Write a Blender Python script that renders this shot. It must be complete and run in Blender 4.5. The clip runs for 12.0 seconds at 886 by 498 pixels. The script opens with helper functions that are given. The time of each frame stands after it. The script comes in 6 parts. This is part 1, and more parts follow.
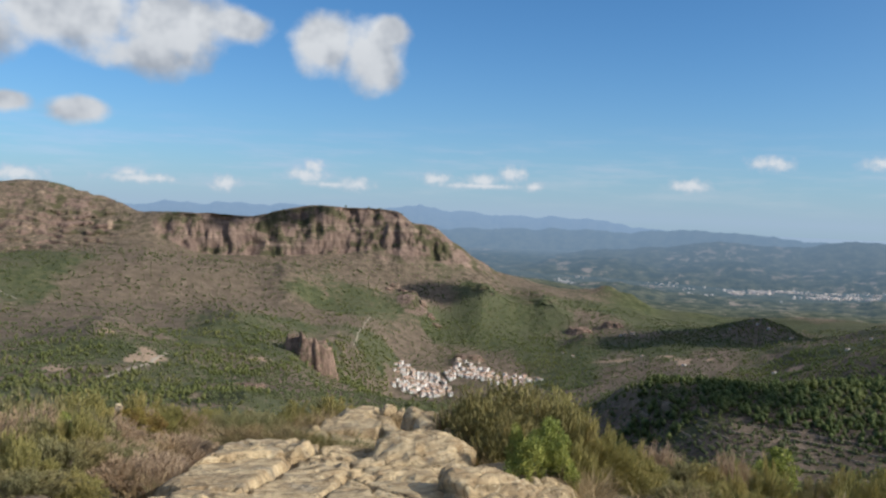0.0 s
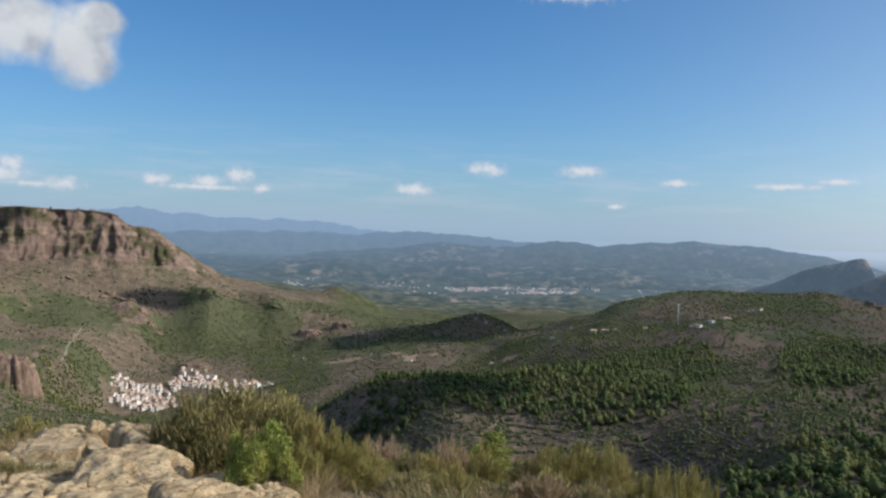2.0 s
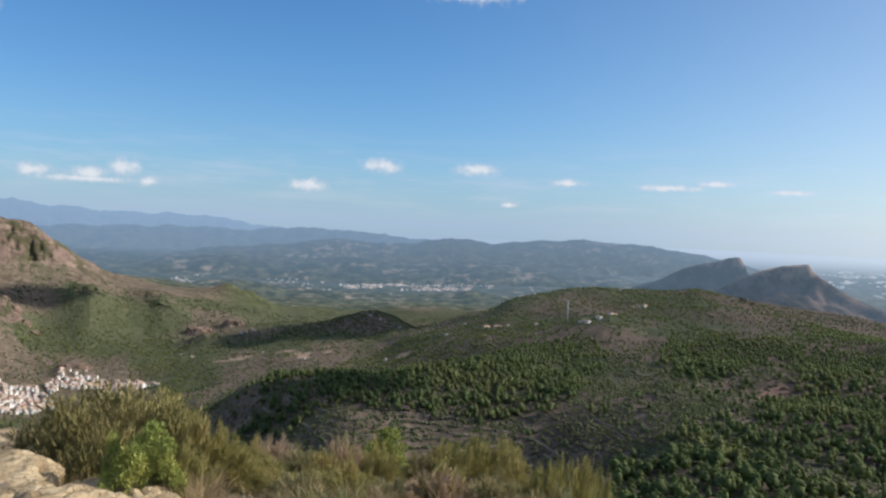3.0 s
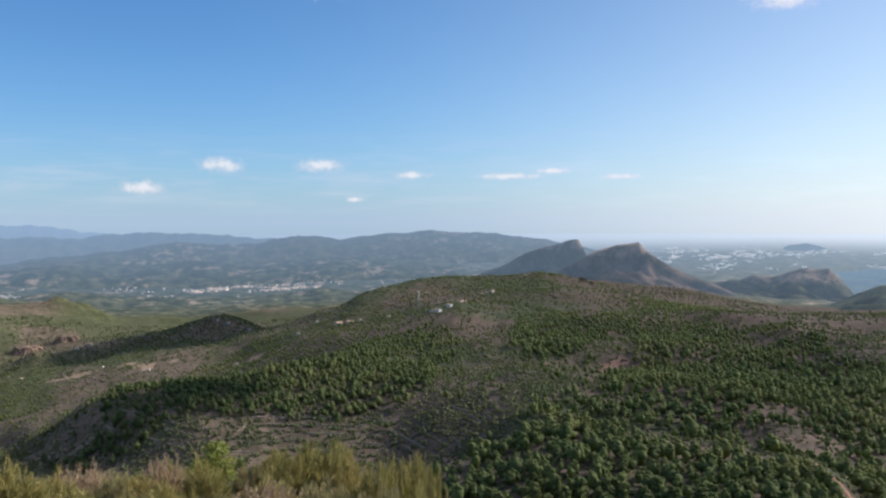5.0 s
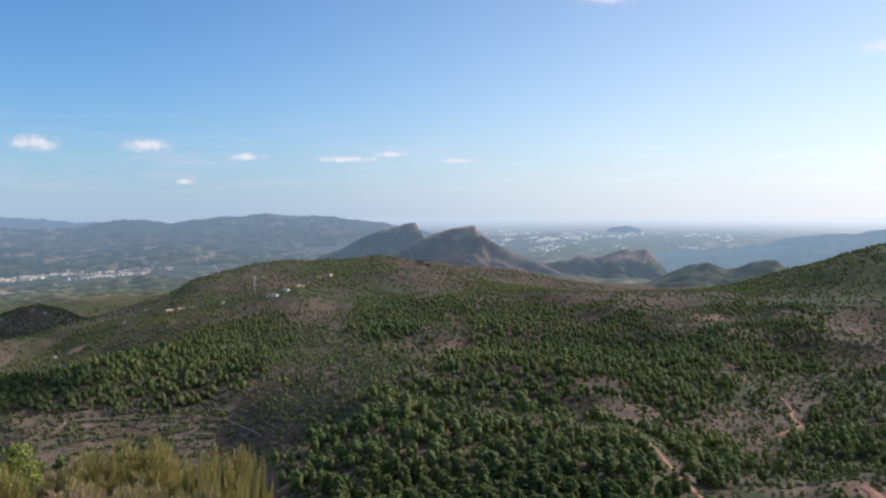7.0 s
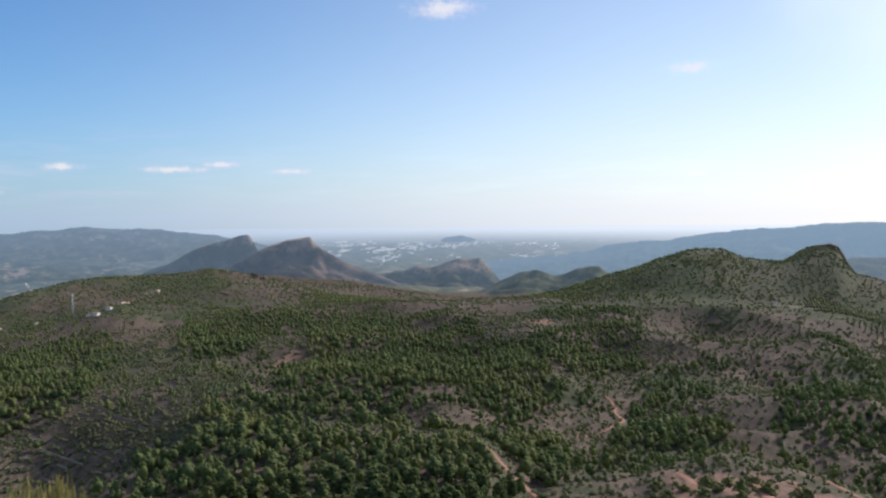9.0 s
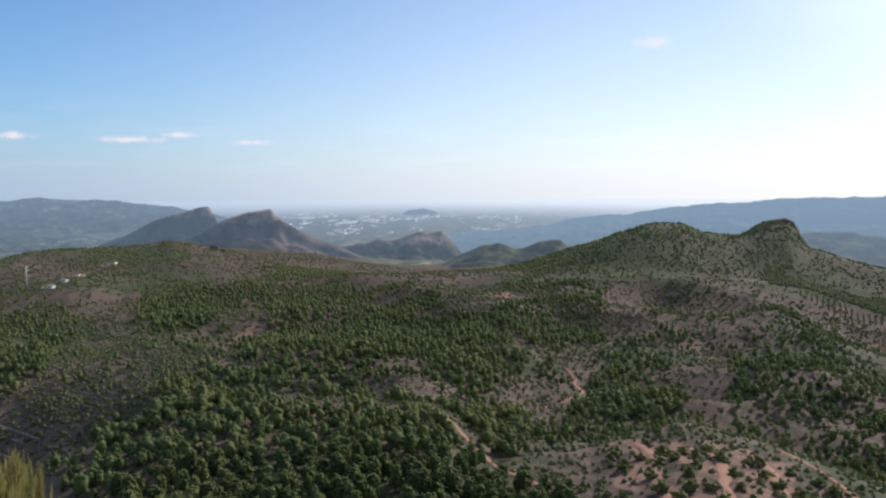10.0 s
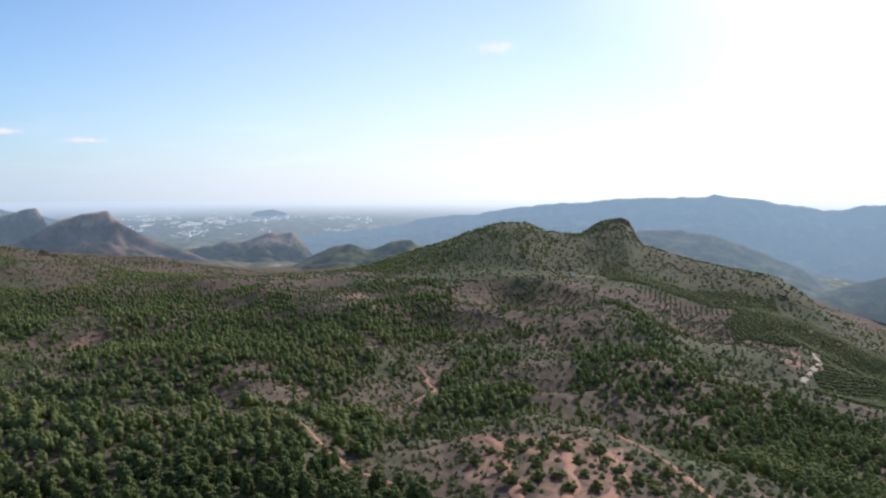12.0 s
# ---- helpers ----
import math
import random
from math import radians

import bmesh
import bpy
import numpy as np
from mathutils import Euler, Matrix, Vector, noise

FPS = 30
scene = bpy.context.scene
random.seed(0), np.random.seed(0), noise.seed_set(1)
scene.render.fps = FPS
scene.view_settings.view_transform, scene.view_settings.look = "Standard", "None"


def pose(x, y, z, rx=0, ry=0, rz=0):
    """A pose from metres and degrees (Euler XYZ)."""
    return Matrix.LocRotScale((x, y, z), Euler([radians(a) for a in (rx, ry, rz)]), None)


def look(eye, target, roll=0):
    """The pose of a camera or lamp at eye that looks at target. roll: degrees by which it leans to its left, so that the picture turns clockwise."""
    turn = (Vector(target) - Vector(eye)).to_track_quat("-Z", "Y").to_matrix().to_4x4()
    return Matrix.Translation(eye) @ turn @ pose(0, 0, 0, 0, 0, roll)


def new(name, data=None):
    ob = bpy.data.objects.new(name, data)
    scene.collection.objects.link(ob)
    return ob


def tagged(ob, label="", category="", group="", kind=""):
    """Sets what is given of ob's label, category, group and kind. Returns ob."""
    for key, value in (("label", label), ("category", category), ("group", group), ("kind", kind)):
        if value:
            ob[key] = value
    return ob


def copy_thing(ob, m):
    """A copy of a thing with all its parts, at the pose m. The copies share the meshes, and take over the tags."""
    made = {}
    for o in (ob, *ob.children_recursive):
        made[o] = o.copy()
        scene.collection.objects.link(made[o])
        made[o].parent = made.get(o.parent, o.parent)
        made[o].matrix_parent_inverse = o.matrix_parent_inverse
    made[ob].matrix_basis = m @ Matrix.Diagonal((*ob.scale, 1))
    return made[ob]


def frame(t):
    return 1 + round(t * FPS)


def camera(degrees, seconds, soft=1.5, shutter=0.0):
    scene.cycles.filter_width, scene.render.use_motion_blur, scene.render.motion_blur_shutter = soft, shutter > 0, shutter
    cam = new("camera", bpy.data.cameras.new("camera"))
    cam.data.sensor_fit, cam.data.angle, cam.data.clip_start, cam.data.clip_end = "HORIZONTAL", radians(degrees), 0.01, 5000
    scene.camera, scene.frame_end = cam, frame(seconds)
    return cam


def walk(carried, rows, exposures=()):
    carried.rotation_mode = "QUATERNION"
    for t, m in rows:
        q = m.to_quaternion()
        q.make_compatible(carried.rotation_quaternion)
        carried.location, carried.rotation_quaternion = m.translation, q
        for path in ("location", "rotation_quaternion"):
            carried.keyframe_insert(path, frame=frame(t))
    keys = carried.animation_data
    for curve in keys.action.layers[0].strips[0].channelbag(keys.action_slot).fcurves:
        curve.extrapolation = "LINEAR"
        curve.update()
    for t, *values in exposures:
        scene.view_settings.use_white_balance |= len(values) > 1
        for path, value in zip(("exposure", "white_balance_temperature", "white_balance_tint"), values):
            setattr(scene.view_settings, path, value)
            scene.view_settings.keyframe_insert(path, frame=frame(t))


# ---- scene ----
cam = camera(57.18, 12.0, soft=2.4)

EYE = 300.0
PATH = [
    (0.0, pose(0.00, 0.00, EYE -0.00, 87.38, -2.16, -0.00)),
    (0.5, pose(0.03, 0.02, EYE -0.01, 87.91, -2.35, -3.70)),
    (1.0, pose(0.05, 0.05, EYE -0.02, 88.19, -1.69, -9.08)),
    (1.5, pose(0.07, 0.08, EYE -0.04, 88.18, -2.04, -15.63)),
    (2.0, pose(0.09, 0.13, EYE -0.05, 88.23, -2.12, -18.94)),
    (2.5, pose(0.13, 0.25, EYE -0.08, 88.29, -2.69, -22.83)),
    (3.0, pose(0.15, 0.30, EYE -0.10, 88.31, -2.73, -26.31)),
    (3.5, pose(0.17, 0.32, EYE -0.11, 88.83, -2.87, -29.12)),
    (5.5, pose(0.62, 0.31, EYE -0.05, 87.14, 1.15, -39.60)),
    (6.0, pose(0.64, 0.30, EYE -0.05, 86.32, 1.31, -42.04)),
    (6.5, pose(0.66, 0.29, EYE -0.05, 86.56, 0.60, -44.68)),
    (7.0, pose(0.68, 0.29, EYE -0.05, 86.92, 0.09, -48.42)),
    (7.5, pose(0.69, 0.28, EYE -0.05, 87.71, 0.23, -51.36)),
    (9.5, pose(0.69, 0.28, EYE -0.05, 86.84, 0.42, -61.61)),
    (10.0, pose(0.69, 0.28, EYE -0.05, 85.71, 0.13, -62.57)),
    (10.5, pose(0.69, 0.28, EYE -0.05, 86.21, -0.52, -66.06)),
    (11.0, pose(0.69, 0.28, EYE -0.05, 85.32, -0.31, -66.82)),
    (11.5, pose(0.69, 0.28, EYE -0.05, 84.91, -0.21, -68.23)),
    (12.0, pose(0.69, 0.28, EYE -0.05, 85.74, 0.07, -73.04)),
]
walk(cam, PATH, [(0.0, 0.03, 6150, 9), (2.5, 0.02, 6120, 10), (3.5, 0.3, 6160, 11), (5.5, 0.25, 6200, 13), (7.5, 0.24, 6220, 14), (9.5, 0.23, 6220, 14), (12.0, 0.37, 6200, 15)])

# ---- light ----
SUN_AZ, SUN_EL = 109.0, 31.0          # clockwise from ahead, and height, in degrees
sun_way = Vector((math.sin(radians(SUN_AZ)) * math.cos(radians(SUN_EL)),
                  math.cos(radians(SUN_AZ)) * math.cos(radians(SUN_EL)), math.sin(radians(SUN_EL))))
sun_data = bpy.data.lights.new("sun", "SUN")
sun_data.energy, sun_data.angle, sun_data.color = 4.9, radians(0.55), (1.0, 0.93, 0.82)
sun = new("sun", sun_data)
sun.matrix_world = look(sun_way * 100, (0, 0, 0))

# ---- node helpers ----


def node(tree, kind, **values):
    n = tree.nodes.new(kind)
    for key, value in values.items():
        if key in ("operation", "blend_type", "data_type", "noise_dimensions", "attribute_name", "sky_type", "interpolation_type", "feature", "use_clamp"):
            setattr(n, key, value)
    return n


def math_node(tree, op, a, b=None, c=None, clamp=False):
    n = tree.nodes.new("ShaderNodeMath")
    n.operation, n.use_clamp = op, clamp
    for i, v in enumerate((a, b, c)):
        if v is None:
            continue
        if isinstance(v, (int, float)):
            n.inputs[i].default_value = v
        else:
            tree.links.new(v, n.inputs[i])
    return n.outputs[0]


def vmath(tree, op, a, b=None, c=None):
    n = tree.nodes.new("ShaderNodeVectorMath")
    n.operation = op
    for i, v in enumerate((a, b, c)):
        if v is None:
            continue
        if isinstance(v, (tuple, list)):
            n.inputs[i].default_value = v
        else:
            tree.links.new(v, n.inputs[i])
    return n.outputs["Value"] if op in ("LENGTH", "DOT_PRODUCT") else n.outputs["Vector"]


def mix(tree, fac, a, b, kind="MIX"):
    n = tree.nodes.new("ShaderNodeMix")
    n.data_type, n.blend_type = "RGBA", kind
    for i, v in ((0, fac), (6, a), (7, b)):
        if isinstance(v, (int, float)):
            n.inputs[i].default_value = v
        elif isinstance(v, (tuple, list)):
            n.inputs[i].default_value = (*v[:3], 1)
        else:
            tree.links.new(v, n.inputs[i])
    return n.outputs[2]


def noise_tex(tree, vec, scale, detail=4.0, rough=0.55, colour=False):
    n = tree.nodes.new("ShaderNodeTexNoise")
    n.inputs["Scale"].default_value, n.inputs["Detail"].default_value, n.inputs["Roughness"].default_value = scale, detail, rough
    if vec is not None:
        tree.links.new(vec, n.inputs["Vector"])
    return n.outputs["Color" if colour else "Fac"]


def step(tree, v, lo, hi, out_lo=0.0, out_hi=1.0, smooth=True):
    n = tree.nodes.new("ShaderNodeMapRange")
    n.interpolation_type = "SMOOTHSTEP" if smooth else "LINEAR"
    n.inputs[1].default_value, n.inputs[2].default_value = lo, hi
    n.inputs[3].default_value, n.inputs[4].default_value = out_lo, out_hi
    tree.links.new(v, n.inputs[0])
    return n.outputs[0]


# ---- sky ----
CLOUDS = [  # degrees to the left of ahead, degrees up, half width, half height
    (25.0, 12.0, 6.0, 2.9), (18.5, 11.2, 4.2, 3.2), (20.0, 9.4, 3.4, 1.5), (14.5, 11.9, 2.6, 1.4), (8.4, 11.0, 2.8, 2.2), (5.6, 10.3, 2.8, 2.7), (4.2, 12.2, 1.6, 1.4),
    (24.3, 5.7, 2.2, 1.0), (28.4, 5.9, 1.8, 0.8), (31.0, 11.0, 5.0, 3.4), (36.0, 9.0, 5.0, 3.0),
]
SMALL_CLOUDS = [
    (27.8, 1.4, 2.4, 0.7), (20.4, 1.5, 3.4, 0.45), (21.2, 1.8, 1.3, 0.5), (15.0, 1.4, 1.3, 0.75), (9.6, 2.2, 2.0, 0.7), (9.0, 2.8, 1.0, 0.7), (6.2, 1.7, 1.6, 0.6), (7.6, 1.6, 2.6, 0.35),
    (0.6, 2.3, 1.6, 0.55), (-2.7, 2.3, 1.6, 0.65), (-4.8, 2.8, 1.2, 0.8), (-6.3, 1.95, 0.9, 0.45), (-2.5, 1.9, 4.2, 0.3),
    (-16.8, 2.35, 1.9, 0.6), (-21.8, 3.9, 1.9, 0.62), (-28.5, 3.95, 2.1, 0.6), (-34.8, 3.3, 1.6, 0.35), (-30.9, 1.6, 0.9, 0.25),
    (-41.7, 3.2, 3.2, 0.32), (-44.8, 3.55, 1.6, 0.3), (-49.5, 3.1, 2.0, 0.3),
    (-60.0, 14.1, 2.9, 0.9), (-76.9, 9.65, 2.4, 0.65), (-27.6, 16.1, 4.6, 1.1), (-77.2, 2.7, 1.1, 0.3),
]
world = bpy.data.worlds.new("sky")
scene.world = world
world.use_nodes = True
wt = world.node_tree
wt.nodes.clear()
sky = wt.nodes.new("ShaderNodeTexSky")
sky.sky_type, sky.sun_disc = "NISHITA", False
sky.sun_elevation, sky.sun_rotation = radians(SUN_EL), radians(SUN_AZ)
sky.altitude, sky.air_density, sky.dust_density, sky.ozone_density = 500, 1.0, 0.5, 3.0
coord = wt.nodes.new("ShaderNodeTexCoord")
way = vmath(wt, "NORMALIZE", coord.outputs["Generated"])
sep = wt.nodes.new("ShaderNodeSeparateXYZ")
wt.links.new(way, sep.inputs[0])
az_deg = math_node(wt, "MULTIPLY", math_node(wt, "ARCTAN2", math_node(wt, "MULTIPLY", sep.outputs[0], -1.0), sep.outputs[1]), 57.29578)
el_deg = math_node(wt, "MULTIPLY", math_node(wt, "ARCSINE", sep.outputs[2]), 57.29578)
comb = wt.nodes.new("ShaderNodeCombineXYZ")
wt.links.new(az_deg, comb.inputs[0])
wt.links.new(el_deg, comb.inputs[1])


def cloud_field(vec, clouds):
    best = None
    for a, e, w, h in clouds:
        d = vmath(wt, "LENGTH", vmath(wt, "MULTIPLY", vmath(wt, "SUBTRACT", vec, (a, e, 0)), (1 / w, 1 / h, 0)))
        v = math_node(wt, "SUBTRACT", 1.0, d)
        best = v if best is None else math_node(wt, "SMOOTH_MAX", best, v, 0.3)
    return best


big_noise = noise_tex(wt, comb.outputs[0], 0.36, 5.0, 0.52)
small_noise = noise_tex(wt, comb.outputs[0], 1.5, 6.0, 0.6)
big_field = math_node(wt, "ADD", cloud_field(comb.outputs[0], CLOUDS), math_node(wt, "MULTIPLY", math_node(wt, "SUBTRACT", big_noise, 0.5), 1.15))
small_field = math_node(wt, "ADD", cloud_field(comb.outputs[0], SMALL_CLOUDS), math_node(wt, "MULTIPLY", math_node(wt, "SUBTRACT", small_noise, 0.5), 1.5))
big_mask = step(wt, big_field, -0.1, 0.5)
small_mask = math_node(wt, "MULTIPLY", step(wt, small_field, -0.1, 0.95), 0.9)
lit = noise_tex(wt, vmath(wt, "ADD", comb.outputs[0], (-1.3, 0.9, 3.0)), 0.30, 3.0, 0.5)
cloud_lit = step(wt, lit, 0.34, 0.62)
low = step(wt, el_deg, 9.0, 13.5)
big_col = mix(wt, math_node(wt, "ADD", math_node(wt, "MULTIPLY", cloud_lit, 0.75), math_node(wt, "MULTIPLY", low, 0.3), clamp=True), (3.9, 4.2, 4.7), (8.0, 8.0, 8.0))
small_col = mix(wt, small_mask, (5.5, 5.9, 6.6), (8.2, 8.2, 8.2))
# hazy air low over the land, as the sea air of the afternoon gives it
sky_col = mix(wt, 1.0, sky.outputs[0], (0.62, 1.01, 1.28), "MULTIPLY")
# thin bright veil of high cloud round the sun
near_sun = vmath(wt, "DOT_PRODUCT", way, tuple(sun_way))
veil = math_node(wt, "ADD", near_sun, math_node(wt, "MULTIPLY", math_node(wt, "SUBTRACT", noise_tex(wt, comb.outputs[0], 0.05, 4.0), 0.5), 0.16))
haze = math_node(wt, "POWER", 2.718, math_node(wt, "MULTIPLY", math_node(wt, "ABSOLUTE", el_deg), step(wt, near_sun, 0.1, 0.9, -0.24, -0.10)))
sky_col = mix(wt, step(wt, near_sun, 0.05, 0.88), sky_col, mix(wt, 1.0, sky_col, (1.80, 1.13, 0.88), "MULTIPLY"))
sky_col = mix(wt, math_node(wt, "MULTIPLY", haze, 0.85), sky_col, mix(wt, step(wt, near_sun, 0.15, 0.92), (4.2, 5.3, 6.7), (9.0, 9.3, 9.6)))
sky_col = mix(wt, step(wt, veil, 0.83, 1.08), sky_col, (13.5, 13.3, 13.0))
# faint streaks of haze cloud low in the sky
streaks = noise_tex(wt, vmath(wt, "MULTIPLY", comb.outputs[0], (0.14, 1.1, 1.0)), 1.0, 5.0, 0.6)
streaks = math_node(wt, "MULTIPLY", math_node(wt, "MULTIPLY", step(wt, streaks, 0.42, 0.72), 0.38), math_node(wt, "MULTIPLY", step(wt, el_deg, 0.0, 2.0), step(wt, el_deg, 7.0, 2.5)))
sky_col = mix(wt, streaks, sky_col, mix(wt, 1.0, mix(wt, 1.0, sky_col, (1.1, 1.1, 1.1), "MULTIPLY"), (5.9, 6.4, 7.0), "LIGHTEN"))
sky_col = mix(wt, big_mask, sky_col, big_col)
sky_col = mix(wt, small_mask, sky_col, mix(wt, 1.0, mix(wt, 1.0, sky_col, (1.06, 1.06, 1.06), "MULTIPLY"), small_col, "LIGHTEN"))
# broken heap cloud over the rest of the sky, unseen, added to raise fill light
over = math_node(wt, "ADD", sep.outputs[2], 0.12)
flat = wt.nodes.new("ShaderNodeCombineXYZ")
wt.links.new(math_node(wt, "DIVIDE", sep.outputs[0], over), flat.inputs[0])
wt.links.new(math_node(wt, "DIVIDE", sep.outputs[1], over), flat.inputs[1])
broken = math_node(wt, "MULTIPLY", step(wt, noise_tex(wt, flat.outputs[0], 1.6, 5.0, 0.55), 0.46, 0.6), step(wt, el_deg, 19.0, 30.0))
sky_col = mix(wt, math_node(wt, "MULTIPLY", broken, 0.9), sky_col, (8.6, 8.6, 8.6))
bg = wt.nodes.new("ShaderNodeBackground")
bg.inputs["Strength"].default_value = 0.09
wt.links.new(sky_col, bg.inputs["Color"])
out = wt.nodes.new("ShaderNodeOutputWorld")
wt.links.new(bg.outputs[0], out.inputs[0])

# ---- materials ----


def material(name, build, rough=0.9, bump=None, spec=0.25):
    m = bpy.data.materials.new(name)
    m.use_nodes = True
    t = m.node_tree
    b = t.nodes["Principled BSDF"]
    b.inputs["Roughness"].default_value = rough
    b.inputs["Specular IOR Level"].default_value = spec
    pos = t.nodes.new("ShaderNodeNewGeometry").outputs["Position"]
    col = build(t, pos)
    if isinstance(col, (tuple, list)):
        b.inputs["Base Color"].default_value = (*col, 1)
    else:
        t.links.new(col, b.inputs["Base Color"])
    if bump:
        scale, strength, dist = bump
        bn = t.nodes.new("ShaderNodeBump")
        bn.inputs["Strength"].default_value, bn.inputs["Distance"].default_value = strength, dist
        t.links.new(noise_tex(t, pos, scale, 6.0, 0.65), bn.inputs["Height"])
        t.links.new(bn.outputs[0], b.inputs["Normal"])
    return m


def island(t):
    return t.nodes.new("ShaderNodeNewGeometry").outputs["Random Per Island"]


def leafy(name, dark, light, warm, random_kind="island", rough=0.75):
    def build(t, pos):
        r = island(t) if random_kind == "island" else t.nodes.new("ShaderNodeObjectInfo").outputs["Random"]
        c = mix(t, r, dark, light)
        big = noise_tex(t, pos, 0.012, 3.0)
        return mix(t, step(t, big, 0.45, 0.7), c, warm)
    m = material(name, build, rough, None, 0.2)
    t, b = m.node_tree, m.node_tree.nodes["Principled BSDF"]
    thin = t.nodes.new("ShaderNodeBsdfTranslucent")
    t.links.new(mix(t, 0.5, b.inputs["Base Color"].links[0].from_socket, (0.30, 0.36, 0.12)), thin.inputs["Color"])
    both = t.nodes.new("ShaderNodeMixShader")
    both.inputs[0].default_value = 0.58
    t.links.new(b.outputs[0], both.inputs[1])
    t.links.new(thin.outputs[0], both.inputs[2])
    t.links.new(both.outputs[0], t.nodes["Material Output"].inputs[0])
    m.node_tree.nodes["Principled BSDF"].inputs["Specular IOR Level"].default_value = 0.15
    return m


pine_mat = leafy("pine_needles", (0.118, 0.150, 0.066), (0.200, 0.240, 0.094), (0.226, 0.238, 0.094))
grove_mat = leafy("oak_and_pine_leaves", (0.150, 0.170, 0.066), (0.275, 0.288, 0.108), (0.290, 0.276, 0.114))
scrub_mat = leafy("scrub_leaves", (0.122, 0.140, 0.074), (0.205, 0.222, 0.112), (0.215, 0.210, 0.114))
bark_mat = material("pine_bark", lambda t, p: mix(t, noise_tex(t, p, 3.0), (0.06, 0.045, 0.035), (0.16, 0.12, 0.09)), 0.95)


def land_colour(t, pos):
    at = t.nodes.new("ShaderNodeAttribute")
    at.attribute_name = "cover"
    s = t.nodes.new("ShaderNodeSeparateColor")
    t.links.new(at.outputs["Color"], s.inputs[0])
    soil, red, rock = s.outputs[0], s.outputs[1], s.outputs[2]
    wide, fine, grit = noise_tex(t, pos, 0.006, 5.0), noise_tex(t, pos, 0.06, 6.0, 0.65), noise_tex(t, pos, 0.5, 4.0, 0.7)
    dry = at.outputs["Alpha"]          # west is grazed and painted brighter as front-lit; the shrubby east darker, as backlit
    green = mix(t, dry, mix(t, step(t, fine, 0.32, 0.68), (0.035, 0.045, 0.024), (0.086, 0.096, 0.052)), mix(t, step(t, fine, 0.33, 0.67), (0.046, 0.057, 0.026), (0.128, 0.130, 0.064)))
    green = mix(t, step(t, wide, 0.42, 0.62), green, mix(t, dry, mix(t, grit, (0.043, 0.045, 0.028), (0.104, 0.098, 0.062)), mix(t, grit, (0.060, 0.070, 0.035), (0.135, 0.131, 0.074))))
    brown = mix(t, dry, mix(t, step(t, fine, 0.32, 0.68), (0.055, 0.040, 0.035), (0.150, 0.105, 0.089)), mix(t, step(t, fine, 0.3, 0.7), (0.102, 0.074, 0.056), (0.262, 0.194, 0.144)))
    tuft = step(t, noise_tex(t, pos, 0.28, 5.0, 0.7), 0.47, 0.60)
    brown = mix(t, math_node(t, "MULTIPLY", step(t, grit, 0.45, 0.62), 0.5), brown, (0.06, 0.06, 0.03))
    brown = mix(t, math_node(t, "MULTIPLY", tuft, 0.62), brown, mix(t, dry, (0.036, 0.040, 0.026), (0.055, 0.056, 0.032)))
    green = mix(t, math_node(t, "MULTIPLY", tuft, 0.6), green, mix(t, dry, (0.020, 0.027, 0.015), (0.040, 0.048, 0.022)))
    c = mix(t, step(t, math_node(t, "ADD", soil, math_node(t, "MULTIPLY", math_node(t, "SUBTRACT", fine, 0.5), 1.1)), 0.3, 0.75), green, brown)
    tall = vmath(t, "MULTIPLY", pos, (1.0, 1.0, 0.45))
    beds = vmath(t, "MULTIPLY", pos, (0.10, 0.10, 2.6))
    stone = mix(t, step(t, noise_tex(t, tall, 0.035, 8.0, 0.72), 0.3, 0.7), (0.122, 0.084, 0.070), (0.265, 0.186, 0.145))
    stone = mix(t, math_node(t, "MULTIPLY", step(t, noise_tex(t, beds, 0.03, 6.0, 0.7), 0.54, 0.66), 0.5), stone, (0.40, 0.30, 0.22))
    stone = mix(t, math_node(t, "MULTIPLY", step(t, noise_tex(t, vmath(t, "MULTIPLY", pos, (0.5, 0.5, 0.8)), 0.03, 7.0, 0.7), 0.47, 0.58), 0.8), stone, (0.06, 0.065, 0.028))
    c = mix(t, step(t, math_node(t, "ADD", rock, math_node(t, "MULTIPLY", math_node(t, "SUBTRACT", fine, 0.5), 0.9)), 0.35, 0.65), c, stone)
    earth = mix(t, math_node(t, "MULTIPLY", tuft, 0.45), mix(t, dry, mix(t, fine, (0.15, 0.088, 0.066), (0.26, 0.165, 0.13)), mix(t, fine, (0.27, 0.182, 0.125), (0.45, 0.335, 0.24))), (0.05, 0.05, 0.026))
    return mix(t, step(t, math_node(t, "ADD", red, math_node(t, "MULTIPLY", math_node(t, "SUBTRACT", fine, 0.5), 1.5)), 0.35, 0.7), c, earth)


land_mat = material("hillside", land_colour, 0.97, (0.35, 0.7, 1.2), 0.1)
lt = land_mat.node_tree
lpos = lt.nodes.new("ShaderNodeNewGeometry").outputs["Position"]
lat = lt.nodes.new("ShaderNodeAttribute")
lat.attribute_name = "cover"
lsep = lt.nodes.new("ShaderNodeSeparateColor")
lt.links.new(lat.outputs["Color"], lsep.inputs[0])
ribs = noise_tex(lt, vmath(lt, "MULTIPLY", lpos, (1.0, 1.0, 0.3)), 0.07, 8.0, 0.7)
rib_bump = lt.nodes.new("ShaderNodeBump")
rib_bump.inputs["Strength"].default_value, rib_bump.inputs["Distance"].default_value = 1.0, 4.5
lt.links.new(math_node(lt, "MULTIPLY", ribs, lsep.outputs[2]), rib_bump.inputs["Height"])
fine_bump = [n for n in lt.nodes if n.bl_idname == "ShaderNodeBump" and n != rib_bump][0]
lt.links.new(rib_bump.outputs[0], fine_bump.inputs["Normal"])


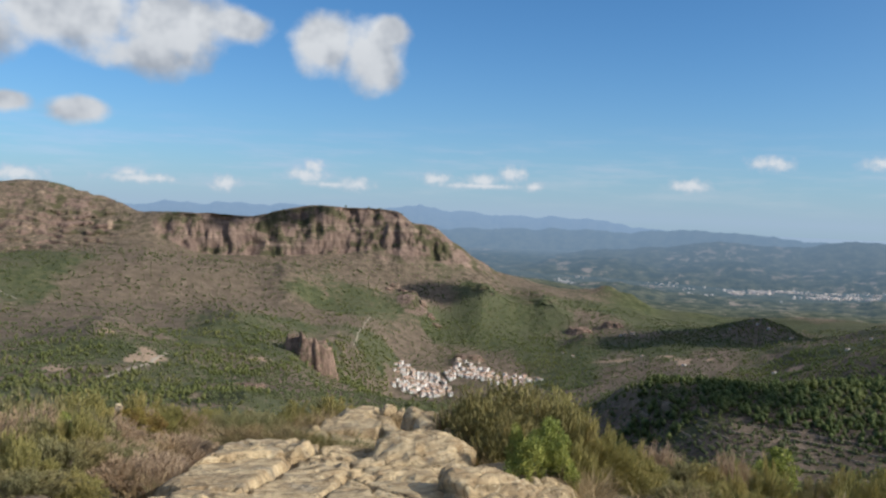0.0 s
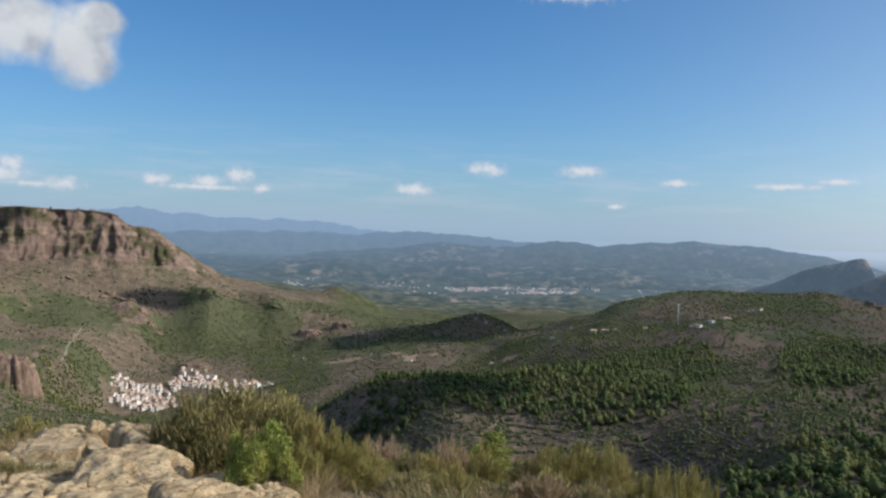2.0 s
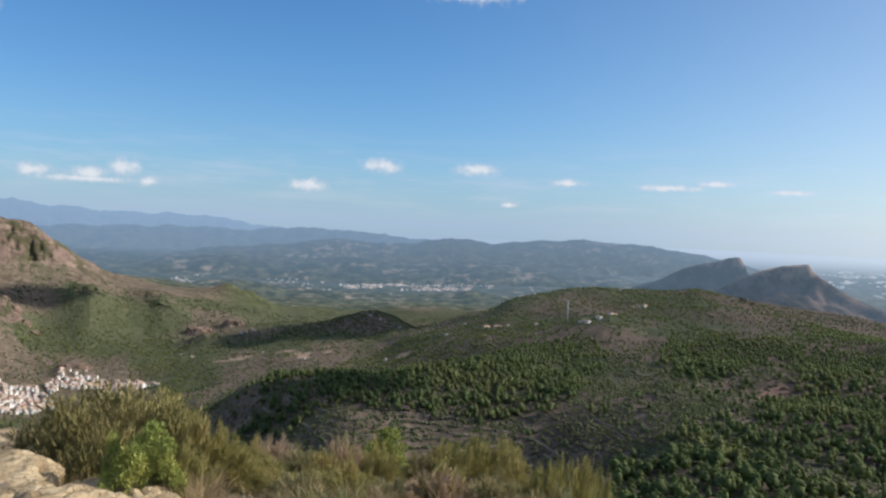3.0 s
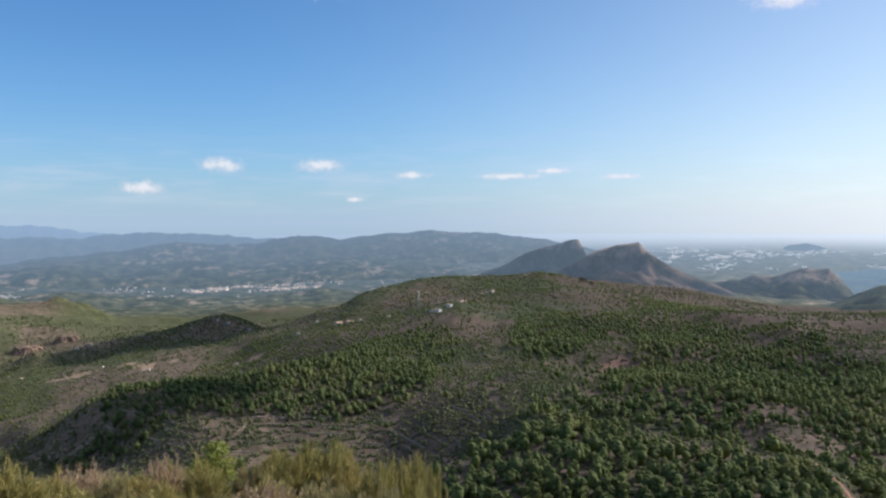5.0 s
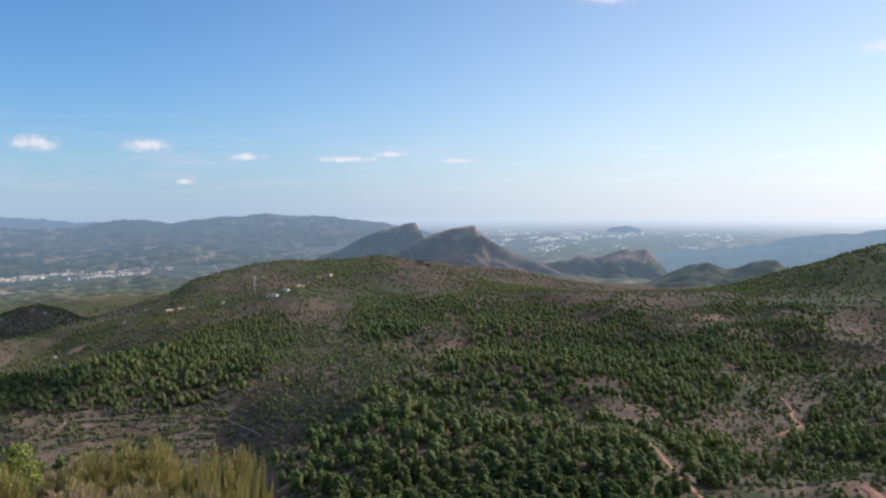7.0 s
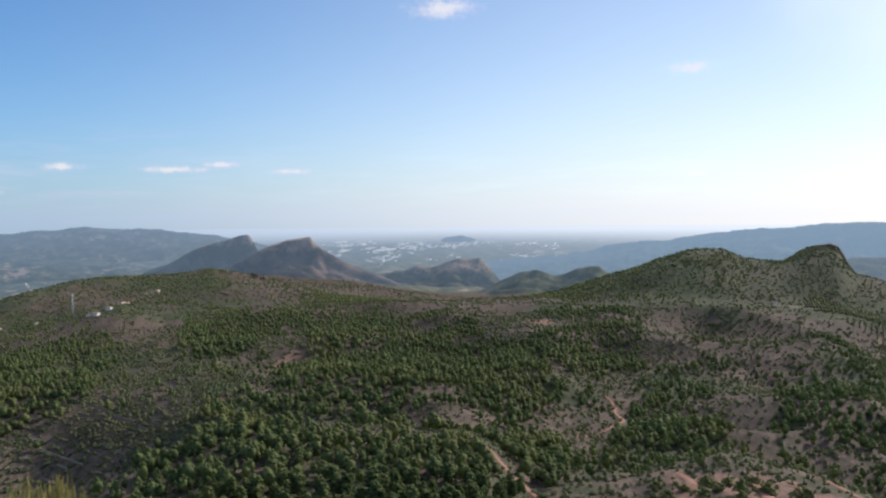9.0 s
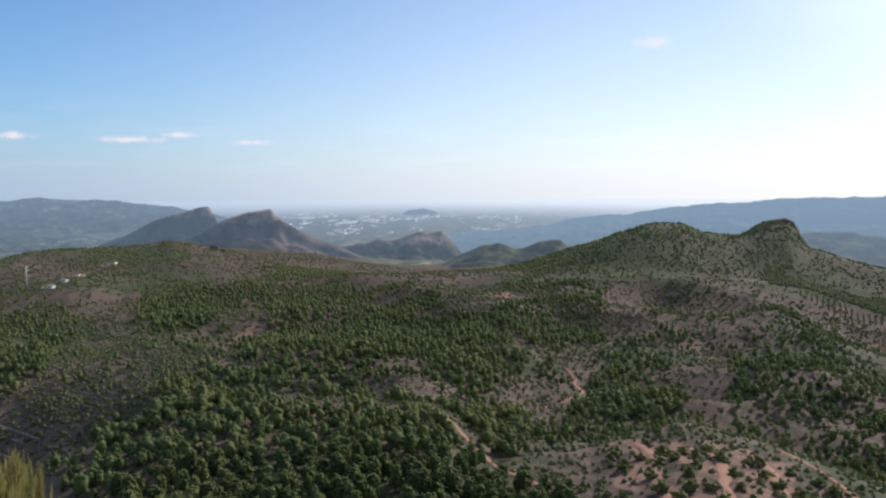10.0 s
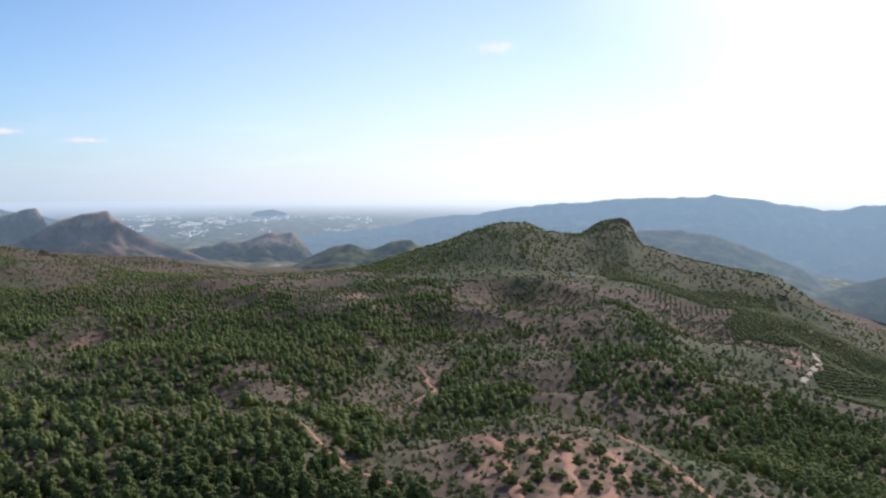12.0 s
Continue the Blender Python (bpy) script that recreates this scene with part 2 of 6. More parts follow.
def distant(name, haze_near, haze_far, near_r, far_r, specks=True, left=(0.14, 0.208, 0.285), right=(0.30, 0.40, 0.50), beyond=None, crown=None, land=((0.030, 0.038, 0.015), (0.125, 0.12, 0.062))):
    """Land so far off that haze is painted in, as air-coloured emission over it."""
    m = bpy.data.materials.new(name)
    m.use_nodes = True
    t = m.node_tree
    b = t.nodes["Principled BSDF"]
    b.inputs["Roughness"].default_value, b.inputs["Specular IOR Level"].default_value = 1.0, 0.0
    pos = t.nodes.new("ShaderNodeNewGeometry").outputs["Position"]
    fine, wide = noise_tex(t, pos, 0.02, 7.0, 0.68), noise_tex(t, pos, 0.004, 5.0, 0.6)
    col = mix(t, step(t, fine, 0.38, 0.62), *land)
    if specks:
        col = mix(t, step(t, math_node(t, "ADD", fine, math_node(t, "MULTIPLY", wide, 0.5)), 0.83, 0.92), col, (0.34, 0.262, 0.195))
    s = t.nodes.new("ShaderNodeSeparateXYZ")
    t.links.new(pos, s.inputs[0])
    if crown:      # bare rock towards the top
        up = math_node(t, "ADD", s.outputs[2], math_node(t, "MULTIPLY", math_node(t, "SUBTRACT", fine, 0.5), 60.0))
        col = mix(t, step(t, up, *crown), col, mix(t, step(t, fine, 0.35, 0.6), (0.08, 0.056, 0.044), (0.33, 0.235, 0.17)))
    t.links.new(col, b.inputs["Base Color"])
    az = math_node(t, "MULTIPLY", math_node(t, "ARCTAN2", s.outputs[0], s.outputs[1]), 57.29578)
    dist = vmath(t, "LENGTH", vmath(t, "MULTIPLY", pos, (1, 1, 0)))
    # painted haze colour, brighter on the sun's side
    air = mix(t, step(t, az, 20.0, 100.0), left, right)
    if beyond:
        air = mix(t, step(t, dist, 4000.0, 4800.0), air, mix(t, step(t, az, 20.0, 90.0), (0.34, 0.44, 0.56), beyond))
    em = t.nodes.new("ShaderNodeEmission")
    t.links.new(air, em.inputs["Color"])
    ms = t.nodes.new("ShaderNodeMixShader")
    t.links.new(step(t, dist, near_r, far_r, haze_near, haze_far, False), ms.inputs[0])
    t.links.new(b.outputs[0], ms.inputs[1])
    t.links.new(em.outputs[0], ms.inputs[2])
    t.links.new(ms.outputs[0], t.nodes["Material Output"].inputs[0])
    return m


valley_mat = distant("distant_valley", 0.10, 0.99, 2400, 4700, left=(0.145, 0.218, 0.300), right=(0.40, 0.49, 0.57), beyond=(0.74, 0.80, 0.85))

# ---- the lie of the land: lines of brows, gullies and crests round the viewpoint ----
# each line: degrees to the left of ahead, metres away, degrees above (below) the eye
BROW = [
    (30, 4.5, -22), (0, 4.8, -22), (-30, 4.5, -24), (-40, 4, -29), (-102, 4, -30),
]
SCARP = [
    (30, 16, -14.6), (10, 12, -15.6), (3, 11.5, -15), (-7, 10, -17), (-20, 13, -18), (-30, 12, -18.5), (-36, 9, -21), (-40, 8, -28), (-102, 8, -31),
]
FOOT = [
    (30, 60, -24), (0, 60, -26), (-40, 60, -33), (-102, 60, -34),
]
FIRST_SPUR = [
    (30, 300, -21), (5, 300, -23), (-15, 250, -25), (-36, 190, -27), (-60, 190, -25), (-73, 180, -27), (-85, 180, -26), (-102, 180, -25),
]
GULLY = [
    (30, 600, -14.5), (10, 650, -15), (-5, 600, -17), (-20, 480, -20), (-28, 430, -21), (-34, 370, -20), (-36, 330, -18), (-38, 335, -17), (-44, 350, -14.7), (-50, 360, -14.4),
    (-56, 360, -15), (-62, 350, -15.5), (-66, 330, -17.5), (-73, 320, -18), (-76.5, 325, -17.1), (-79, 330, -16.2), (-85, 330, -17.2),
    (-92, 310, -19.5), (-102, 300, -20.5),
]
FIRST_SLOPES = [
    (30, 750, -12.3), (10, 850, -12.5), (0, 1000, -13.5), (-10, 800, -15.5), (-20, 620, -17), (-27, 600, -18), (-33, 570, -18.3), (-38, 500, -18), (-44, 450, -16),
    (-54, 470, -16), (-62, 450, -17), (-70, 450, -18), (-79, 470, -17), (-86, 480, -17.3), (-93, 520, -16.5), (-102, 560, -17),
]
SPUR_CREST = [
    (30, 1000, -9.8), (20, 1000, -9.8), (10, 1150, -10.5), (3, 1450, -12.9), (-6, 1450, -12.2), (-9, 1300, -13), (-11, 950, -13.7),
    (-13, 850, -12.4), (-16, 800, -11.6), (-22, 800, -11.2), (-26, 820, -10.5), (-32, 860, -9.7), (-42, 850, -9.4), (-50, 750, -10.5),
    (-62, 750, -10.8), (-70, 720, -11.8), (-79, 700, -12.5), (-86, 720, -12.5), (-93, 750, -13), (-102, 800, -13.5),
]
VALLEY_FLOOR = [
    (30, 1300, -8.2), (10, 1450, -8.8), (3, 1580, -10.9), (-3, 1620, -10.9), (-7, 1600, -10.8), (-11, 1450, -11.3), (-16, 1250, -11.9),
    (-22, 1200, -11.6), (-26, 1150, -10.6), (-32, 1000, -9.2), (-42, 1000, -8), (-50, 950, -8.3), (-62, 950, -8.4), (-70, 900, -9), (-79, 950, -9),
    (-86, 950, -9.3), (-93, 1000, -10.2), (-102, 1050, -11.5),
]
MIDDLE_SLOPES = [
    (30, 1600, -6.8), (15, 1700, -7), (5, 1750, -7.8), (0, 1850, -8.8), (-7, 1900, -8.8), (-12, 1800, -8.9), (-16, 1700, -8.7), (-22, 1650, -8.3),
    (-26, 1450, -7.8), (-30, 1350, -7.1), (-35, 1450, -5.7), (-42, 1300, -5.9), (-50, 1200, -6.3), (-62, 1200, -6.5), (-70, 1150, -6.8),
    (-79, 1250, -5.4), (-86, 1300, -6), (-93, 1250, -8), (-98, 1270, -9.2), (-102, 1290, -10.3),
]
RIDGE_WEST = [
    (30, 1900, -4.2), (20, 1950, -3.6), (10, 2000, -4.6), (0, 2100, -5.5), (-8, 2200, -6.3), (-14.5, 2000, -7.5), (-18.3, 1950, -7.35),
    (-20.2, 1930, -6.65), (-21.7, 1900, -6.3), (-23.7, 1870, -6.9), (-24.6, 1850, -7.4), (-26.9, 1600, -6.8), (-30, 1600, -5.86), (-31.5, 1650, -5.0), (-33.1, 1670, -4.55),
    (-34.8, 1700, -4.26), (-38, 1750, -3.92), (-41.7, 1800, -3.67), (-44, 1780, -3.45), (-47, 1700, -4.2), (-49.3, 1600, -4.95), (-52, 1500, -5.6),
]
RIDGE_EAST = [
    (-57, 1450, -6.1), (-63, 1500, -6.1), (-68, 1450, -5.6), (-71.5, 1450, -4.35), (-74.6, 1480, -3.25), (-77, 1500, -2.5), (-79, 1520, -2.45),
    (-80.3, 1550, -3.1), (-82.5, 1580, -3.1), (-83.1, 1600, -2.85), (-83.9, 1600, -2.32), (-85, 1600, -2.05), (-86.1, 1600, -2.3),
    (-86.5, 1590, -3.75), (-89.3, 1500, -4.75), (-93, 1450, -5.45), (-95.3, 1450, -5.8), (-96.7, 1430, -6.6), (-98.7, 1400, -8.25),
    (-101.7, 1380, -9.6), (-106, 1400, -10.2),
]
RIDGE_BACK = [
    (28.5, 2150, -3.3), (22, 2150, -2.9), (20, 2150, -2.7), (16, 2150, -3.6), (9.5, 2160, -3.5), (3, 2180, -2.7), (0.4, 2205, -3.45),
    (-0.8, 2205, -3.9), (-2.4, 2235, -4.4), (-5, 2340, -4.9), (-10, 2450, -5.3), (-15, 2350, -6.6), (-22, 2300, -7), (-28, 2100, -7), (-32, 2000, -6.2), (-36, 2000, -5),
    (-42, 2000, -4.4), (-47, 1950, -4.6), (-52, 1800, -5.5), (-57, 1800, -6.2), (-63, 1800, -6.3), (-72, 1800, -6), (-78, 1800, -4.8),
    (-85, 1850, -4.6), (-90, 1800, -6), (-95, 1800, -7.2), (-98, 1800, -8.8), (-102, 1800, -10.2),
]
CLIFF_TOP_WEST = [
    (28.6, 2450, 0.8), (27.3, 2450, 1), (25.9, 2450, 1.1), (24.4, 2430, 0.67), (22.4, 2400, 0.1), (20.3, 2300, -0.78), (17.8, 2210, -0.75),
    (13.8, 2210, -0.75), (13.2, 2220, -0.8), (11.2, 2220, -0.25), (9.2, 2220, 0.05), (5.7, 2235, 0), (2.9, 2240, -0.1), (2.2, 2245, -0.9),
    (0.5, 2260, -1.05), (-0.7, 2280, -2.2), (-2.4, 2330, -3.3),
]
CLIFF_TOP_EAST = [
    (-4, 2450, -4.05), (-10, 2700, -5), (-15, 2700, -5.7), (-22, 2600, -5.8), (-30, 2500, -5.7), (-36, 2400, -4.7), (-42, 2350, -4.2),
    (-48, 2300, -4.1), (-54.2, 2300, -4.7), (-57, 2300, -5.3), (-60, 2350, -5.7), (-66, 2300, -5.8), (-75, 2300, -5.6), (-82, 2300, -4.9),
    (-92.8, 2300, -6), (-98, 2300, -7.8), (-102, 2250, -9.2),
]
VALLEY_MOUTH = [
    (30, 2900, -2), (5, 2900, -2.5), (0, 2900, -4.3), (-5, 2950, -4.7), (-15, 3000, -5.2), (-25, 3000, -5.3), (-35, 3000, -5.2), (-45, 3000, -4.5),
    (-55, 3000, -4.6), (-65, 3000, -4.9), (-75, 3000, -4.9), (-85, 3000, -4.5), (-95, 3000, -5.4), (-102, 3000, -6.2),
]
FAR_FLOOR = [
    (30, 3500, -3.2), (-20, 3500, -4.5), (-60, 3500, -3.4), (-102, 3500, -4.5),
]
FAR_RISE = [
    (30, 4200, -2.2), (-20, 4200, -2.8), (-60, 4200, -1.9), (-102, 4200, -2.2),
]
HORIZON = [
    (30, 4880, -0.8), (-60, 4880, -0.8), (-102, 4880, -0.8),
]
LAND = [BROW, SCARP, FOOT, FIRST_SPUR, GULLY, FIRST_SLOPES, SPUR_CREST, VALLEY_FLOOR, MIDDLE_SLOPES, RIDGE_WEST + RIDGE_EAST, RIDGE_BACK, CLIFF_TOP_WEST + CLIFF_TOP_EAST, VALLEY_MOUTH, FAR_FLOOR, FAR_RISE, HORIZON]


def hashed(ix, iy, seed):
    h = np.sin(ix * 127.1 + iy * 311.7 + seed * 74.7) * 43758.5453
    return h - np.floor(h)


def value_noise(x, y, seed):
    ix, iy = np.floor(x), np.floor(y)
    fx, fy = x - ix, y - iy
    fx, fy = fx * fx * (3 - 2 * fx), fy * fy * (3 - 2 * fy)
    a, b = hashed(ix, iy, seed), hashed(ix + 1, iy, seed)
    c, d = hashed(ix, iy + 1, seed), hashed(ix + 1, iy + 1, seed)
    return (a + (b - a) * fx) * (1 - fy) + (c + (d - c) * fx) * fy - 0.5


def fbm(x, y, size, octaves=4, seed=0, gain=0.5):
    total, amp, s = 0, 1.0, 1.0 / size
    for k in range(octaves):
        total = total + amp * value_noise(x * s + 17 * k, y * s - 9 * k, seed + k)
        amp, s = amp * gain, s * 2.03
    return total


def spread(v, n):
    k = np.hanning(2 * n + 3)[1:-1]
    return np.convolve(np.pad(v, n, mode="edge"), k / k.sum(), mode="valid")


AZ = np.concatenate([np.arange(-112.0, -4.0, 0.25), np.arange(-4.0, 30.0, 0.11), np.arange(30.0, 40.01, 0.25)])
R = np.concatenate([[0.02, 0.3], np.geomspace(1.0, 25, 42), np.geomspace(27, 480, 64), np.geomspace(486, 2060, 120),
                    np.linspace(2070, 2290, 84), np.linspace(2296, 2500, 34), np.geomspace(2515, 4880, 60)])


def land_table(az):
    rs, zs = [np.full(len(az), 0.3)], [np.full(len(az), EYE - 1.6)]
    for marks in LAND:
        m = np.array(sorted(marks))
        r = np.interp(az, m[:, 0], m[:, 1], period=360)
        e = np.interp(az, m[:, 0], m[:, 2], period=360)
        if len(az) > 200:
            even = np.arange(az[0], az[-1] + 0.2, 0.25)
            r = np.interp(az, even, spread(np.interp(even, m[:, 0], m[:, 1], period=360), 7))
            e = np.interp(az, even, spread(np.interp(even, m[:, 0], m[:, 2], period=360), 2))
        rs.append(r)
        zs.append(EYE + r * np.tan(np.radians(e)))
    rs, zs = np.log(np.array(rs)), np.array(zs)
    out = np.zeros((len(az), len(R)))
    lr = np.log(R)
    for i in range(len(az)):
        x, y = rs[:, i], zs[:, i]
        h, d = np.diff(x), np.diff(y) / np.diff(x)
        slope = np.zeros(len(x))
        slope[0], slope[-1] = d[0], d[-1]
        w1, w2 = 2 * h[1:] + h[:-1], h[1:] + 2 * h[:-1]
        same = d[:-1] * d[1:] > 0
        with np.errstate(divide="ignore", invalid="ignore"):
            hm = (w1 + w2) / (w1 / d[:-1] + w2 / d[1:])
        slope[1:-1] = np.where(same, hm, 0)
        k = np.clip(np.searchsorted(x, lr) - 1, 0, len(h) - 1)
        t = np.clip((lr - x[k]) / h[k], 0, 1)
        out[i] = ((1 + 2 * t) * (1 - t) ** 2 * y[k] + t * (1 - t) ** 2 * h[k] * slope[k]
                  + t * t * (3 - 2 * t) * y[k + 1] + t * t * (t - 1) * h[k] * slope[k + 1])
    return out


def relief(x, y, r):
    far = np.clip((r - 60) / 300, 0, 1) * np.clip(1.6 - r / 3200, 0.25, 1)
    big = fbm(x, y, 170, 5, 3)
    fold = 1 - np.abs(fbm(x, y, 120, 3, 11)) * 4
    near = np.clip((r - 2.0) / 6, 0, 1) * np.clip(1.4 - r / 60, 0, 1)
    peak = np.clip((r - 2050) / 200, 0, 1) * np.clip((np.degrees(np.arctan2(-x, y)) - 19) / 3, 0, 1) * np.clip((2440 - r) / 60, 0, 1)
    bed = np.clip(1 - ((x + 0.7) / 1.9) ** 4 - ((y - 7.6) / 3.6) ** 4, 0, 1) * -0.3
    az = np.degrees(np.arctan2(-x, y))
    rolls = np.clip((r - 430) / 120, 0, 1) * np.clip((1330 - r) / 200, 0, 1) * np.clip((-38 - az) / 6, 0, 1)
    return rolls * (6 - np.abs(fbm(x, y, 210, 2, 43)) * 38 + fbm(x, y, 70, 2, 47) * 7) + bed + far * (big * 9 + fold * 2.0) + peak * (-np.abs(fbm(x, y, 60, 4, 31)) * 18 + 3) + near * fbm(x, y, 1.6, 4, 21) * 0.22


KNOLLS = [  # degrees left of ahead, metres away, half width, half depth, height, rocky share
    (2.0, 1945, 42, 75, 30, 1.0), (-1.6, 2270, 70, 40, 10, 1.0), (-3.4, 2380, 60, 40, 6, 0.9), (8.8, 1215, 50, 40, 12, 1.0), (-12.4, 2440, 90, 60, 42, 0.0), (-10.3, 1850, 40, 50, 20, 0.5), (-1.8, 1640, 34, 30, 16, 0.6),
    (5.5, 1500, 60, 160, 24, 0.1), (14, 1450, 70, 180, 28, 0.1), (23, 1200, 60, 150, 26, 0.1), (-3, 2080, 60, 160, 34, 0.1), (-7.5, 2150, 60, 130, 30, 0.0),
    (10.5, 1900, 50, 140, 30, 0.1), (-65, 980, 60, 50, 14, 0.0), (-38, 1250, 60, 120, 16, 0.0), (-57, 700, 50, 90, 12, 0.0),
    (-88, 760, 40, 120, 14, 0.0), (4.8, 690, 80, 60, 14, 0.2), (14.5, 690, 70, 60, 14, 0.3),
]


def knolls(x, y):
    z, rock = 0.0, 0.0
    for a, d, w, l, h, k in KNOLLS:
        ca, sa = math.cos(radians(a)), math.sin(radians(a))
        u, v = (x * ca + y * sa) / w, (-x * sa + y * ca - d) / l
        b = np.exp(-(u * u + v * v)) * (1 + fbm(x, y, 30, 3, 33) * 0.5)
        z, rock = z + b * h, np.maximum(rock, k * np.clip(b * 2.2 - 0.5, 0, 1))
    return z, rock


AZ_BACK = np.concatenate([np.arange(40.0, 248.1, 2.0)])
table_front, table_back = land_table(AZ), land_table(AZ_BACK)
AZ_ALL = np.concatenate([AZ, AZ_BACK[1:-1]])
TABLE = np.concatenate([table_front, table_back[1:-1]])
GX, GY = -np.sin(np.radians(AZ_ALL))[:, None] * R, np.cos(np.radians(AZ_ALL))[:, None] * R
KNOLL_Z, KNOLL_ROCK = knolls(GX, GY)
TABLE = TABLE + relief(GX, GY, np.broadcast_to(R, GX.shape)) + KNOLL_Z

# beds of rock that step up the western peak
AA = np.broadcast_to(AZ_ALL[:, None], TABLE.shape)
on_peak = np.clip((AA - 20.5) / 2, 0, 1) * (AA < 60) * np.clip((R - 2060) / 60, 0, 1) * np.clip((2470 - R) / 40, 0, 1)
ledge = TABLE / 15 + fbm(GX, GY, 110, 4, 111) * 2.2
share = ledge - np.floor(ledge)
TABLE = TABLE + on_peak * 15 * 0.5 * (np.clip((share - 0.5) / 0.2 + 0.5, 0, 1) - share)


def steepness():
    dz = np.gradient(TABLE, axis=1) / np.gradient(R)[None, :]
    return dz


SLOPE = steepness()
# fluted rock faces: the steep places break into ribs and chimneys
cliff = np.clip((SLOPE - 0.6) / 0.8, 0, 1) * (R > 1500)
beds_out = (TABLE / 11 + fbm(AA, TABLE * 0.01, 3.0, 2, 45) * 1.5)
beds_out = beds_out - np.floor(beds_out)
bays = fbm(AA, TABLE * 0.004, 4.6, 3, 41)
towers = np.abs(fbm(AA, TABLE * 0.012, 1.1, 5, 43, 0.62))
OUT = cliff * (bays * 26 + towers * 26 - 6 + (np.clip(beds_out * 3, 0, 1) - beds_out) * 6)      # metres that the face stands back
TABLE = TABLE + cliff * (-towers * 18 + 4)
GX, GY = GX * (1 + OUT / R), GY * (1 + OUT / R)
GX[:, 0], GY[:, 0] = 0.011, 0.013          # the sheet closes under the viewpoint


def ground_z(x, y):
    r = np.clip(np.hypot(x, y), R[0], R[-1] - 1)
    az = np.degrees(np.arctan2(-x, y))
    az = np.where(az < -112, az + 360, az)
    i = np.clip(np.searchsorted(AZ_ALL, az) - 1, 0, len(AZ_ALL) - 2)
    j = np.clip(np.searchsorted(R, r) - 1, 0, len(R) - 2)
    u = np.clip((az - AZ_ALL[i]) / (AZ_ALL[i + 1] - AZ_ALL[i]), 0, 1)
    v = (r - R[j]) / (R[j + 1] - R[j])
    return ((TABLE[i, j] * (1 - u) + TABLE[i + 1, j] * u) * (1 - v) + (TABLE[i, j + 1] * (1 - u) + TABLE[i + 1, j + 1] * u) * v)


def plan(az, r):
    return -math.sin(radians(az)) * r, math.cos(radians(az)) * r


# ---- what grows where: degrees left of ahead, metres away, half extents, share of trees, bare soil, red earth ----
WEST_GROUND = [
    (18.8, 1778, 6.6, 155, 0.06, 1, 0), (22.3, 1546, 4.3, 331, 0.06, 1, 0), (27.3, 1941, 2.3, 245, 0.3, 0.38, 0), (25.6, 1317, 4.3, 163, 0.3, 0.9, 0),
    (24.6, 1015, 3.9, 82, 0.52, 0.7, 0), (20.1, 782, 6.6, 70, 0.7, 0.75, 0), (13.9, 1200, 3.9, 150, 0.56, 0.5, 0), (14, 1444, 4.3, 111, 0.44, 0.75, 0),
    (13.9, 978, 3.6, 79, 0.54, 0.75, 0), (5.3, 1388, 1.8, 124, 0.56, 0.5, 0), (8.7, 1947, 2.6, 161, 0.3, 0.38, 0), (5.5, 1782, 2, 156, 0.46, 0.35, 0),
    (1.8, 1691, 1.3, 87, 0.3, 0.9, 0), (6.5, 1310, 1.7, 125, 1, 0.1, 0), (4.7, 1425, 1.1, 80, 1, 0.1, 0), (4.5, 1600, 1.3, 75, 0.95, 0.3, 0), (-0.3, 1880, 1.5, 70, 0.7, 0.1, 0),
]
VALLEY_GROUND = [
    (3.5, 1802, 1.6, 137, 0.36, 0.7, 0), (-3.3, 2020, 3.6, 101, 0.3, 0.38, 0), (-3.4, 1883, 3.6, 79, 0.6, 0.25, 0), (-8.8, 2177, 3.6, 181, 0.3, 0.38, 0),
    (-10.5, 1938, 2, 135, 0.36, 0.7, 0), (-8.2, 1680, 2.3, 136, 0.6, 0.25, 0), (-15.7, 2627, 4.3, 394, 0.3, 0.38, 0), (-19, 1843, 3.6, 108, 1, 0.65, 0),
    (-22.1, 1765, 2.3, 124, 1, 0.65, 0), (-12.5, 1595, 1.8, 104, 0.06, 1, 0), (-18.4, 1563, 1.5, 150, 0.06, 1, 0), (-9.2, 1556, 2, 141, 0.6, 0.25, 0),
    (-17.2, 852, 2.3, 159, 0.6, 0.25, 0),
]
SPUR_GROUND = [
    (-18, 758, 5.6, 16, 1, 0.65, 0), (-23.5, 1172, 3.9, 259, 1, 0.65, 0), (-30.7, 816, 4.6, 54, 1, 0.65, 0), (-27.4, 1320, 3.9, 121, 0.56, 0.5, 0),
    (-21.2, 688, 7.2, 26, 0.06, 1, 0), (-31.6, 626, 5.3, 67, 0.3, 0.9, 0), (-20.5, 676, 5.9, 32, 0.06, 1, 0), (-30.9, 615, 6.2, 41, 0.3, 0.9, 0),
    (-38.8, 688, 2, 136, 0.3, 0.9, 0), (-25.8, 869, 6.2, 189, 1, 0.65, 0), (-35.7, 907, 2.6, 187, 0.56, 0.5, 0),
    (-29.6, 1297, 3.9, 129, 0.56, 0.5, 0), (-33, 1630, 4, 110, 0.12, 0.1, 0),
]
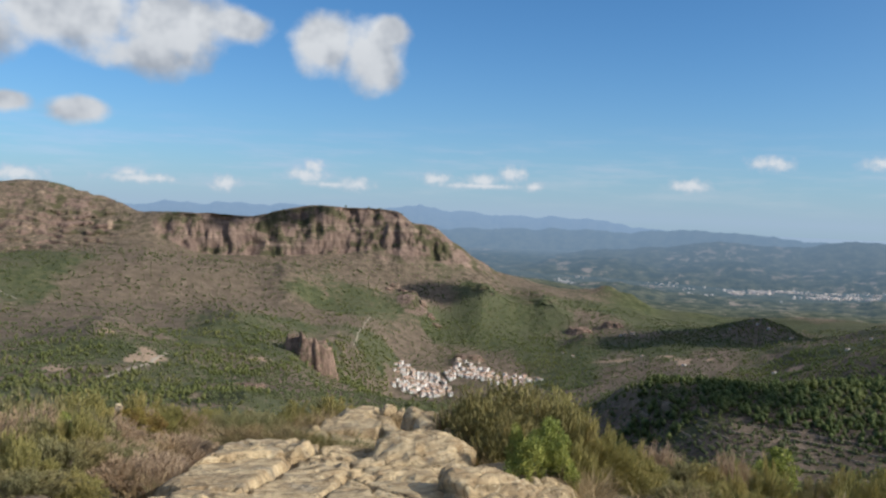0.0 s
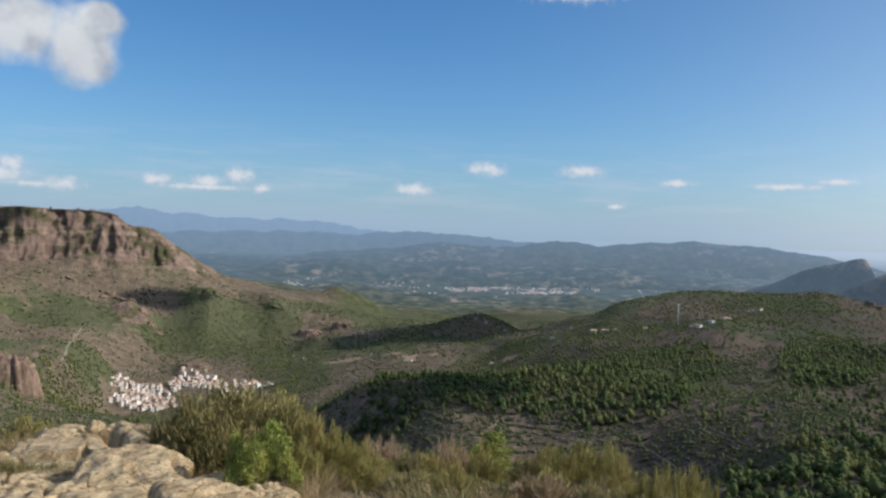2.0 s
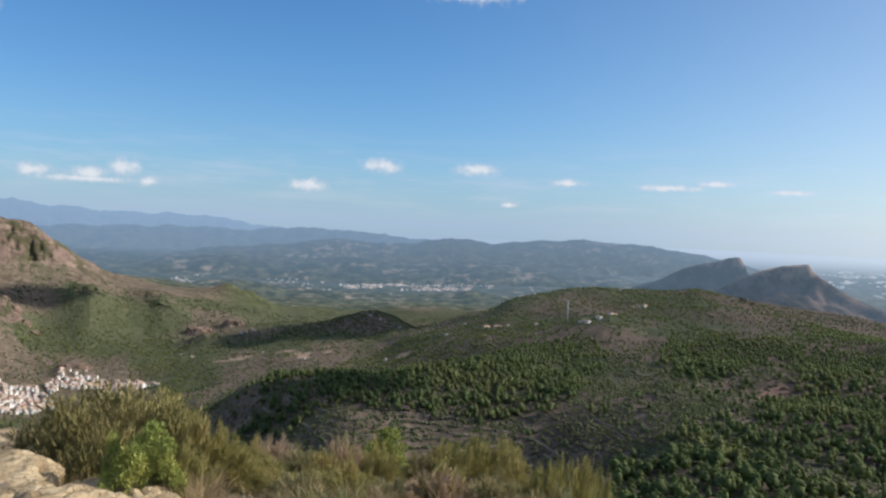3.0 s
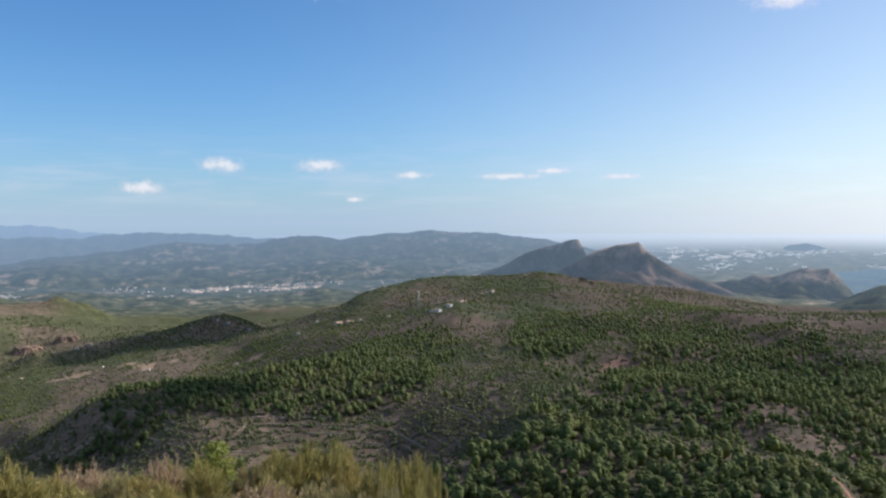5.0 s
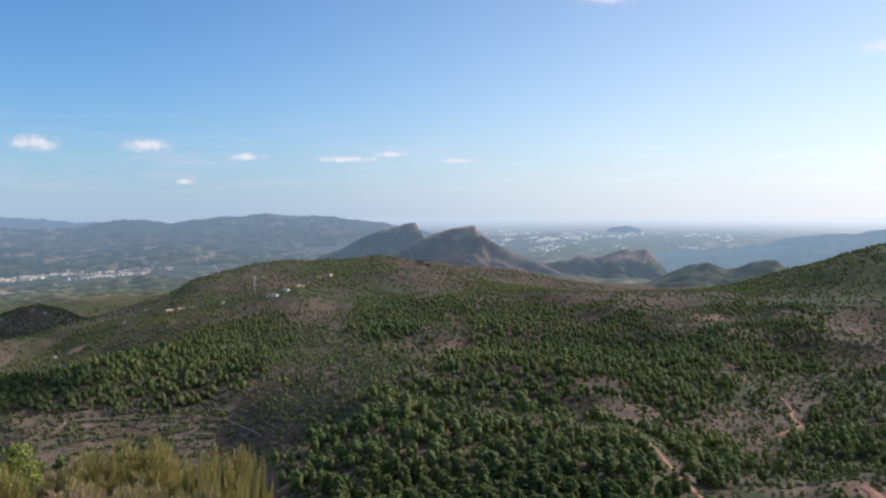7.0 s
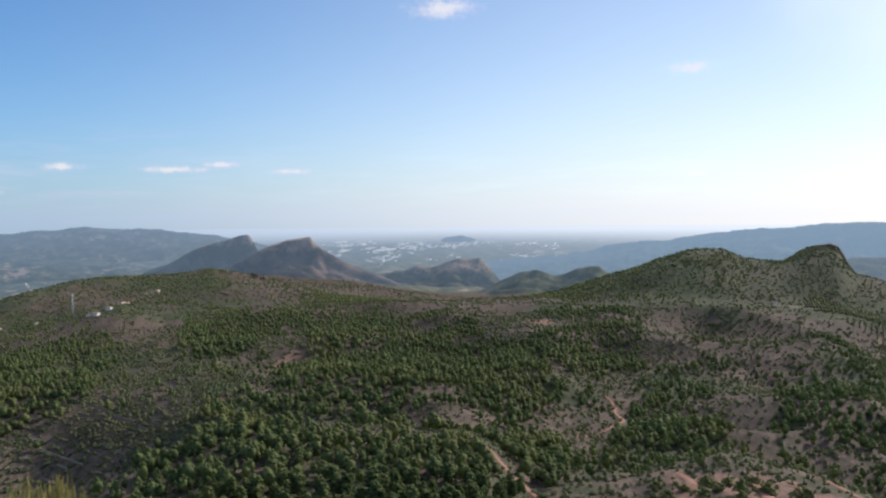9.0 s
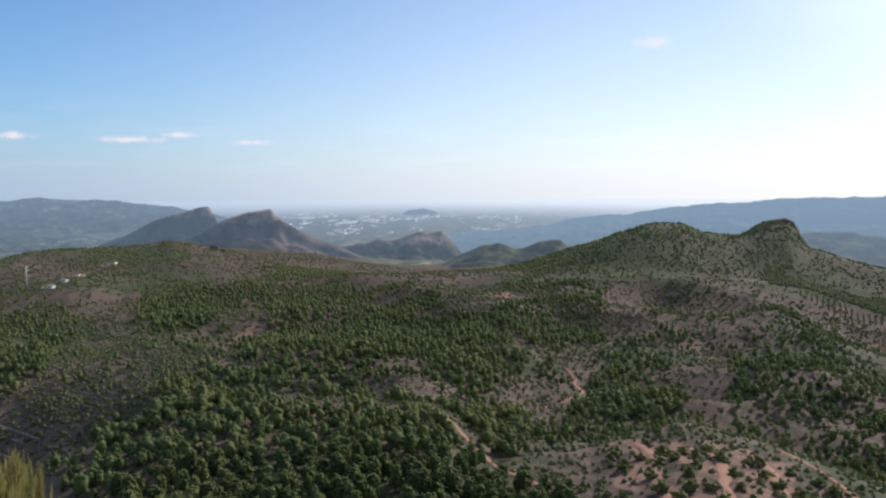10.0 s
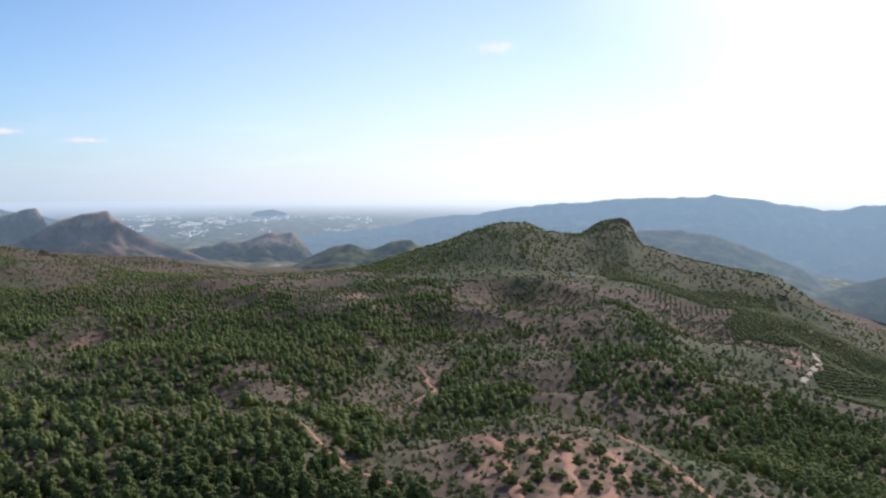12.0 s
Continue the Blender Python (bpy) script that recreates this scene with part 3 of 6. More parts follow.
RIDGE_GROUND = [
    (-35.8, 1459, 2.3, 170, 0.44, 0.75, 0), (-40.9, 1669, 3.3, 370, 0.56, 0.5, 0), (-40.5, 1102, 1.3, 180, 0.06, 1, 0),
    (-44.9, 1033, 2.3, 216, 1, 0.65, 0), (-40.8, 764, 1, 99, 0.3, 0.9, 0), (-46.5, 1346, 2.3, 86, 0.44, 0.75, 0),
    (-47.3, 1206, 0.8, 102, 0.06, 1, 0), (-53.2, 1460, 2.3, 367, 1, 0.65, 0), (-52.8, 1136, 4.9, 91, 1, 0.65, 0), (-48.6, 896, 1.3, 41, 0.06, 1, 0),
    (-51.6, 1925, 2, 459, 0.3, 0.9, 0), (-57.8, 1154, 2.3, 52, 0.3, 0.9, 0), (-59.7, 1049, 2, 59, 0.44, 0.75, 0),
]
SADDLE_GROUND = [
    (-64.8, 982, 2.3, 81, 0.06, 1, 0), (-62.7, 1201, 3.6, 143, 0.3, 0.9, 0), (-61.9, 2650, 5.3, 290, 0.3, 0.9, 0),
    (-68.6, 1095, 3, 135, 0.44, 0.75, 0), (-67.3, 1154, 2, 105, 0.52, 0.05, 0), (-72.1, 1503, 2.3, 333, 0.56, 0.5, 0),
    (-76.9, 1331, 3, 79, 0.52, 0.05, 0), (-69.7, 1226, 3, 111, 0.56, 0.5, 0), (-75.7, 1207, 3, 70, 0.52, 0.05, 0), (-83.9, 1386, 3, 77, 0.45, 0.12, 0),
    (-89.2, 1410, 3.6, 55, 0.45, 0.12, 0), (-93.9, 1403, 2.3, 56, 0.45, 0.12, 0), (-99.1, 1407, 1.6, 371, 0.44, 0.75, 0),
]
PINE_SLOPES = [
    (-55, 764, 4.9, 191, 1, 0.65, 0), (-62.2, 826, 3.6, 181, 1, 0.65, 0), (-52.6, 575, 3.9, 23, 1, 0.65, 0), (-45.4, 745, 2, 155, 0.44, 0.75, 0),
    (-45.3, 571, 2.3, 59, 0.56, 0.5, 0), (-65, 687, 2.6, 89, 1, 0.65, 0), (-70.5, 863, 2.6, 83, 1, 0.65, 0), (-68.6, 903, 2.6, 39, 1, 0.65, 0),
    (-71.3, 950, 2.6, 73, 1, 0.65, 0), (-75.7, 1053, 1.6, 117, 0.06, 1, 0), (-75.7, 884, 1.5, 30, 0.06, 1, 0), (-76.1, 760, 2, 72, 0.56, 0.5, 0),
    (-72.1, 731, 0.9, 77, 0.3, 0.9, 0),
]
EAST_SLOPES = [
    (-80.9, 703, 1.8, 190, 0.3, 0.9, 0), (-81.6, 1049, 2.6, 112, 0.3, 0.9, 0), (-85.2, 856, 2.3, 161, 0.56, 0.5, 0),
    (-89, 723, 2.6, 128, 0.56, 0.5, 0), (-91.9, 1050, 1.6, 147, 0.3, 0.9, 0), (-94.8, 843, 2, 121, 0.3, 0.9, 0),
    (-85.2, 601, 3.6, 24, 0.44, 0.75, 0), (-86.8, 575, 3.3, 19, 0.3, 0.9, 0), (-92.3, 633, 3, 42, 0.56, 0.5, 0), (-97.3, 611, 3.9, 69, 1, 0.65, 0),
    (-90.6, 563, 2, 14, 0.56, 0.5, 0), (-100.8, 710, 1.3, 39, 0.3, 0.9, 0), (-98.3, 453, 3.9, 115, 1, 0.65, 0),
]
NEAR_SLOPES = [
    (-46.4, 306, 8.5, 32, 1, 0.65, 0), (-58.1, 283, 5.9, 28, 1, 0.65, 0), (-52.6, 345, 2.6, 16, 0.3, 0.9, 0), (-45.7, 347, 3, 20, 1, 0.65, 0),
    (-61.3, 471, 2.3, 100, 0.44, 0.75, 0), (-68.6, 592, 3, 55, 0.3, 0.9, 0), (-68.6, 436, 2.6, 95, 0.44, 0.75, 0),
    (-74.4, 563, 2.3, 99, 0.56, 0.5, 0), (-74.9, 523, 3, 14, 1, 0.65, 0), (-73.2, 283, 2.3, 32, 0.06, 1, 0), (-81.7, 283, 4.3, 39, 0.05, 1, 0.6),
    (-69.6, 325, 1.3, 73, 0.44, 0.75, 0),
]
FIELDS = [
    (-89.5, 1275, 4.2, 45, 0, 0.15, 0), (-97.5, 1160, 4.5, 75, 0, 0.15, 0), (-91.5, 1190, 4.5, 36, 0, 0.7, 0), (-101.2, 900, 2.8, 130, 0, 0.15, 0),
    (-53, 2320, 6, 210, 0.06, 1, 0), (-76, 1440, 6, 110, 0.62, 0.05, 0), (-81, 1460, 4, 90, 0.4, 0.4, 0), (25, 2250, 7, 180, 0.05, 0.85, 0), (6, 2080, 9, 60, 0.15, 0.9, 0), (-85.3, 1600, 1.4, 50, 1, 0.65, 0), (-22, 2160, 9, 260, 0.2, 0.05, 0), (-14, 1720, 5, 60, 0.55, 0.2, 0),
]
LOW_WOODS = [
    (-86, 620, 5, 60, 0.6, 0.5, 0), (-88, 520, 6, 50, 0.62, 0.6, 0), (-72, 1400, 5, 150, 0.75, 0.2, 0), (-95, 700, 4, 70, 0.55, 0.6, 0), (-54, 238, 15, 34, 1, 0.65, 0),
    (-65, 400, 5, 70, 0.72, 0.7, 0), (-68, 330, 3, 30, 0.66, 0.8, 0), (-64, 470, 4, 60, 0.68, 0.7, 0), (-76, 560, 5, 60, 0.68, 0.7, 0), (-78, 1120, 5, 90, 0.5, 0.5, 0), (-82, 900, 4, 120, 0.5, 0.6, 0), (-88, 1385, 12, 130, 0.45, 0.1, 0), (-82.6, 1560, 1.6, 80, 0.8, 0.3, 0),
]
REGIONS = WEST_GROUND + VALLEY_GROUND + SPUR_GROUND + RIDGE_GROUND + SADDLE_GROUND + PINE_SLOPES + EAST_SLOPES + NEAR_SLOPES + FIELDS + LOW_WOODS
BARE_PATCHES = [  # plan of bare red earth and pale ground: degrees, metres, half extents
    (-42.2, 905, 1.3, 35), (-48.5, 830, 2.0, 35), (-66.5, 1010, 2.5, 40), (-37.5, 560, 1.0, 40), (19.7, 965, 1.5, 90), (14.0, 850, 1.2, 30), (26.9, 2245, 0.3, 34), (22.2, 2240, 0.28, 38), (25.6, 2195, 0.3, 24), (26, 2350, 1.2, 12), (25.5, 900, 1.0, 40),
    (-76.5, 300, 3.0, 40), (-84.5, 300, 2.5, 35), (-96.4, 960, 1.5, 90), (-93.3, 1105, 1.7, 18), (-91.8, 1192, 4.6, 30), (-12.2, 1625, 1.8, 32), (-17.6, 1545, 2.0, 55), (-16.0, 1600, 1.0, 30), (-18.6, 1610, 0.9, 30), (-24, 1380, 1.0, 30), (15.5, 780, 2.0, 20), (12, 1090, 1.2, 18), (22, 1080, 1.5, 22),
]


def cover(az, r, x, y):
    """Share of trees, bare soil and red earth."""
    w_sum = np.full(np.shape(x), 0.1)
    tree, soil, red = w_sum * 0.42, w_sum * 0.75, w_sum * 0.0
    wob_a, wob_r = fbm(x, y, 110, 3, 61) * 0.5, fbm(x, y, 110, 3, 71) * 0.5
    for a, d, wa, wr, t, s, e in REGIONS:
        w = np.exp(-1.1 * (((az - a) / wa + wob_a) ** 2 + ((r - d) / wr + wob_r) ** 2) ** 2.4) * 3
        w_sum, tree, soil, red = w_sum + w, tree + w * t, soil + w * s, red + w * e
    tree, soil, red = tree / w_sum, soil / w_sum, red / w_sum
    for a, d, wa, wr in BARE_PATCHES:
        w = np.clip(1.0 - 1.15 * np.hypot((az - a) / wa, (r - d) / wr) + fbm(x, y, 34, 4, 81, 0.6) * 1.5, 0, 1)
        tree, soil, red = tree * (1 - w), np.maximum(soil, w), np.maximum(red, w)
    return tree, soil, red


def mesh_object(name, verts, faces, mats, smooth=True):
    me = bpy.data.meshes.new(name)
    me.from_pydata(verts, [], faces)
    for m in mats:
        me.materials.append(m)
    if smooth:
        me.polygons.foreach_set("use_smooth", np.ones(len(me.polygons), bool))
    return new(name, me)


def fast_mesh(name, verts, faces, mats, smooth=True):
    """verts (n, 3) and faces (m, k) arrays."""
    me = bpy.data.meshes.new(name)
    k = faces.shape[1]
    me.vertices.add(len(verts))
    me.vertices.foreach_set("co", np.ascontiguousarray(verts, dtype=np.float32).ravel())
    me.loops.add(faces.size)
    me.loops.foreach_set("vertex_index", np.ascontiguousarray(faces, dtype=np.int32).ravel())
    me.polygons.add(len(faces))
    me.polygons.foreach_set("loop_start", np.arange(0, faces.size, k, dtype=np.int32))
    me.polygons.foreach_set("use_smooth", np.full(len(faces), smooth))
    for m in mats:
        me.materials.append(m)
    me.update(calc_edges=True)
    return me


FAR_J = int(np.searchsorted(R, 2490))


def land_part(name, j0, j1, mat):
    n, m = len(AZ_ALL), j1 - j0
    v = np.stack([GX[:, j0:j1], GY[:, j0:j1], TABLE[:, j0:j1]], -1).reshape(-1, 3)
    i, j = np.meshgrid(np.arange(n), np.arange(m - 1), indexing="ij")
    i2 = (i + 1) % n
    f = np.stack([i * m + j, i * m + j + 1, i2 * m + j + 1, i2 * m + j], -1).reshape(-1, 4)
    me = fast_mesh(name, v, f[:, ::-1], [mat])
    return new(name, me)


ground = land_part("ground", 0, FAR_J + 1, land_mat)
tagged(ground, "dry hillsides of brown soil and green scrub", "ground", kind="structure")
rr = np.broadcast_to(R, GX.shape)[:, :FAR_J + 1]
gx, gy, ga = GX[:, :FAR_J + 1], GY[:, :FAR_J + 1], np.where(AA > 180, AA - 360, AA)[:, :FAR_J + 1]
tree_c, soil_c, red_c = cover(ga, rr, gx, gy)
soil_c = np.where(rr < 40, 0.9, np.clip(soil_c + fbm(gx, gy, 130, 4, 57) * 0.9, 0, 1))
rock_c = np.clip((SLOPE[:, :FAR_J + 1] - 0.58) / 0.6, 0, 1) * (rr > 1200) * np.clip((ga + 8) / 4, 0, 1) + np.clip(fbm(gx, gy, 45, 4, 91) * 2 - 0.75, 0, 1) * (rr > 600) * 0.9 * np.clip((ga + 34) / 10, 0, 1)
rock_c = np.maximum(rock_c, KNOLL_ROCK[:, :FAR_J + 1])
# beds of rock that crop out across the western peak and under its shoulder
gz = TABLE[:, :FAR_J + 1]
for level, a0, a1 in ((297, 20, 40), (284, 20, 40), (262, 21, 40), (240, 19, 40), (236, 13, 21), (224, 14, 40)):
    bed = np.exp(-((gz - level + fbm(gx, gy, 90, 3, 103) * 8) / 4.5) ** 2) * np.clip(fbm(gx, gy, 70, 3, 105 + level) * 3 + 0.75, 0, 1)
    rock_c = np.maximum(rock_c, bed * (ga > a0) * (ga < a1) * (rr > 2050))
# alpha grows from east to west: painted tone from backlit to front-lit ground
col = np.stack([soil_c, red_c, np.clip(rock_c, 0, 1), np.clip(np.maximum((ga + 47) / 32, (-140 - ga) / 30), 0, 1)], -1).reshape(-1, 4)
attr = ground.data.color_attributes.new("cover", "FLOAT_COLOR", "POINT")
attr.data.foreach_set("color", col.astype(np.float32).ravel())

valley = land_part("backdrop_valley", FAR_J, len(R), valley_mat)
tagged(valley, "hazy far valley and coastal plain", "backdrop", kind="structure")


def far_range(name, marks, dist, haze_lo, haze_hi, label, deep=260, rough=14, jag=0.12, cap=False, gully=0.0, **air):
    """A far crest with two flanks, its haze painted in as glow by its material."""
    m = np.array(sorted(marks))
    az = np.arange(m[0, 0], m[-1, 0], 0.12)
    e = np.interp(az, m[:, 0], m[:, 1])
    rows = np.concatenate([np.linspace(-1, 0, 26), np.linspace(0.12, 1, 8)])
    crest = EYE + dist * np.tan(np.radians(e + fbm(az, az * 0, 1.1, 4, 15) * jag))
    r = dist + rows[None, :] * deep
    x, y = -np.sin(np.radians(az))[:, None] * r, np.cos(np.radians(az))[:, None] * r
    base = ground_z(x, y) - 15
    s = (1 - np.abs(rows[None, :])) ** 0.9
    if cap:      # a band of rock stands on the flanks
        s = np.where(s < 0.8, 0.66 * (s / 0.8) ** 1.25, 0.66 + 0.34 * np.clip((s - 0.8) / 0.08, 0, 1))
    z = base * (1 - s) + crest[:, None] * s + fbm(x, y, 90, 5, 5) * rough * np.sqrt(s) * (1 - s * 0.75)
    z = z - gully * np.abs(fbm(x * 1.0 + y * 0.25, y * 0.35, 62, 4, 25, 0.6)) * np.sqrt(s) * (1 - s ** 3)
    v = np.stack([x, y, z], -1).reshape(-1, 3)
    n, k = x.shape
    i, j = np.meshgrid(np.arange(n - 1), np.arange(k - 1), indexing="ij")
    f = np.stack([i * k + j, i * k + j + 1, (i + 1) * k + j + 1, (i + 1) * k + j], -1).reshape(-1, 4)
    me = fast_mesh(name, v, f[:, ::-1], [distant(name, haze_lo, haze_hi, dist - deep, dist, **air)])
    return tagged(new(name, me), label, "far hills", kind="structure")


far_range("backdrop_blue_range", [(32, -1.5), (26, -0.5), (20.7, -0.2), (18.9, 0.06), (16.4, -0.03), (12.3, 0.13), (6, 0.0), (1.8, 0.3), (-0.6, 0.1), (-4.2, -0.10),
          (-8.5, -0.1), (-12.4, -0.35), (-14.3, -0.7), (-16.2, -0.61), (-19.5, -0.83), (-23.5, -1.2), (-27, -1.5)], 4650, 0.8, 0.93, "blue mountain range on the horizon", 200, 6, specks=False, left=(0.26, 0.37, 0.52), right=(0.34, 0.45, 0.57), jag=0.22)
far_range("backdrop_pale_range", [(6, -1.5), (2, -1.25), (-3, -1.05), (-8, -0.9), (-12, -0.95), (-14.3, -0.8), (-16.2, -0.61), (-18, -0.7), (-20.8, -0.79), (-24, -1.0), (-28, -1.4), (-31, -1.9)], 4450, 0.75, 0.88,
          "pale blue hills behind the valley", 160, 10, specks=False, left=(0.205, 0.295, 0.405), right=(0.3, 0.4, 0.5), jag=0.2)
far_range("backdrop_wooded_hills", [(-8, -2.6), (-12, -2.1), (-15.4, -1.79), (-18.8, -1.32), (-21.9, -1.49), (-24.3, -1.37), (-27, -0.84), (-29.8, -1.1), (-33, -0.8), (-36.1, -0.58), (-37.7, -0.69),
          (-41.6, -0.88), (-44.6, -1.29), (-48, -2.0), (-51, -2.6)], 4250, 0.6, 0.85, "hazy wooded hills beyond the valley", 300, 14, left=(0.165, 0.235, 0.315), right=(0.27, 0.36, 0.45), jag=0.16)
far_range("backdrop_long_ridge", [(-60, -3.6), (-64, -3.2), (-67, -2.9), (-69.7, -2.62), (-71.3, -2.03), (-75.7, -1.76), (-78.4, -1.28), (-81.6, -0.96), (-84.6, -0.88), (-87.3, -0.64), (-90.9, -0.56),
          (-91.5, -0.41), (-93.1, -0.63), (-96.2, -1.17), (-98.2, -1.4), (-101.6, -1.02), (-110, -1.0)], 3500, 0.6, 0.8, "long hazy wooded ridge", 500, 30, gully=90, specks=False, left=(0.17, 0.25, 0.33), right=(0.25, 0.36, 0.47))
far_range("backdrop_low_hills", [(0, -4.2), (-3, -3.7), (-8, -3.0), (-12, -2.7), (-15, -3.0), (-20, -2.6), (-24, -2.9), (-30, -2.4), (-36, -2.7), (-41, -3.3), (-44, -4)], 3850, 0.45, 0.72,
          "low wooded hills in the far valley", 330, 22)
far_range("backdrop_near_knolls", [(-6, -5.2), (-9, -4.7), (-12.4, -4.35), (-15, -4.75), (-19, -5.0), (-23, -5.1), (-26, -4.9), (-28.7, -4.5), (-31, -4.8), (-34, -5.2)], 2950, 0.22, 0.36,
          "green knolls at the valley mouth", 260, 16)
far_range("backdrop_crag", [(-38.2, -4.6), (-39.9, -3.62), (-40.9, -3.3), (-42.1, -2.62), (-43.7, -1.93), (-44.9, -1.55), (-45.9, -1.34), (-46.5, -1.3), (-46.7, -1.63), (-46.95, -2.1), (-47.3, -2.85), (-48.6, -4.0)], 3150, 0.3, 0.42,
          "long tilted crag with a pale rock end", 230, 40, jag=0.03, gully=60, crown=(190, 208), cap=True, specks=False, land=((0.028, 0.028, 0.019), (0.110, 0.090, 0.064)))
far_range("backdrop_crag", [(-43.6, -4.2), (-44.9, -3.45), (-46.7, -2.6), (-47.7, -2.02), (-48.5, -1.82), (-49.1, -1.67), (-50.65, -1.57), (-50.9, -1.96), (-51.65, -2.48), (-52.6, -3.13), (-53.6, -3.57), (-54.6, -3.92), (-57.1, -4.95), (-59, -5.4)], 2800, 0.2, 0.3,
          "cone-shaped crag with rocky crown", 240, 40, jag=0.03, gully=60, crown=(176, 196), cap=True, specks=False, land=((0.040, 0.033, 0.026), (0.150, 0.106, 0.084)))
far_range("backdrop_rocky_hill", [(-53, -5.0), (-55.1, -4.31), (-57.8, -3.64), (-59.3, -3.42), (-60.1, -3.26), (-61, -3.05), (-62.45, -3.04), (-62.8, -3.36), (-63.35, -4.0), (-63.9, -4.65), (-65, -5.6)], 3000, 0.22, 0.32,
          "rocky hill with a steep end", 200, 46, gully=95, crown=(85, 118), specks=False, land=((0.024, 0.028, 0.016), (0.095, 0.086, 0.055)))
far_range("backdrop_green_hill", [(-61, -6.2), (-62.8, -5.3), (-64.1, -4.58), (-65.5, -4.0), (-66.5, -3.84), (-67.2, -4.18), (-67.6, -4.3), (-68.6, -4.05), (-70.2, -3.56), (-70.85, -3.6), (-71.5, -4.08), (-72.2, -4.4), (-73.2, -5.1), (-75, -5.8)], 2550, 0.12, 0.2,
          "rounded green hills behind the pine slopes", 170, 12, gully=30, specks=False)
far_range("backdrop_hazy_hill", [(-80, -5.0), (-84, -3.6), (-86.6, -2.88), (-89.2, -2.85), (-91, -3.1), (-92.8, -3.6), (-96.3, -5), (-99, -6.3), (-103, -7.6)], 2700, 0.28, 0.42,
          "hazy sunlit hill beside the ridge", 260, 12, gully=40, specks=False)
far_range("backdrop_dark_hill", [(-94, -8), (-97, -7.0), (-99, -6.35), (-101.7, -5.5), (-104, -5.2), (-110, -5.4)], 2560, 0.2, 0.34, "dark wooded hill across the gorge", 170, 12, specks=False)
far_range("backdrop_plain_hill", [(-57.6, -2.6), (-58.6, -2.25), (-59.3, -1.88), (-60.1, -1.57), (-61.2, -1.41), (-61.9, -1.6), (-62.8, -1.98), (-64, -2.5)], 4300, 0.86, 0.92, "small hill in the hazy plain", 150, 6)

# ---- trees ----
bm0 = bmesh.new()
bmesh.ops.create_icosphere(bm0, subdivisions=1, radius=1)
BALL_V = np.array([v.co[:] for v in bm0.verts])
BALL_F = np.array([[v.index for v in f.verts] for f in bm0.faces])
bm0.free()
rng = np.random.default_rng(7)


OCT_V = np.array([(1, 0, -0.1), (0, 1, 0.1), (-1, 0, -0.1), (0, -1, 0.1), (0.1, 0, 1), (0, 0.1, -1)], float)
OCT_F = np.array([(0, 1, 4), (1, 2, 4), (2, 3, 4), (3, 0, 4), (1, 0, 5), (2, 1, 5), (3, 2, 5), (0, 3, 5)])


def clump_cloud(centres, radii, squash, jitter=0.28, simple=False):
    """Many small uneven clumps as one array of triangles."""
    n = len(centres)
    ICO_V, ICO_F = (OCT_V, OCT_F) if simple else (BALL_V, BALL_F)
    turn = rng.uniform(0, 6.28, n)
    c, s = np.cos(turn)[:, None], np.sin(turn)[:, None]
    base = ICO_V[None] * (1 + rng.uniform(-jitter, jitter, (n, len(ICO_V), 1)))
    x = base[:, :, 0] * c - base[:, :, 1] * s
    y = base[:, :, 0] * s + base[:, :, 1] * c
    v = np.stack([x, y, base[:, :, 2] * squash], -1) * radii[:, None, None] + centres[:, None, :]
    f = ICO_F[None] + (np.arange(n) * len(ICO_V))[:, None, None]
    return v.reshape(-1, 3), f.reshape(-1, 3)


def crown_points(n, k, height, width):
    """Clump centres for n crowns of k clumps, as shares of a rounded cone."""
    h = (np.arange(k)[None, :] + rng.uniform(0, 1, (n, k))) / k
    ang = rng.uniform(0, 6.28, (n, k)) + np.arange(k)[None, :] * 2.4
    rad = np.sin(np.clip(h * 0.75 + 0.18, 0, 1) * 3.14159) ** 0.7 * rng.uniform(0.35, 0.75, (n, k))
    rad = np.where(np.arange(k)[None, :] == k - 1, rad * 0.2, rad)
    return np.stack([np.cos(ang) * rad * width[:, None] * 0.5, np.sin(ang) * rad * width[:, None] * 0.5, (0.22 + 0.68 * h) * height[:, None]], -1)


RED_TRACKS = [  # name, half width, then degrees left of ahead and metres away
    ("red", 1.3, [(-61.4, 362), (-62.1, 347), (-62.8, 331), (-64.2, 311), (-65.6, 295), (-67.2, 278), (-69.5, 262)]),
    ("red", 1.5, [(-69.2, 569), (-70.6, 588), (-72.4, 636), (-71.8, 681), (-71.0, 714)]),
    ("red", 2.6, [(-69.3, 572), (-69.9, 578)]),
    ("red", 1.6, [(-84.5, 345), (-87.6, 320), (-89.5, 300), (-91.2, 281), (-93.5, 260)]),
    ("red", 2.0, [(-90.8, 1086), (-92.6, 1056), (-94.4, 1057), (-96.5, 1035), (-97.6, 971)]),
    ("red", 2.0, [(-76.5, 310), (-77.6, 285), (-77.5, 262), (-78.5, 240)]),
    ("red", 2.0, [(-80.5, 312), (-82.0, 290), (-82.3, 265), (-81.5, 240)]),
    ("red", 2.0, [(-83.5, 318), (-85.2, 296), (-85.8, 270), (-85.0, 245)]),
]
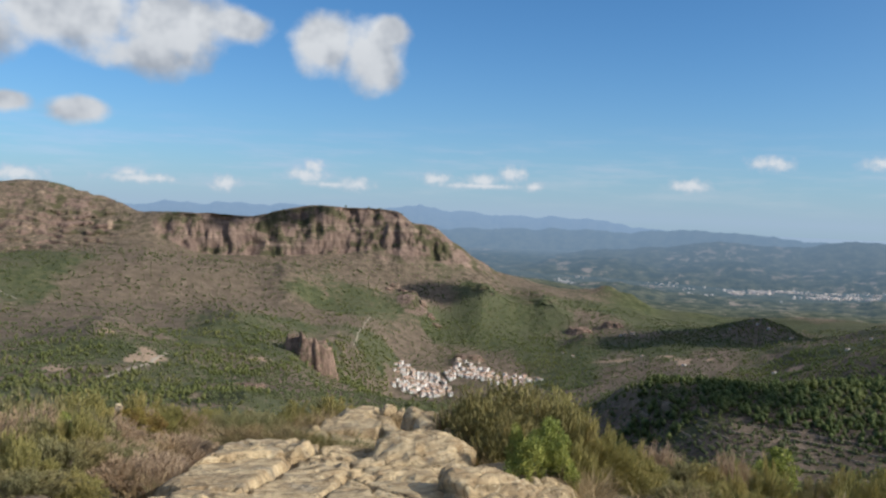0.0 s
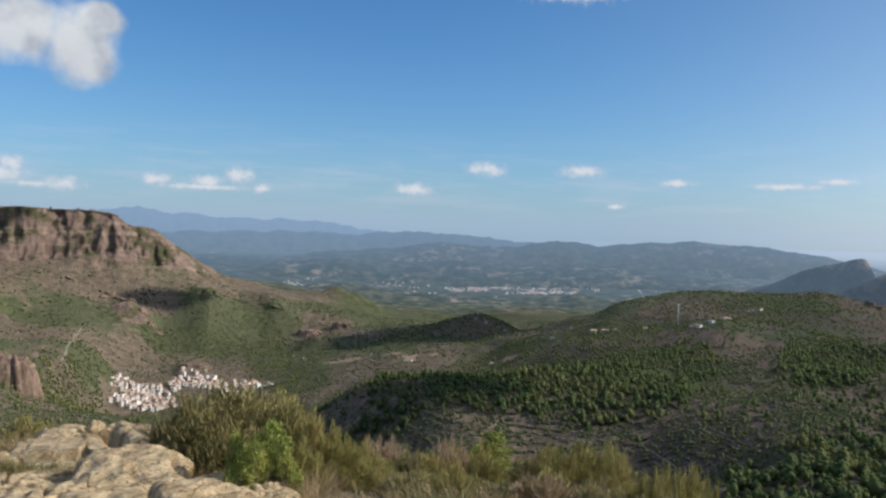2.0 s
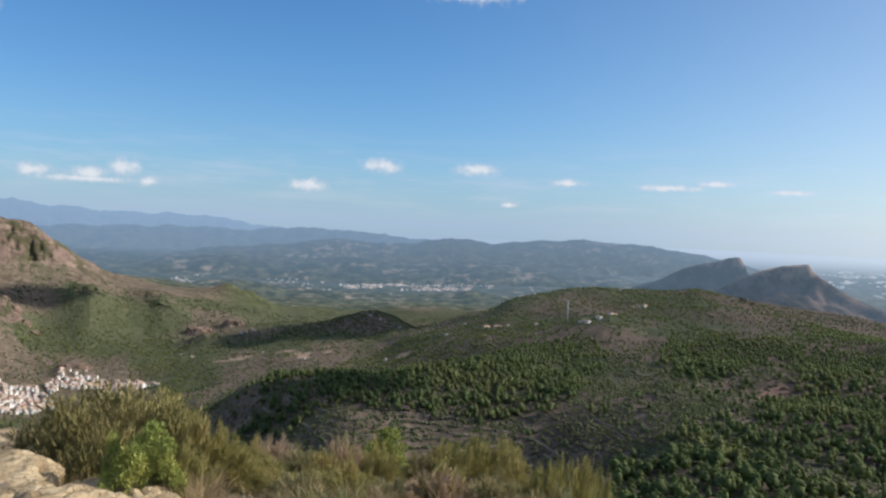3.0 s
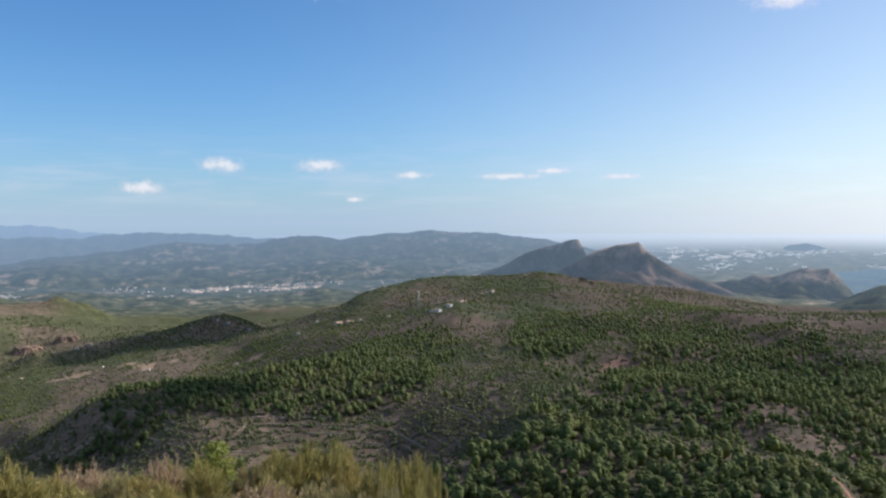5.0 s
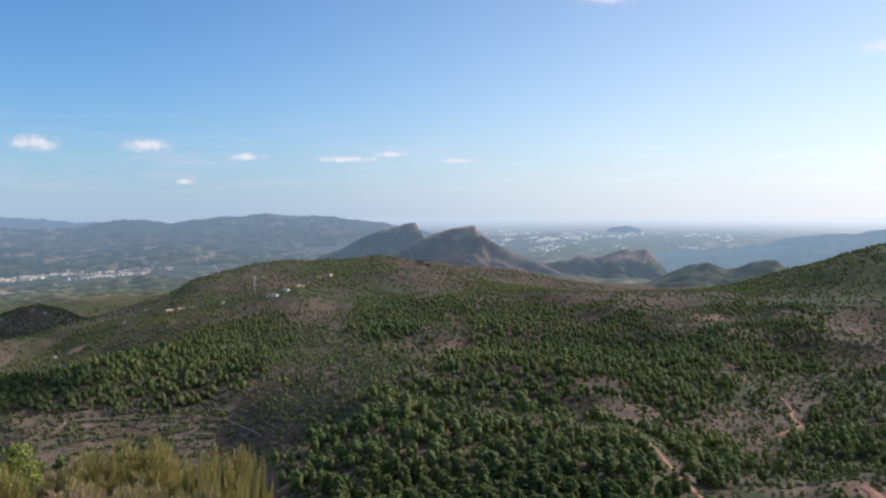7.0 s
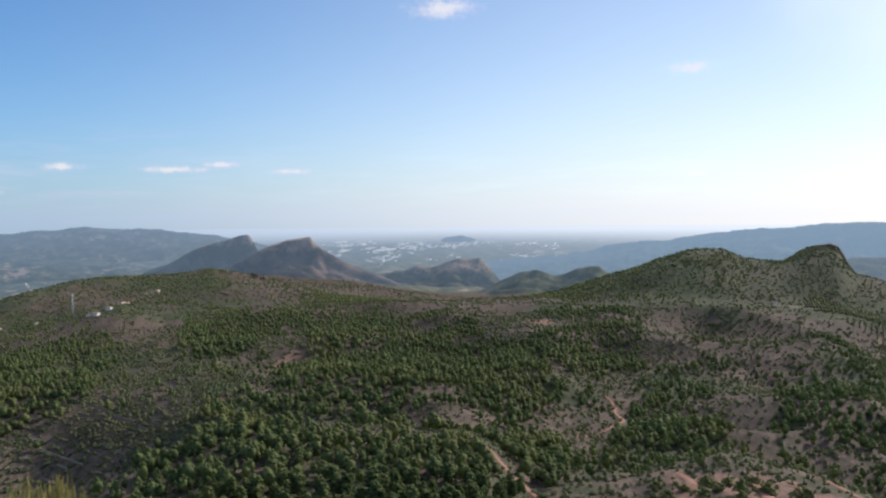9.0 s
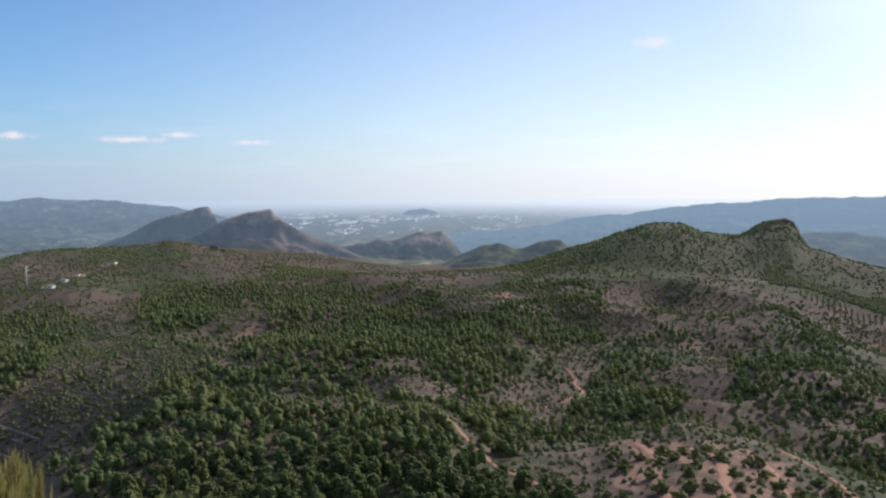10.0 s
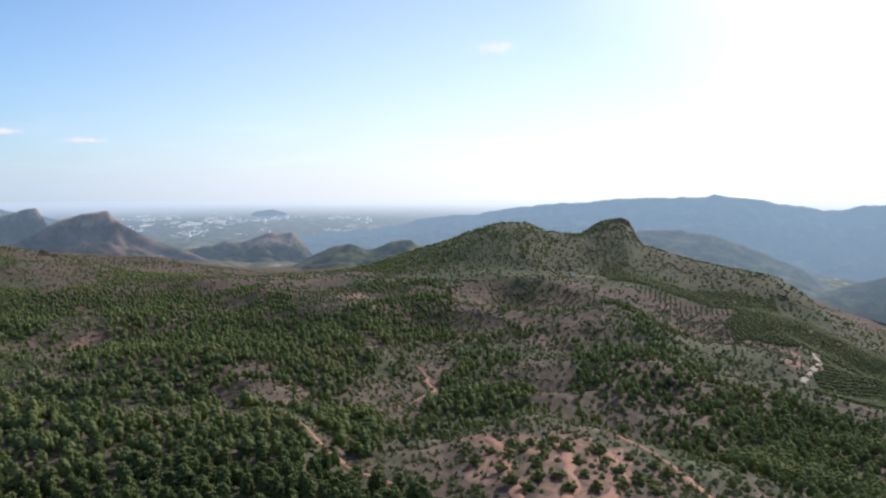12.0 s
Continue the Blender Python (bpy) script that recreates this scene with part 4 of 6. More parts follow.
PALE_TRACKS = [
    ("pale", 3.0, [(-97.7, 1040), (-98.2, 1007), (-98.05, 936), (-97.2, 866)]),
    ("pale", 1.8, [(-98.7, 784), (-99.9, 789), (-101.3, 796), (-104, 805)]),
    ("pale", 2.2, [(-82.0, 1248), (-84, 1248), (-86.3, 1278)]),
    ("pale", 1.6, [(30, 1790), (28.5, 1710), (27.5, 1661)]),
    ("pale", 2.4, [(18.4, 1014), (19.7, 916), (21.0, 874), (22.6, 833)]),
    ("pale", 1.0, [(4.9, 1772), (5.6, 1620), (6.0, 1457)]),
]
TRACKS = RED_TRACKS + PALE_TRACKS


def off_track(x, y):
    best = np.full(np.shape(x), 1e9)
    for kind, half, marks in TRACKS:
        p = np.array([plan(a, r) for a, r in marks])
        for a, b in zip(p[:-1], p[1:]):
            t = np.clip(((x - a[0]) * (b[0] - a[0]) + (y - a[1]) * (b[1] - a[1])) / ((b - a) ** 2).sum(), 0, 1)
            best = np.minimum(best, np.hypot(x - a[0] - t * (b[0] - a[0]), y - a[1] - t * (b[1] - a[1])) - half)
    return best


def scatter(r0, r1, spacing, az0=33, az1=-108):
    area = radians(az0 - az1) / 2 * (r1 ** 2 - r0 ** 2)
    n = int(area / spacing ** 2)
    r = np.sqrt(rng.uniform(r0 ** 2, r1 ** 2, n))
    az = rng.uniform(az1, az0, n)
    x, y = -np.sin(np.radians(az)) * r, np.cos(np.radians(az)) * r
    t, s, e = cover(az, r, x, y)
    p = np.clip((t - 0.52) * 4.2 + 0.5 + fbm(x, y, 45, 3, 51) * 1.0, 0.07, 1) * (t > 0.03)
    keep = (rng.uniform(0, 1, n) < p ** 1.7) & (off_track(x, y) > 5.0)
    return x[keep], y[keep], r[keep], az[keep]


def woods(name, r0, r1, spacing, k, h_lo, h_hi, label, simple=True, az0=33, az1=-108, mat=None, broad=1.0):
    """Many trees as one mesh: each a solid egg-shaped crown, with k - 1 uneven lumps on it."""
    x, y, r, az = scatter(r0, r1, spacing, az0, az1)
    n = len(x)
    z = ground_z(x, y)
    height = rng.uniform(h_lo, h_hi, n) * rng.uniform(0.6, 1.0, n)
    width = height * rng.uniform(0.54, 0.76, n) * broad
    foot = np.stack([x, y, z], -1)
    body_r = width * (0.5 if k == 1 else 0.41)
    v, f = clump_cloud(foot + np.stack([0 * x, 0 * x, height * 0.52], -1), body_r, 1.3, 0.16, k == 1)
    if k > 1:
        pts = crown_points(n, k - 1, height, width * 1.12) + foot[:, None, :]
        rad = (width * (0.20 if k > 7 else 0.24 if k > 3 else 0.3))[:, None] * rng.uniform(0.75, 1.25, (n, k - 1))
        v2, f2 = clump_cloud(pts.reshape(-1, 3), rad.ravel(), 1.0, 0.35, simple)
        v, f = np.concatenate([v, v2]), np.concatenate([f, f2 + len(v)])
    ob = new(name, fast_mesh(name, v, f, [mat or pine_mat], smooth=True))
    return tagged(ob, label, "trees", kind="stuff")


def pine(seed):
    """A young pine at the origin, six metres high: tapered trunk, limbs and an uneven crown of needle clumps."""
    root = tagged(new("pine_tree", None), "young green pine with a rounded crown", "tree", "pines below the viewpoint")
    r = np.random.default_rng(500 + seed)
    bm = bmesh.new()
    bmesh.ops.create_cone(bm, segments=6, radius1=0.16, radius2=0.04, depth=5.0, cap_ends=True, matrix=Matrix.Translation((0, 0, 2.2)))
    for k in range(6):
        a, h = k * 2.3 + seed, 1.6 + 0.5 * k
        bmesh.ops.create_cone(bm, segments=4, radius1=0.05, radius2=0.015, depth=1.5, cap_ends=False,
                              matrix=Matrix.Translation((math.cos(a) * 0.6, math.sin(a) * 0.6, h)) @ Matrix.Rotation(a, 4, "Z") @ Matrix.Rotation(radians(65), 4, "Y"))
    part("trunk", bm, bark_mat, root)
    n = 120
    h = r.uniform(0, 1, n)
    a = r.uniform(0, 6.28, n)
    rad = np.sin((h * 0.74 + 0.2) * 3.14) ** 0.55 * r.uniform(0.5, 1.0, n) * 1.7
    c = np.stack([np.cos(a) * rad, np.sin(a) * rad, 1.0 + h * 4.6], -1)
    v, f = clump_cloud(c, r.uniform(0.28, 0.52, n), 0.95, 0.5, True)
    hv, hf = clump_cloud(np.array([(0, 0, 2.3), (0, 0, 3.4), (0, 0, 4.4)]), np.array([1.25, 1.3, 0.95]), 1.1, 0.15)
    crown = new("crown", fast_mesh("crown", np.concatenate([hv, v]), np.concatenate([hf, f + len(hv)]), [pine_mat], True))
    crown.parent = root
    return root


def part(name, bm, mat, parent, label="", smooth=True):
    me = bpy.data.meshes.new(name)
    bm.to_mesh(me)
    bm.free()
    me.materials.append(mat)
    me.polygons.foreach_set("use_smooth", np.full(len(me.polygons), smooth))
    ob = new(name, me)
    ob.parent = parent
    if label:
        ob["label"] = label
    return ob


PINES = [pine(k) for k in range(5)]
x, y, r, az = scatter(205, 312, 5.0, -37, -76)
order = np.argsort(r)
x, y = x[order], y[order]
for k in range(min(380, len(x))):
    size = rng.uniform(0.85, 1.5)
    z = float(ground_z(x[k:k + 1], y[k:k + 1])[0])
    tree = copy_thing(PINES[k % 5], pose(x[k], y[k], z - 0.1, rng.uniform(-3, 3), rng.uniform(-3, 3), rng.uniform(0, 360)))
    tree.scale = (size * rng.uniform(0.8, 1.05), size * rng.uniform(0.8, 1.05), size)
far_edge = float(np.hypot(x[k], y[k]))
for p in PINES:
    for o in (*p.children_recursive, p):
        bpy.data.objects.remove(o)
woods("pine_wood", far_edge, 312, 4.5, 11, 5.0, 9.3, "dense young green pines on the near spur", az0=-37, az1=-69)
woods("pine_wood", 312, 470, 4.9, 11, 6.0, 10.5, "dense young green pines on the slopes")
woods("pine_wood", 245, 312, 5.6, 10, 4.5, 8.5, "dense green pines below the viewpoint", az0=-76, az1=-106)
woods("pine_wood", 470, 900, 5.9, 6, 6.5, 11.5, "green pine wood with bare gaps", az0=-9)
woods("pine_wood", 900, 1150, 6.0, 3, 5.0, 9.5, "scattered green pines on far slopes", az0=-9)
woods("pine_wood", 1150, 1560, 5.6, 1, 2.2, 5.4, "low green pines and scrub on far slopes", az0=-9, broad=1.25)
woods("mixed_wood", 470, 900, 6.6, 5, 3.5, 8.5, "light green oaks and pines on the grazed slopes", az1=-9, mat=grove_mat)
woods("mixed_wood", 900, 1500, 6.8, 2, 4.0, 9.0, "scattered light green trees on the grazed slopes", az1=-9, mat=grove_mat)
woods("pine_wood", 1560, 2450, 8.2, 1, 2.5, 5.5, "far pine scrub on the hills", az0=-9, broad=1.2)
woods("mixed_wood", 1500, 2150, 8.2, 1, 3.5, 7.5, "far light green trees and scrub on the hills", az1=-9, mat=grove_mat)


def scrub(name, r0, r1, spacing, lo, hi, label, az0=33, az1=-107):
    """Low bushes on the bare ground, in rows where the old terraces run along the slope."""
    area = radians(az0 - az1) / 2 * (r1 ** 2 - r0 ** 2)
    n = int(area / spacing ** 2)
    r, az = np.sqrt(rng.uniform(r0 ** 2, r1 ** 2, n)), rng.uniform(az1, az0, n)
    x, y = -np.sin(np.radians(az)) * r, np.cos(np.radians(az)) * r
    z = ground_z(x, y)
    row = (z + fbm(x, y, 60, 2, 95) * 5) / 3.4
    row = row - np.floor(row)
    terraced = np.exp(-(((az + 30) / 15) ** 2 + ((r - 640) / 170) ** 2))
    t, s_, e = cover(az, r, x, y)
    p = (0.55 + fbm(x, y, 35, 3, 97) * 0.9) * (1 - terraced) + terraced * np.where(row < 0.28, 1.0, 0.1 + fbm(x, y, 25, 2, 99) * 0.5)
    keep = (rng.uniform(0, 1, n) < p * (1 - 0.7 * e) * np.where((az > 2) & (r > 1400), 0.45, 1.0)) & ((az < -3) | (r < 2140))
    x, y, z = x[keep], y[keep], z[keep]
    size = rng.uniform(lo, hi, len(x))
    v, f = clump_cloud(np.stack([x, y, z + size * 0.25], -1), size * 0.62, 0.8, 0.4, True)
    return tagged(new(name, fast_mesh(name, v, f, [scrub_mat], False)), label, "bushes", kind="stuff")


scrub("scrub", 220, 560, 2.9, 0.9, 2.4, "low olive-green bushes on bare soil")
scrub("scrub", 560, 1150, 4.0, 1.4, 3.6, "low olive-green bushes along old terraces")
scrub("scrub", 540, 800, 2.8, 1.4, 3.2, "dark low bushes in rows along old terraces", -12, -46)
scrub("scrub", 1150, 2300, 8.0, 1.8, 4.2, "dark low bushes on dry slopes")



def lone_trees(az0, az1, r0, r1, gap, lo, hi, label):
    """Single dark trees, well apart, on grazed ground."""
    n = int(radians(az0 - az1) / 2 * (r1 ** 2 - r0 ** 2) / gap ** 2)
    r, az = np.sqrt(rng.uniform(r0 ** 2, r1 ** 2, n)), rng.uniform(az1, az0, n)
    x, y = -np.sin(np.radians(az)) * r, np.cos(np.radians(az)) * r
    size = rng.uniform(lo, hi, n)
    c = np.stack([x, y, ground_z(x, y) + size * 0.3], -1)[:, None, :] + rng.normal(size=(n, 3, 3)) * size[:, None, None] * np.array([0.3, 0.3, 0.1])
    v, f = clump_cloud(c.reshape(-1, 3), np.repeat(size * 0.42, 3), 0.9, 0.3, True)
    return tagged(new("lone_trees", fast_mesh("lone_trees", v, f, [scrub_mat])), label, "trees", kind="stuff")


lone_trees(29, 12, 1500, 2060, 30, 3.0, 6.5, "dark single trees on a grazed slope")
lone_trees(-83.4, -86.6, 1500, 1640, 7.5, 2.0, 4.0, "dark trees on the bluff at the ridge's end")
lone_trees(-78, -100, 1260, 1560, 19, 2.0, 4.5, "dark bushes on the slope below the bluff")
lone_trees(12, -12, 1750, 2250, 34, 3.0, 7.0, "dark single trees on green slopes")

# ---- tracks ----
track_red = material("red_track_earth", lambda t, p: mix(t, noise_tex(t, p, 0.3, 5.0, 0.65), (0.20, 0.10, 0.07), (0.33, 0.20, 0.145)), 0.97, (1.5, 0.6, 0.2), 0.1)
track_pale = material("pale_track_gravel", lambda t, p: mix(t, noise_tex(t, p, 0.3, 5.0, 0.65), (0.24, 0.20, 0.155), (0.44, 0.38, 0.30)), 0.97, (1.5, 0.6, 0.2), 0.1)


def track(kind, half, marks):
    p = np.array([plan(a, r) for a, r in marks])
    d = np.concatenate([[0], np.cumsum(np.hypot(*np.diff(p, axis=0).T))])
    s = np.linspace(0, d[-1], max(8, int(d[-1] / 3)))
    c = np.stack([np.interp(s, d, p[:, k]) for k in (0, 1)], -1)
    c = c + np.stack([fbm(c[:, 0], c[:, 1], 18, 2, 7), fbm(c[:, 0], c[:, 1], 18, 2, 8)], -1) * 3.0
    g = np.gradient(c, axis=0)
    side = np.stack([-g[:, 1], g[:, 0]], -1) / np.hypot(g[:, 0], g[:, 1])[:, None]
    w = half * (1 + fbm(c[:, 0], c[:, 1], 9, 2, 9) * 0.7)
    rows = []
    for k in np.linspace(-1, 1, 5):
        q = c + side * (w * k)[:, None]
        rows.append(np.stack([q[:, 0], q[:, 1], ground_z(q[:, 0], q[:, 1]) + 0.55 - 0.35 * abs(k) ** 3], -1))
    v = np.stack(rows, 1).reshape(-1, 3)
    i, j = np.meshgrid(np.arange(len(c) - 1), np.arange(4), indexing="ij")
    f = np.stack([i * 5 + j, i * 5 + j + 1, (i + 1) * 5 + j + 1, (i + 1) * 5 + j], -1).reshape(-1, 4)
    ob = new("dirt_track", fast_mesh("dirt_track", v, f, [track_red if kind == "red" else track_pale]))
    return tagged(ob, "red earth track through the pines" if kind == "red" else "pale gravel track across the slope", "track", kind="structure")


for kind, half, marks in TRACKS:
    track(kind, half, marks)

# ---- dry-stone terrace walls along the contours of the spur ----
wall_stone = material("dry_stone", lambda t, p: mix(t, noise_tex(t, p, 1.2, 6.0, 0.7), (0.20, 0.16, 0.12), (0.38, 0.31, 0.24)), 0.95, (2.0, 0.8, 0.3), 0.1)


def terrace_wall(level, az0, az1, r0, r1, seed):
    """One wall at a constant height, broken where it has fallen."""
    az = np.arange(az1, az0, 0.12)
    r = np.linspace(r0, r1, 160)
    g = ground_z(-np.sin(np.radians(az))[:, None] * r, np.cos(np.radians(az))[:, None] * r)
    up = (g[:, :-1] < level) & (g[:, 1:] >= level)
    has = up.any(1)
    at = r[np.argmax(up, 1)]
    gap = fbm(az, az * 0 + seed, 1.4, 3, 300 + seed)
    verts, faces = [], []
    for i in range(len(az) - 1):
        if not (has[i] and has[i + 1]) or abs(at[i + 1] - at[i]) > 14 or gap[i] < 0.0:
            continue
        b = len(verts)
        for k in (i, i + 1):
            for dr, dz in ((-0.6, -0.7), (-0.3, 0.7 + 0.5 * gap[k]), (0.5, 0.75 + 0.5 * gap[k]), (0.8, -0.7)):
                x, y = plan(az[k], at[k] + dr)
                verts.append((x, y, level + dz))
        faces += [(b + k, b + 4 + k, b + 5 + k, b + 1 + k) for k in range(3)]
    if faces:
        ob = mesh_object("terrace_wall", verts, faces, [wall_stone], False)
        tagged(ob, "low broken dry-stone terrace wall on the slope", "wall", kind="structure")


for k, level in enumerate(np.arange(118, 168, 3.4)):
    terrace_wall(float(level), -13, -44, 530, 790, k)
for k, level in enumerate(np.arange(150, 172, 2.6)):
    terrace_wall(float(level), -62.5, -69.5, 900, 1040, 40 + k)

for k, level in enumerate(np.arange(8, 44, 4.0)):
    terrace_wall(float(level), -10.2, -15.5, 1520, 1690, 60 + k)

# ---- crags that stand out of the slopes ----


def crag_colour(t, pos):
    ribs_ = noise_tex(t, vmath(t, "MULTIPLY", pos, (1.0, 1.0, 0.35)), 0.16, 7.0, 0.7)
    c = mix(t, step(t, ribs_, 0.34, 0.66), (0.095, 0.064, 0.050), (0.30, 0.205, 0.155))
    c = mix(t, math_node(t, "MULTIPLY", step(t, noise_tex(t, vmath(t, "MULTIPLY", pos, (0.2, 0.2, 2.2)), 0.14, 5.0, 0.65), 0.55, 0.66), 0.6), c, (0.42, 0.32, 0.24))
    return mix(t, math_node(t, "MULTIPLY", step(t, noise_tex(t, pos, 0.12, 6.0, 0.7), 0.52, 0.62), 0.75), c, (0.07, 0.078, 0.034))


crag_mat = material("reddish_crag", crag_colour, 0.95, (0.5, 0.9, 1.2), 0.1)


def crag(az, r, wide, deep, high, seed, label, ribs=2.2, relief_=0.5):
    """A ribbed block of rock with a steep face and an uneven top."""
    n, m = 64, 30
    a, q = np.meshgrid(np.linspace(0, 2 * np.pi, n, endpoint=False), np.linspace(0, 1, m), indexing="ij")
    ca, sa = np.cos(a), np.sin(a)
    h = np.clip((1 - q) * 1.5, 0, 1) ** 0.8
    rib = 1 + fbm(ca * ribs + seed, sa * ribs + h * 0.5, 1.0, 5, 600 + seed, 0.62) * relief_
    edge = np.where(q < 0.34, q / 0.34 * 0.72, 0.72 + (q - 0.34) / 0.66 * 0.35)
    x, y = ca * edge * wide * rib, sa * edge * deep * rib
    z = h * high * (0.85 + fbm(x + seed * 50, y, wide * 0.7, 4, 620 + seed, 0.6) * 0.32)
    x0, y0 = plan(az, r)
    c, s_ = math.cos(radians(az)), math.sin(radians(az))
    gx_, gy_ = x0 + x * c - y * s_, y0 + x * s_ + y * c
    land, mid_z = ground_z(gx_, gy_), float(ground_z(np.array(x0), np.array(y0)))
    base = np.minimum(mid_z - high * 0.3 + 0.25 * (land - mid_z), land - 3)
    v = np.stack([gx_, gy_, base + z], -1).reshape(-1, 3)
    i, j = np.meshgrid(np.arange(n), np.arange(m - 1), indexing="ij")
    i2 = (i + 1) % n
    f = np.stack([i * m + j, i * m + j + 1, i2 * m + j + 1, i2 * m + j], -1).reshape(-1, 4)
    return tagged(new("crag", fast_mesh("crag", v, f, [crag_mat])), label, "rock")


crag(8.75, 1172, 30, 20, 66, 1, "reddish-brown ribbed crag above the trees", 3.0, 0.3)
crag(9.9, 1185, 20, 16, 38, 10, "low reddish-brown shoulder beside the ribbed crag", 2.6, 0.35)
for k, (a, d) in enumerate(((3.2, 2055), (2.7, 2030), (2.3, 2005), (1.9, 1985), (1.2, 1950), (0.6, 1925), (0.1, 1900), (3.6, 2030))):      # a stony rib that runs down the slope
    crag(a, d, 13 - k % 3 * 2, 11, 13 - k % 4 * 2, 20 + k, "pale stony crag on a green rib")
crag(-2.2, 1655, 30, 16, 15, 4, "brown crag behind the village houses")
crag(-9.9, 1965, 34, 18, 20, 5, "low brown crag beside a farmhouse")
crag(-12.2, 1990, 26, 16, 18, 6, "low brown crag beside a farmhouse")
crag(-46.8, 1640, 9, 7, 13, 7, "small brown crag on the ridge crest")
crag(-47.4, 1622, 8, 6, 10, 11, "small brown crag on the ridge crest")
crag(-85.6, 1592, 20, 15, 12, 9, "dark bluff on the far end of the ridge")
crag(12.9, 850, 15, 9, 7, 8, "low pale rock bank among the trees")

# ---- orchards ----


def orchard(az0, az1, r0, r1, gap, row_gap, turn, size, label):
    """Small trees in straight rows."""
    x0, y0 = plan((az0 + az1) / 2, (r0 + r1) / 2)
    n = 70
    u, v = np.meshgrid(np.arange(-n, n) * gap, np.arange(-n, n) * row_gap)
    c, s = math.cos(radians(turn)), math.sin(radians(turn))
    x, y = (x0 + u * c - v * s).ravel(), (y0 + u * s + v * c).ravel()
    r, az = np.hypot(x, y), np.degrees(np.arctan2(-x, y))
    wob = fbm(x, y, 60, 2, 13)
    keep = (az < az0 + wob) & (az > az1 + wob) & (r > r0 + wob * 40) & (r < r1 + wob * 40) & (off_track(x, y) > 3) & (rng.uniform(0, 1, len(x)) < 0.92)
    x, y = x[keep] + rng.normal(size=keep.sum()) * 0.3, y[keep] + rng.normal(size=keep.sum()) * 0.3
    rad = rng.uniform(0.7, 1.1, len(x)) * size
    p = np.stack([x, y, ground_z(x, y) + rad * 0.7], -1)
    vv, ff = clump_cloud(p, rad, 0.85, 0.2, True)
    return tagged(new("orchard", fast_mesh("orchard", vv, ff, [scrub_mat])), label, "orchard trees", kind="stuff")


orchard(-86.8, -96.8, 1180, 1218, 2.0, 7.0, 2, 1.4, "small orchard trees in straight rows on pale soil")
orchard(-98.2, -107, 760, 1040, 2.6, 9.0, 98, 2.4, "dark green orchard rows on a slope")
orchard(-84.5, -96.0, 1232, 1318, 3.2, 4.4, 10, 2.4, "dark green orchard rows below a track")
orchard(-92.8, -104, 1060, 1250, 3.2, 4.4, 14, 2.3, "dark green orchard rows beside pale soil")

# ---- small trees on the red terraces ----
olive_mat = leafy("olive_crown", (0.13, 0.145, 0.06), (0.26, 0.27, 0.11), (0.27, 0.26, 0.11))


def olive(seed):
    root = tagged(new("olive_tree", None), "small rounded olive tree on red terraces", "tree", "olive trees on the red terraces")
    r = np.random.default_rng(800 + seed)
    bm = bmesh.new()
    bmesh.ops.create_cone(bm, segments=6, radius1=0.22, radius2=0.1, depth=1.4, cap_ends=True, matrix=Matrix.Translation((0, 0, 0.5)))
    for k in range(4):
        a = k * 1.6 + seed
        bmesh.ops.create_cone(bm, segments=5, radius1=0.09, radius2=0.03, depth=1.6, cap_ends=False,
                              matrix=Matrix.Translation((math.cos(a) * 0.5, math.sin(a) * 0.5, 1.2)) @ Matrix.Rotation(a, 4, "Z") @ Matrix.Rotation(radians(45), 4, "Y"))
    part("trunk", bm, bark_mat, root)
    n = 30
    a, q = r.uniform(0, 6.28, n), np.sqrt(r.uniform(0, 1, n))
    c = np.stack([np.cos(a) * q * 1.6, np.sin(a) * q * 1.6, 0.55 + np.sqrt(1 - q ** 2 * 0.8) * r.uniform(0.1, 2.0, n)], -1)
    v, f = clump_cloud(c, r.uniform(0.4, 0.75, n), 0.8, 0.35)
    crown = new("crown", fast_mesh("crown", v, f, [olive_mat], True))
    crown.parent = root
    return root


OLIVES = [olive(k) for k in range(3)]
tree_rng = random.Random(3)
for az, r in ((-77.9, 297), (-79.3, 296), (-77.7, 283), (-79.75, 270), (-79.1, 250), (-81.7, 297), (-83.1, 268), (-84.1, 303), (-86.9, 272), (-88.8, 288), (-78.6, 288),
              (-80.2, 282), (-82.6, 283), (-84.4, 287), (-85.5, 279), (-81.3, 262), (-83.9, 256), (-86.1, 300), (-87.9, 296), (-77.2, 268), (-76.4, 291), (-80.9, 306),
              (-85.7, 262), (-88.0, 265), (-82.1, 252), (-79.9, 258), (-77.9, 256), (-90.2, 279), (-75.4, 280), (-74.6, 295)):
    x, y = plan(az, r)
    s = tree_rng.uniform(0.95, 1.5)
    t = copy_thing(OLIVES[tree_rng.randrange(3)], pose(x, y, float(ground_z(np.array(x), np.array(y))) - 0.1, 0, 0, tree_rng.uniform(0, 360)))
    t.scale = (s, s, s * tree_rng.uniform(0.8, 1.05))
for p in OLIVES:
    for o in (*p.children_recursive, p):
        bpy.data.objects.remove(o)

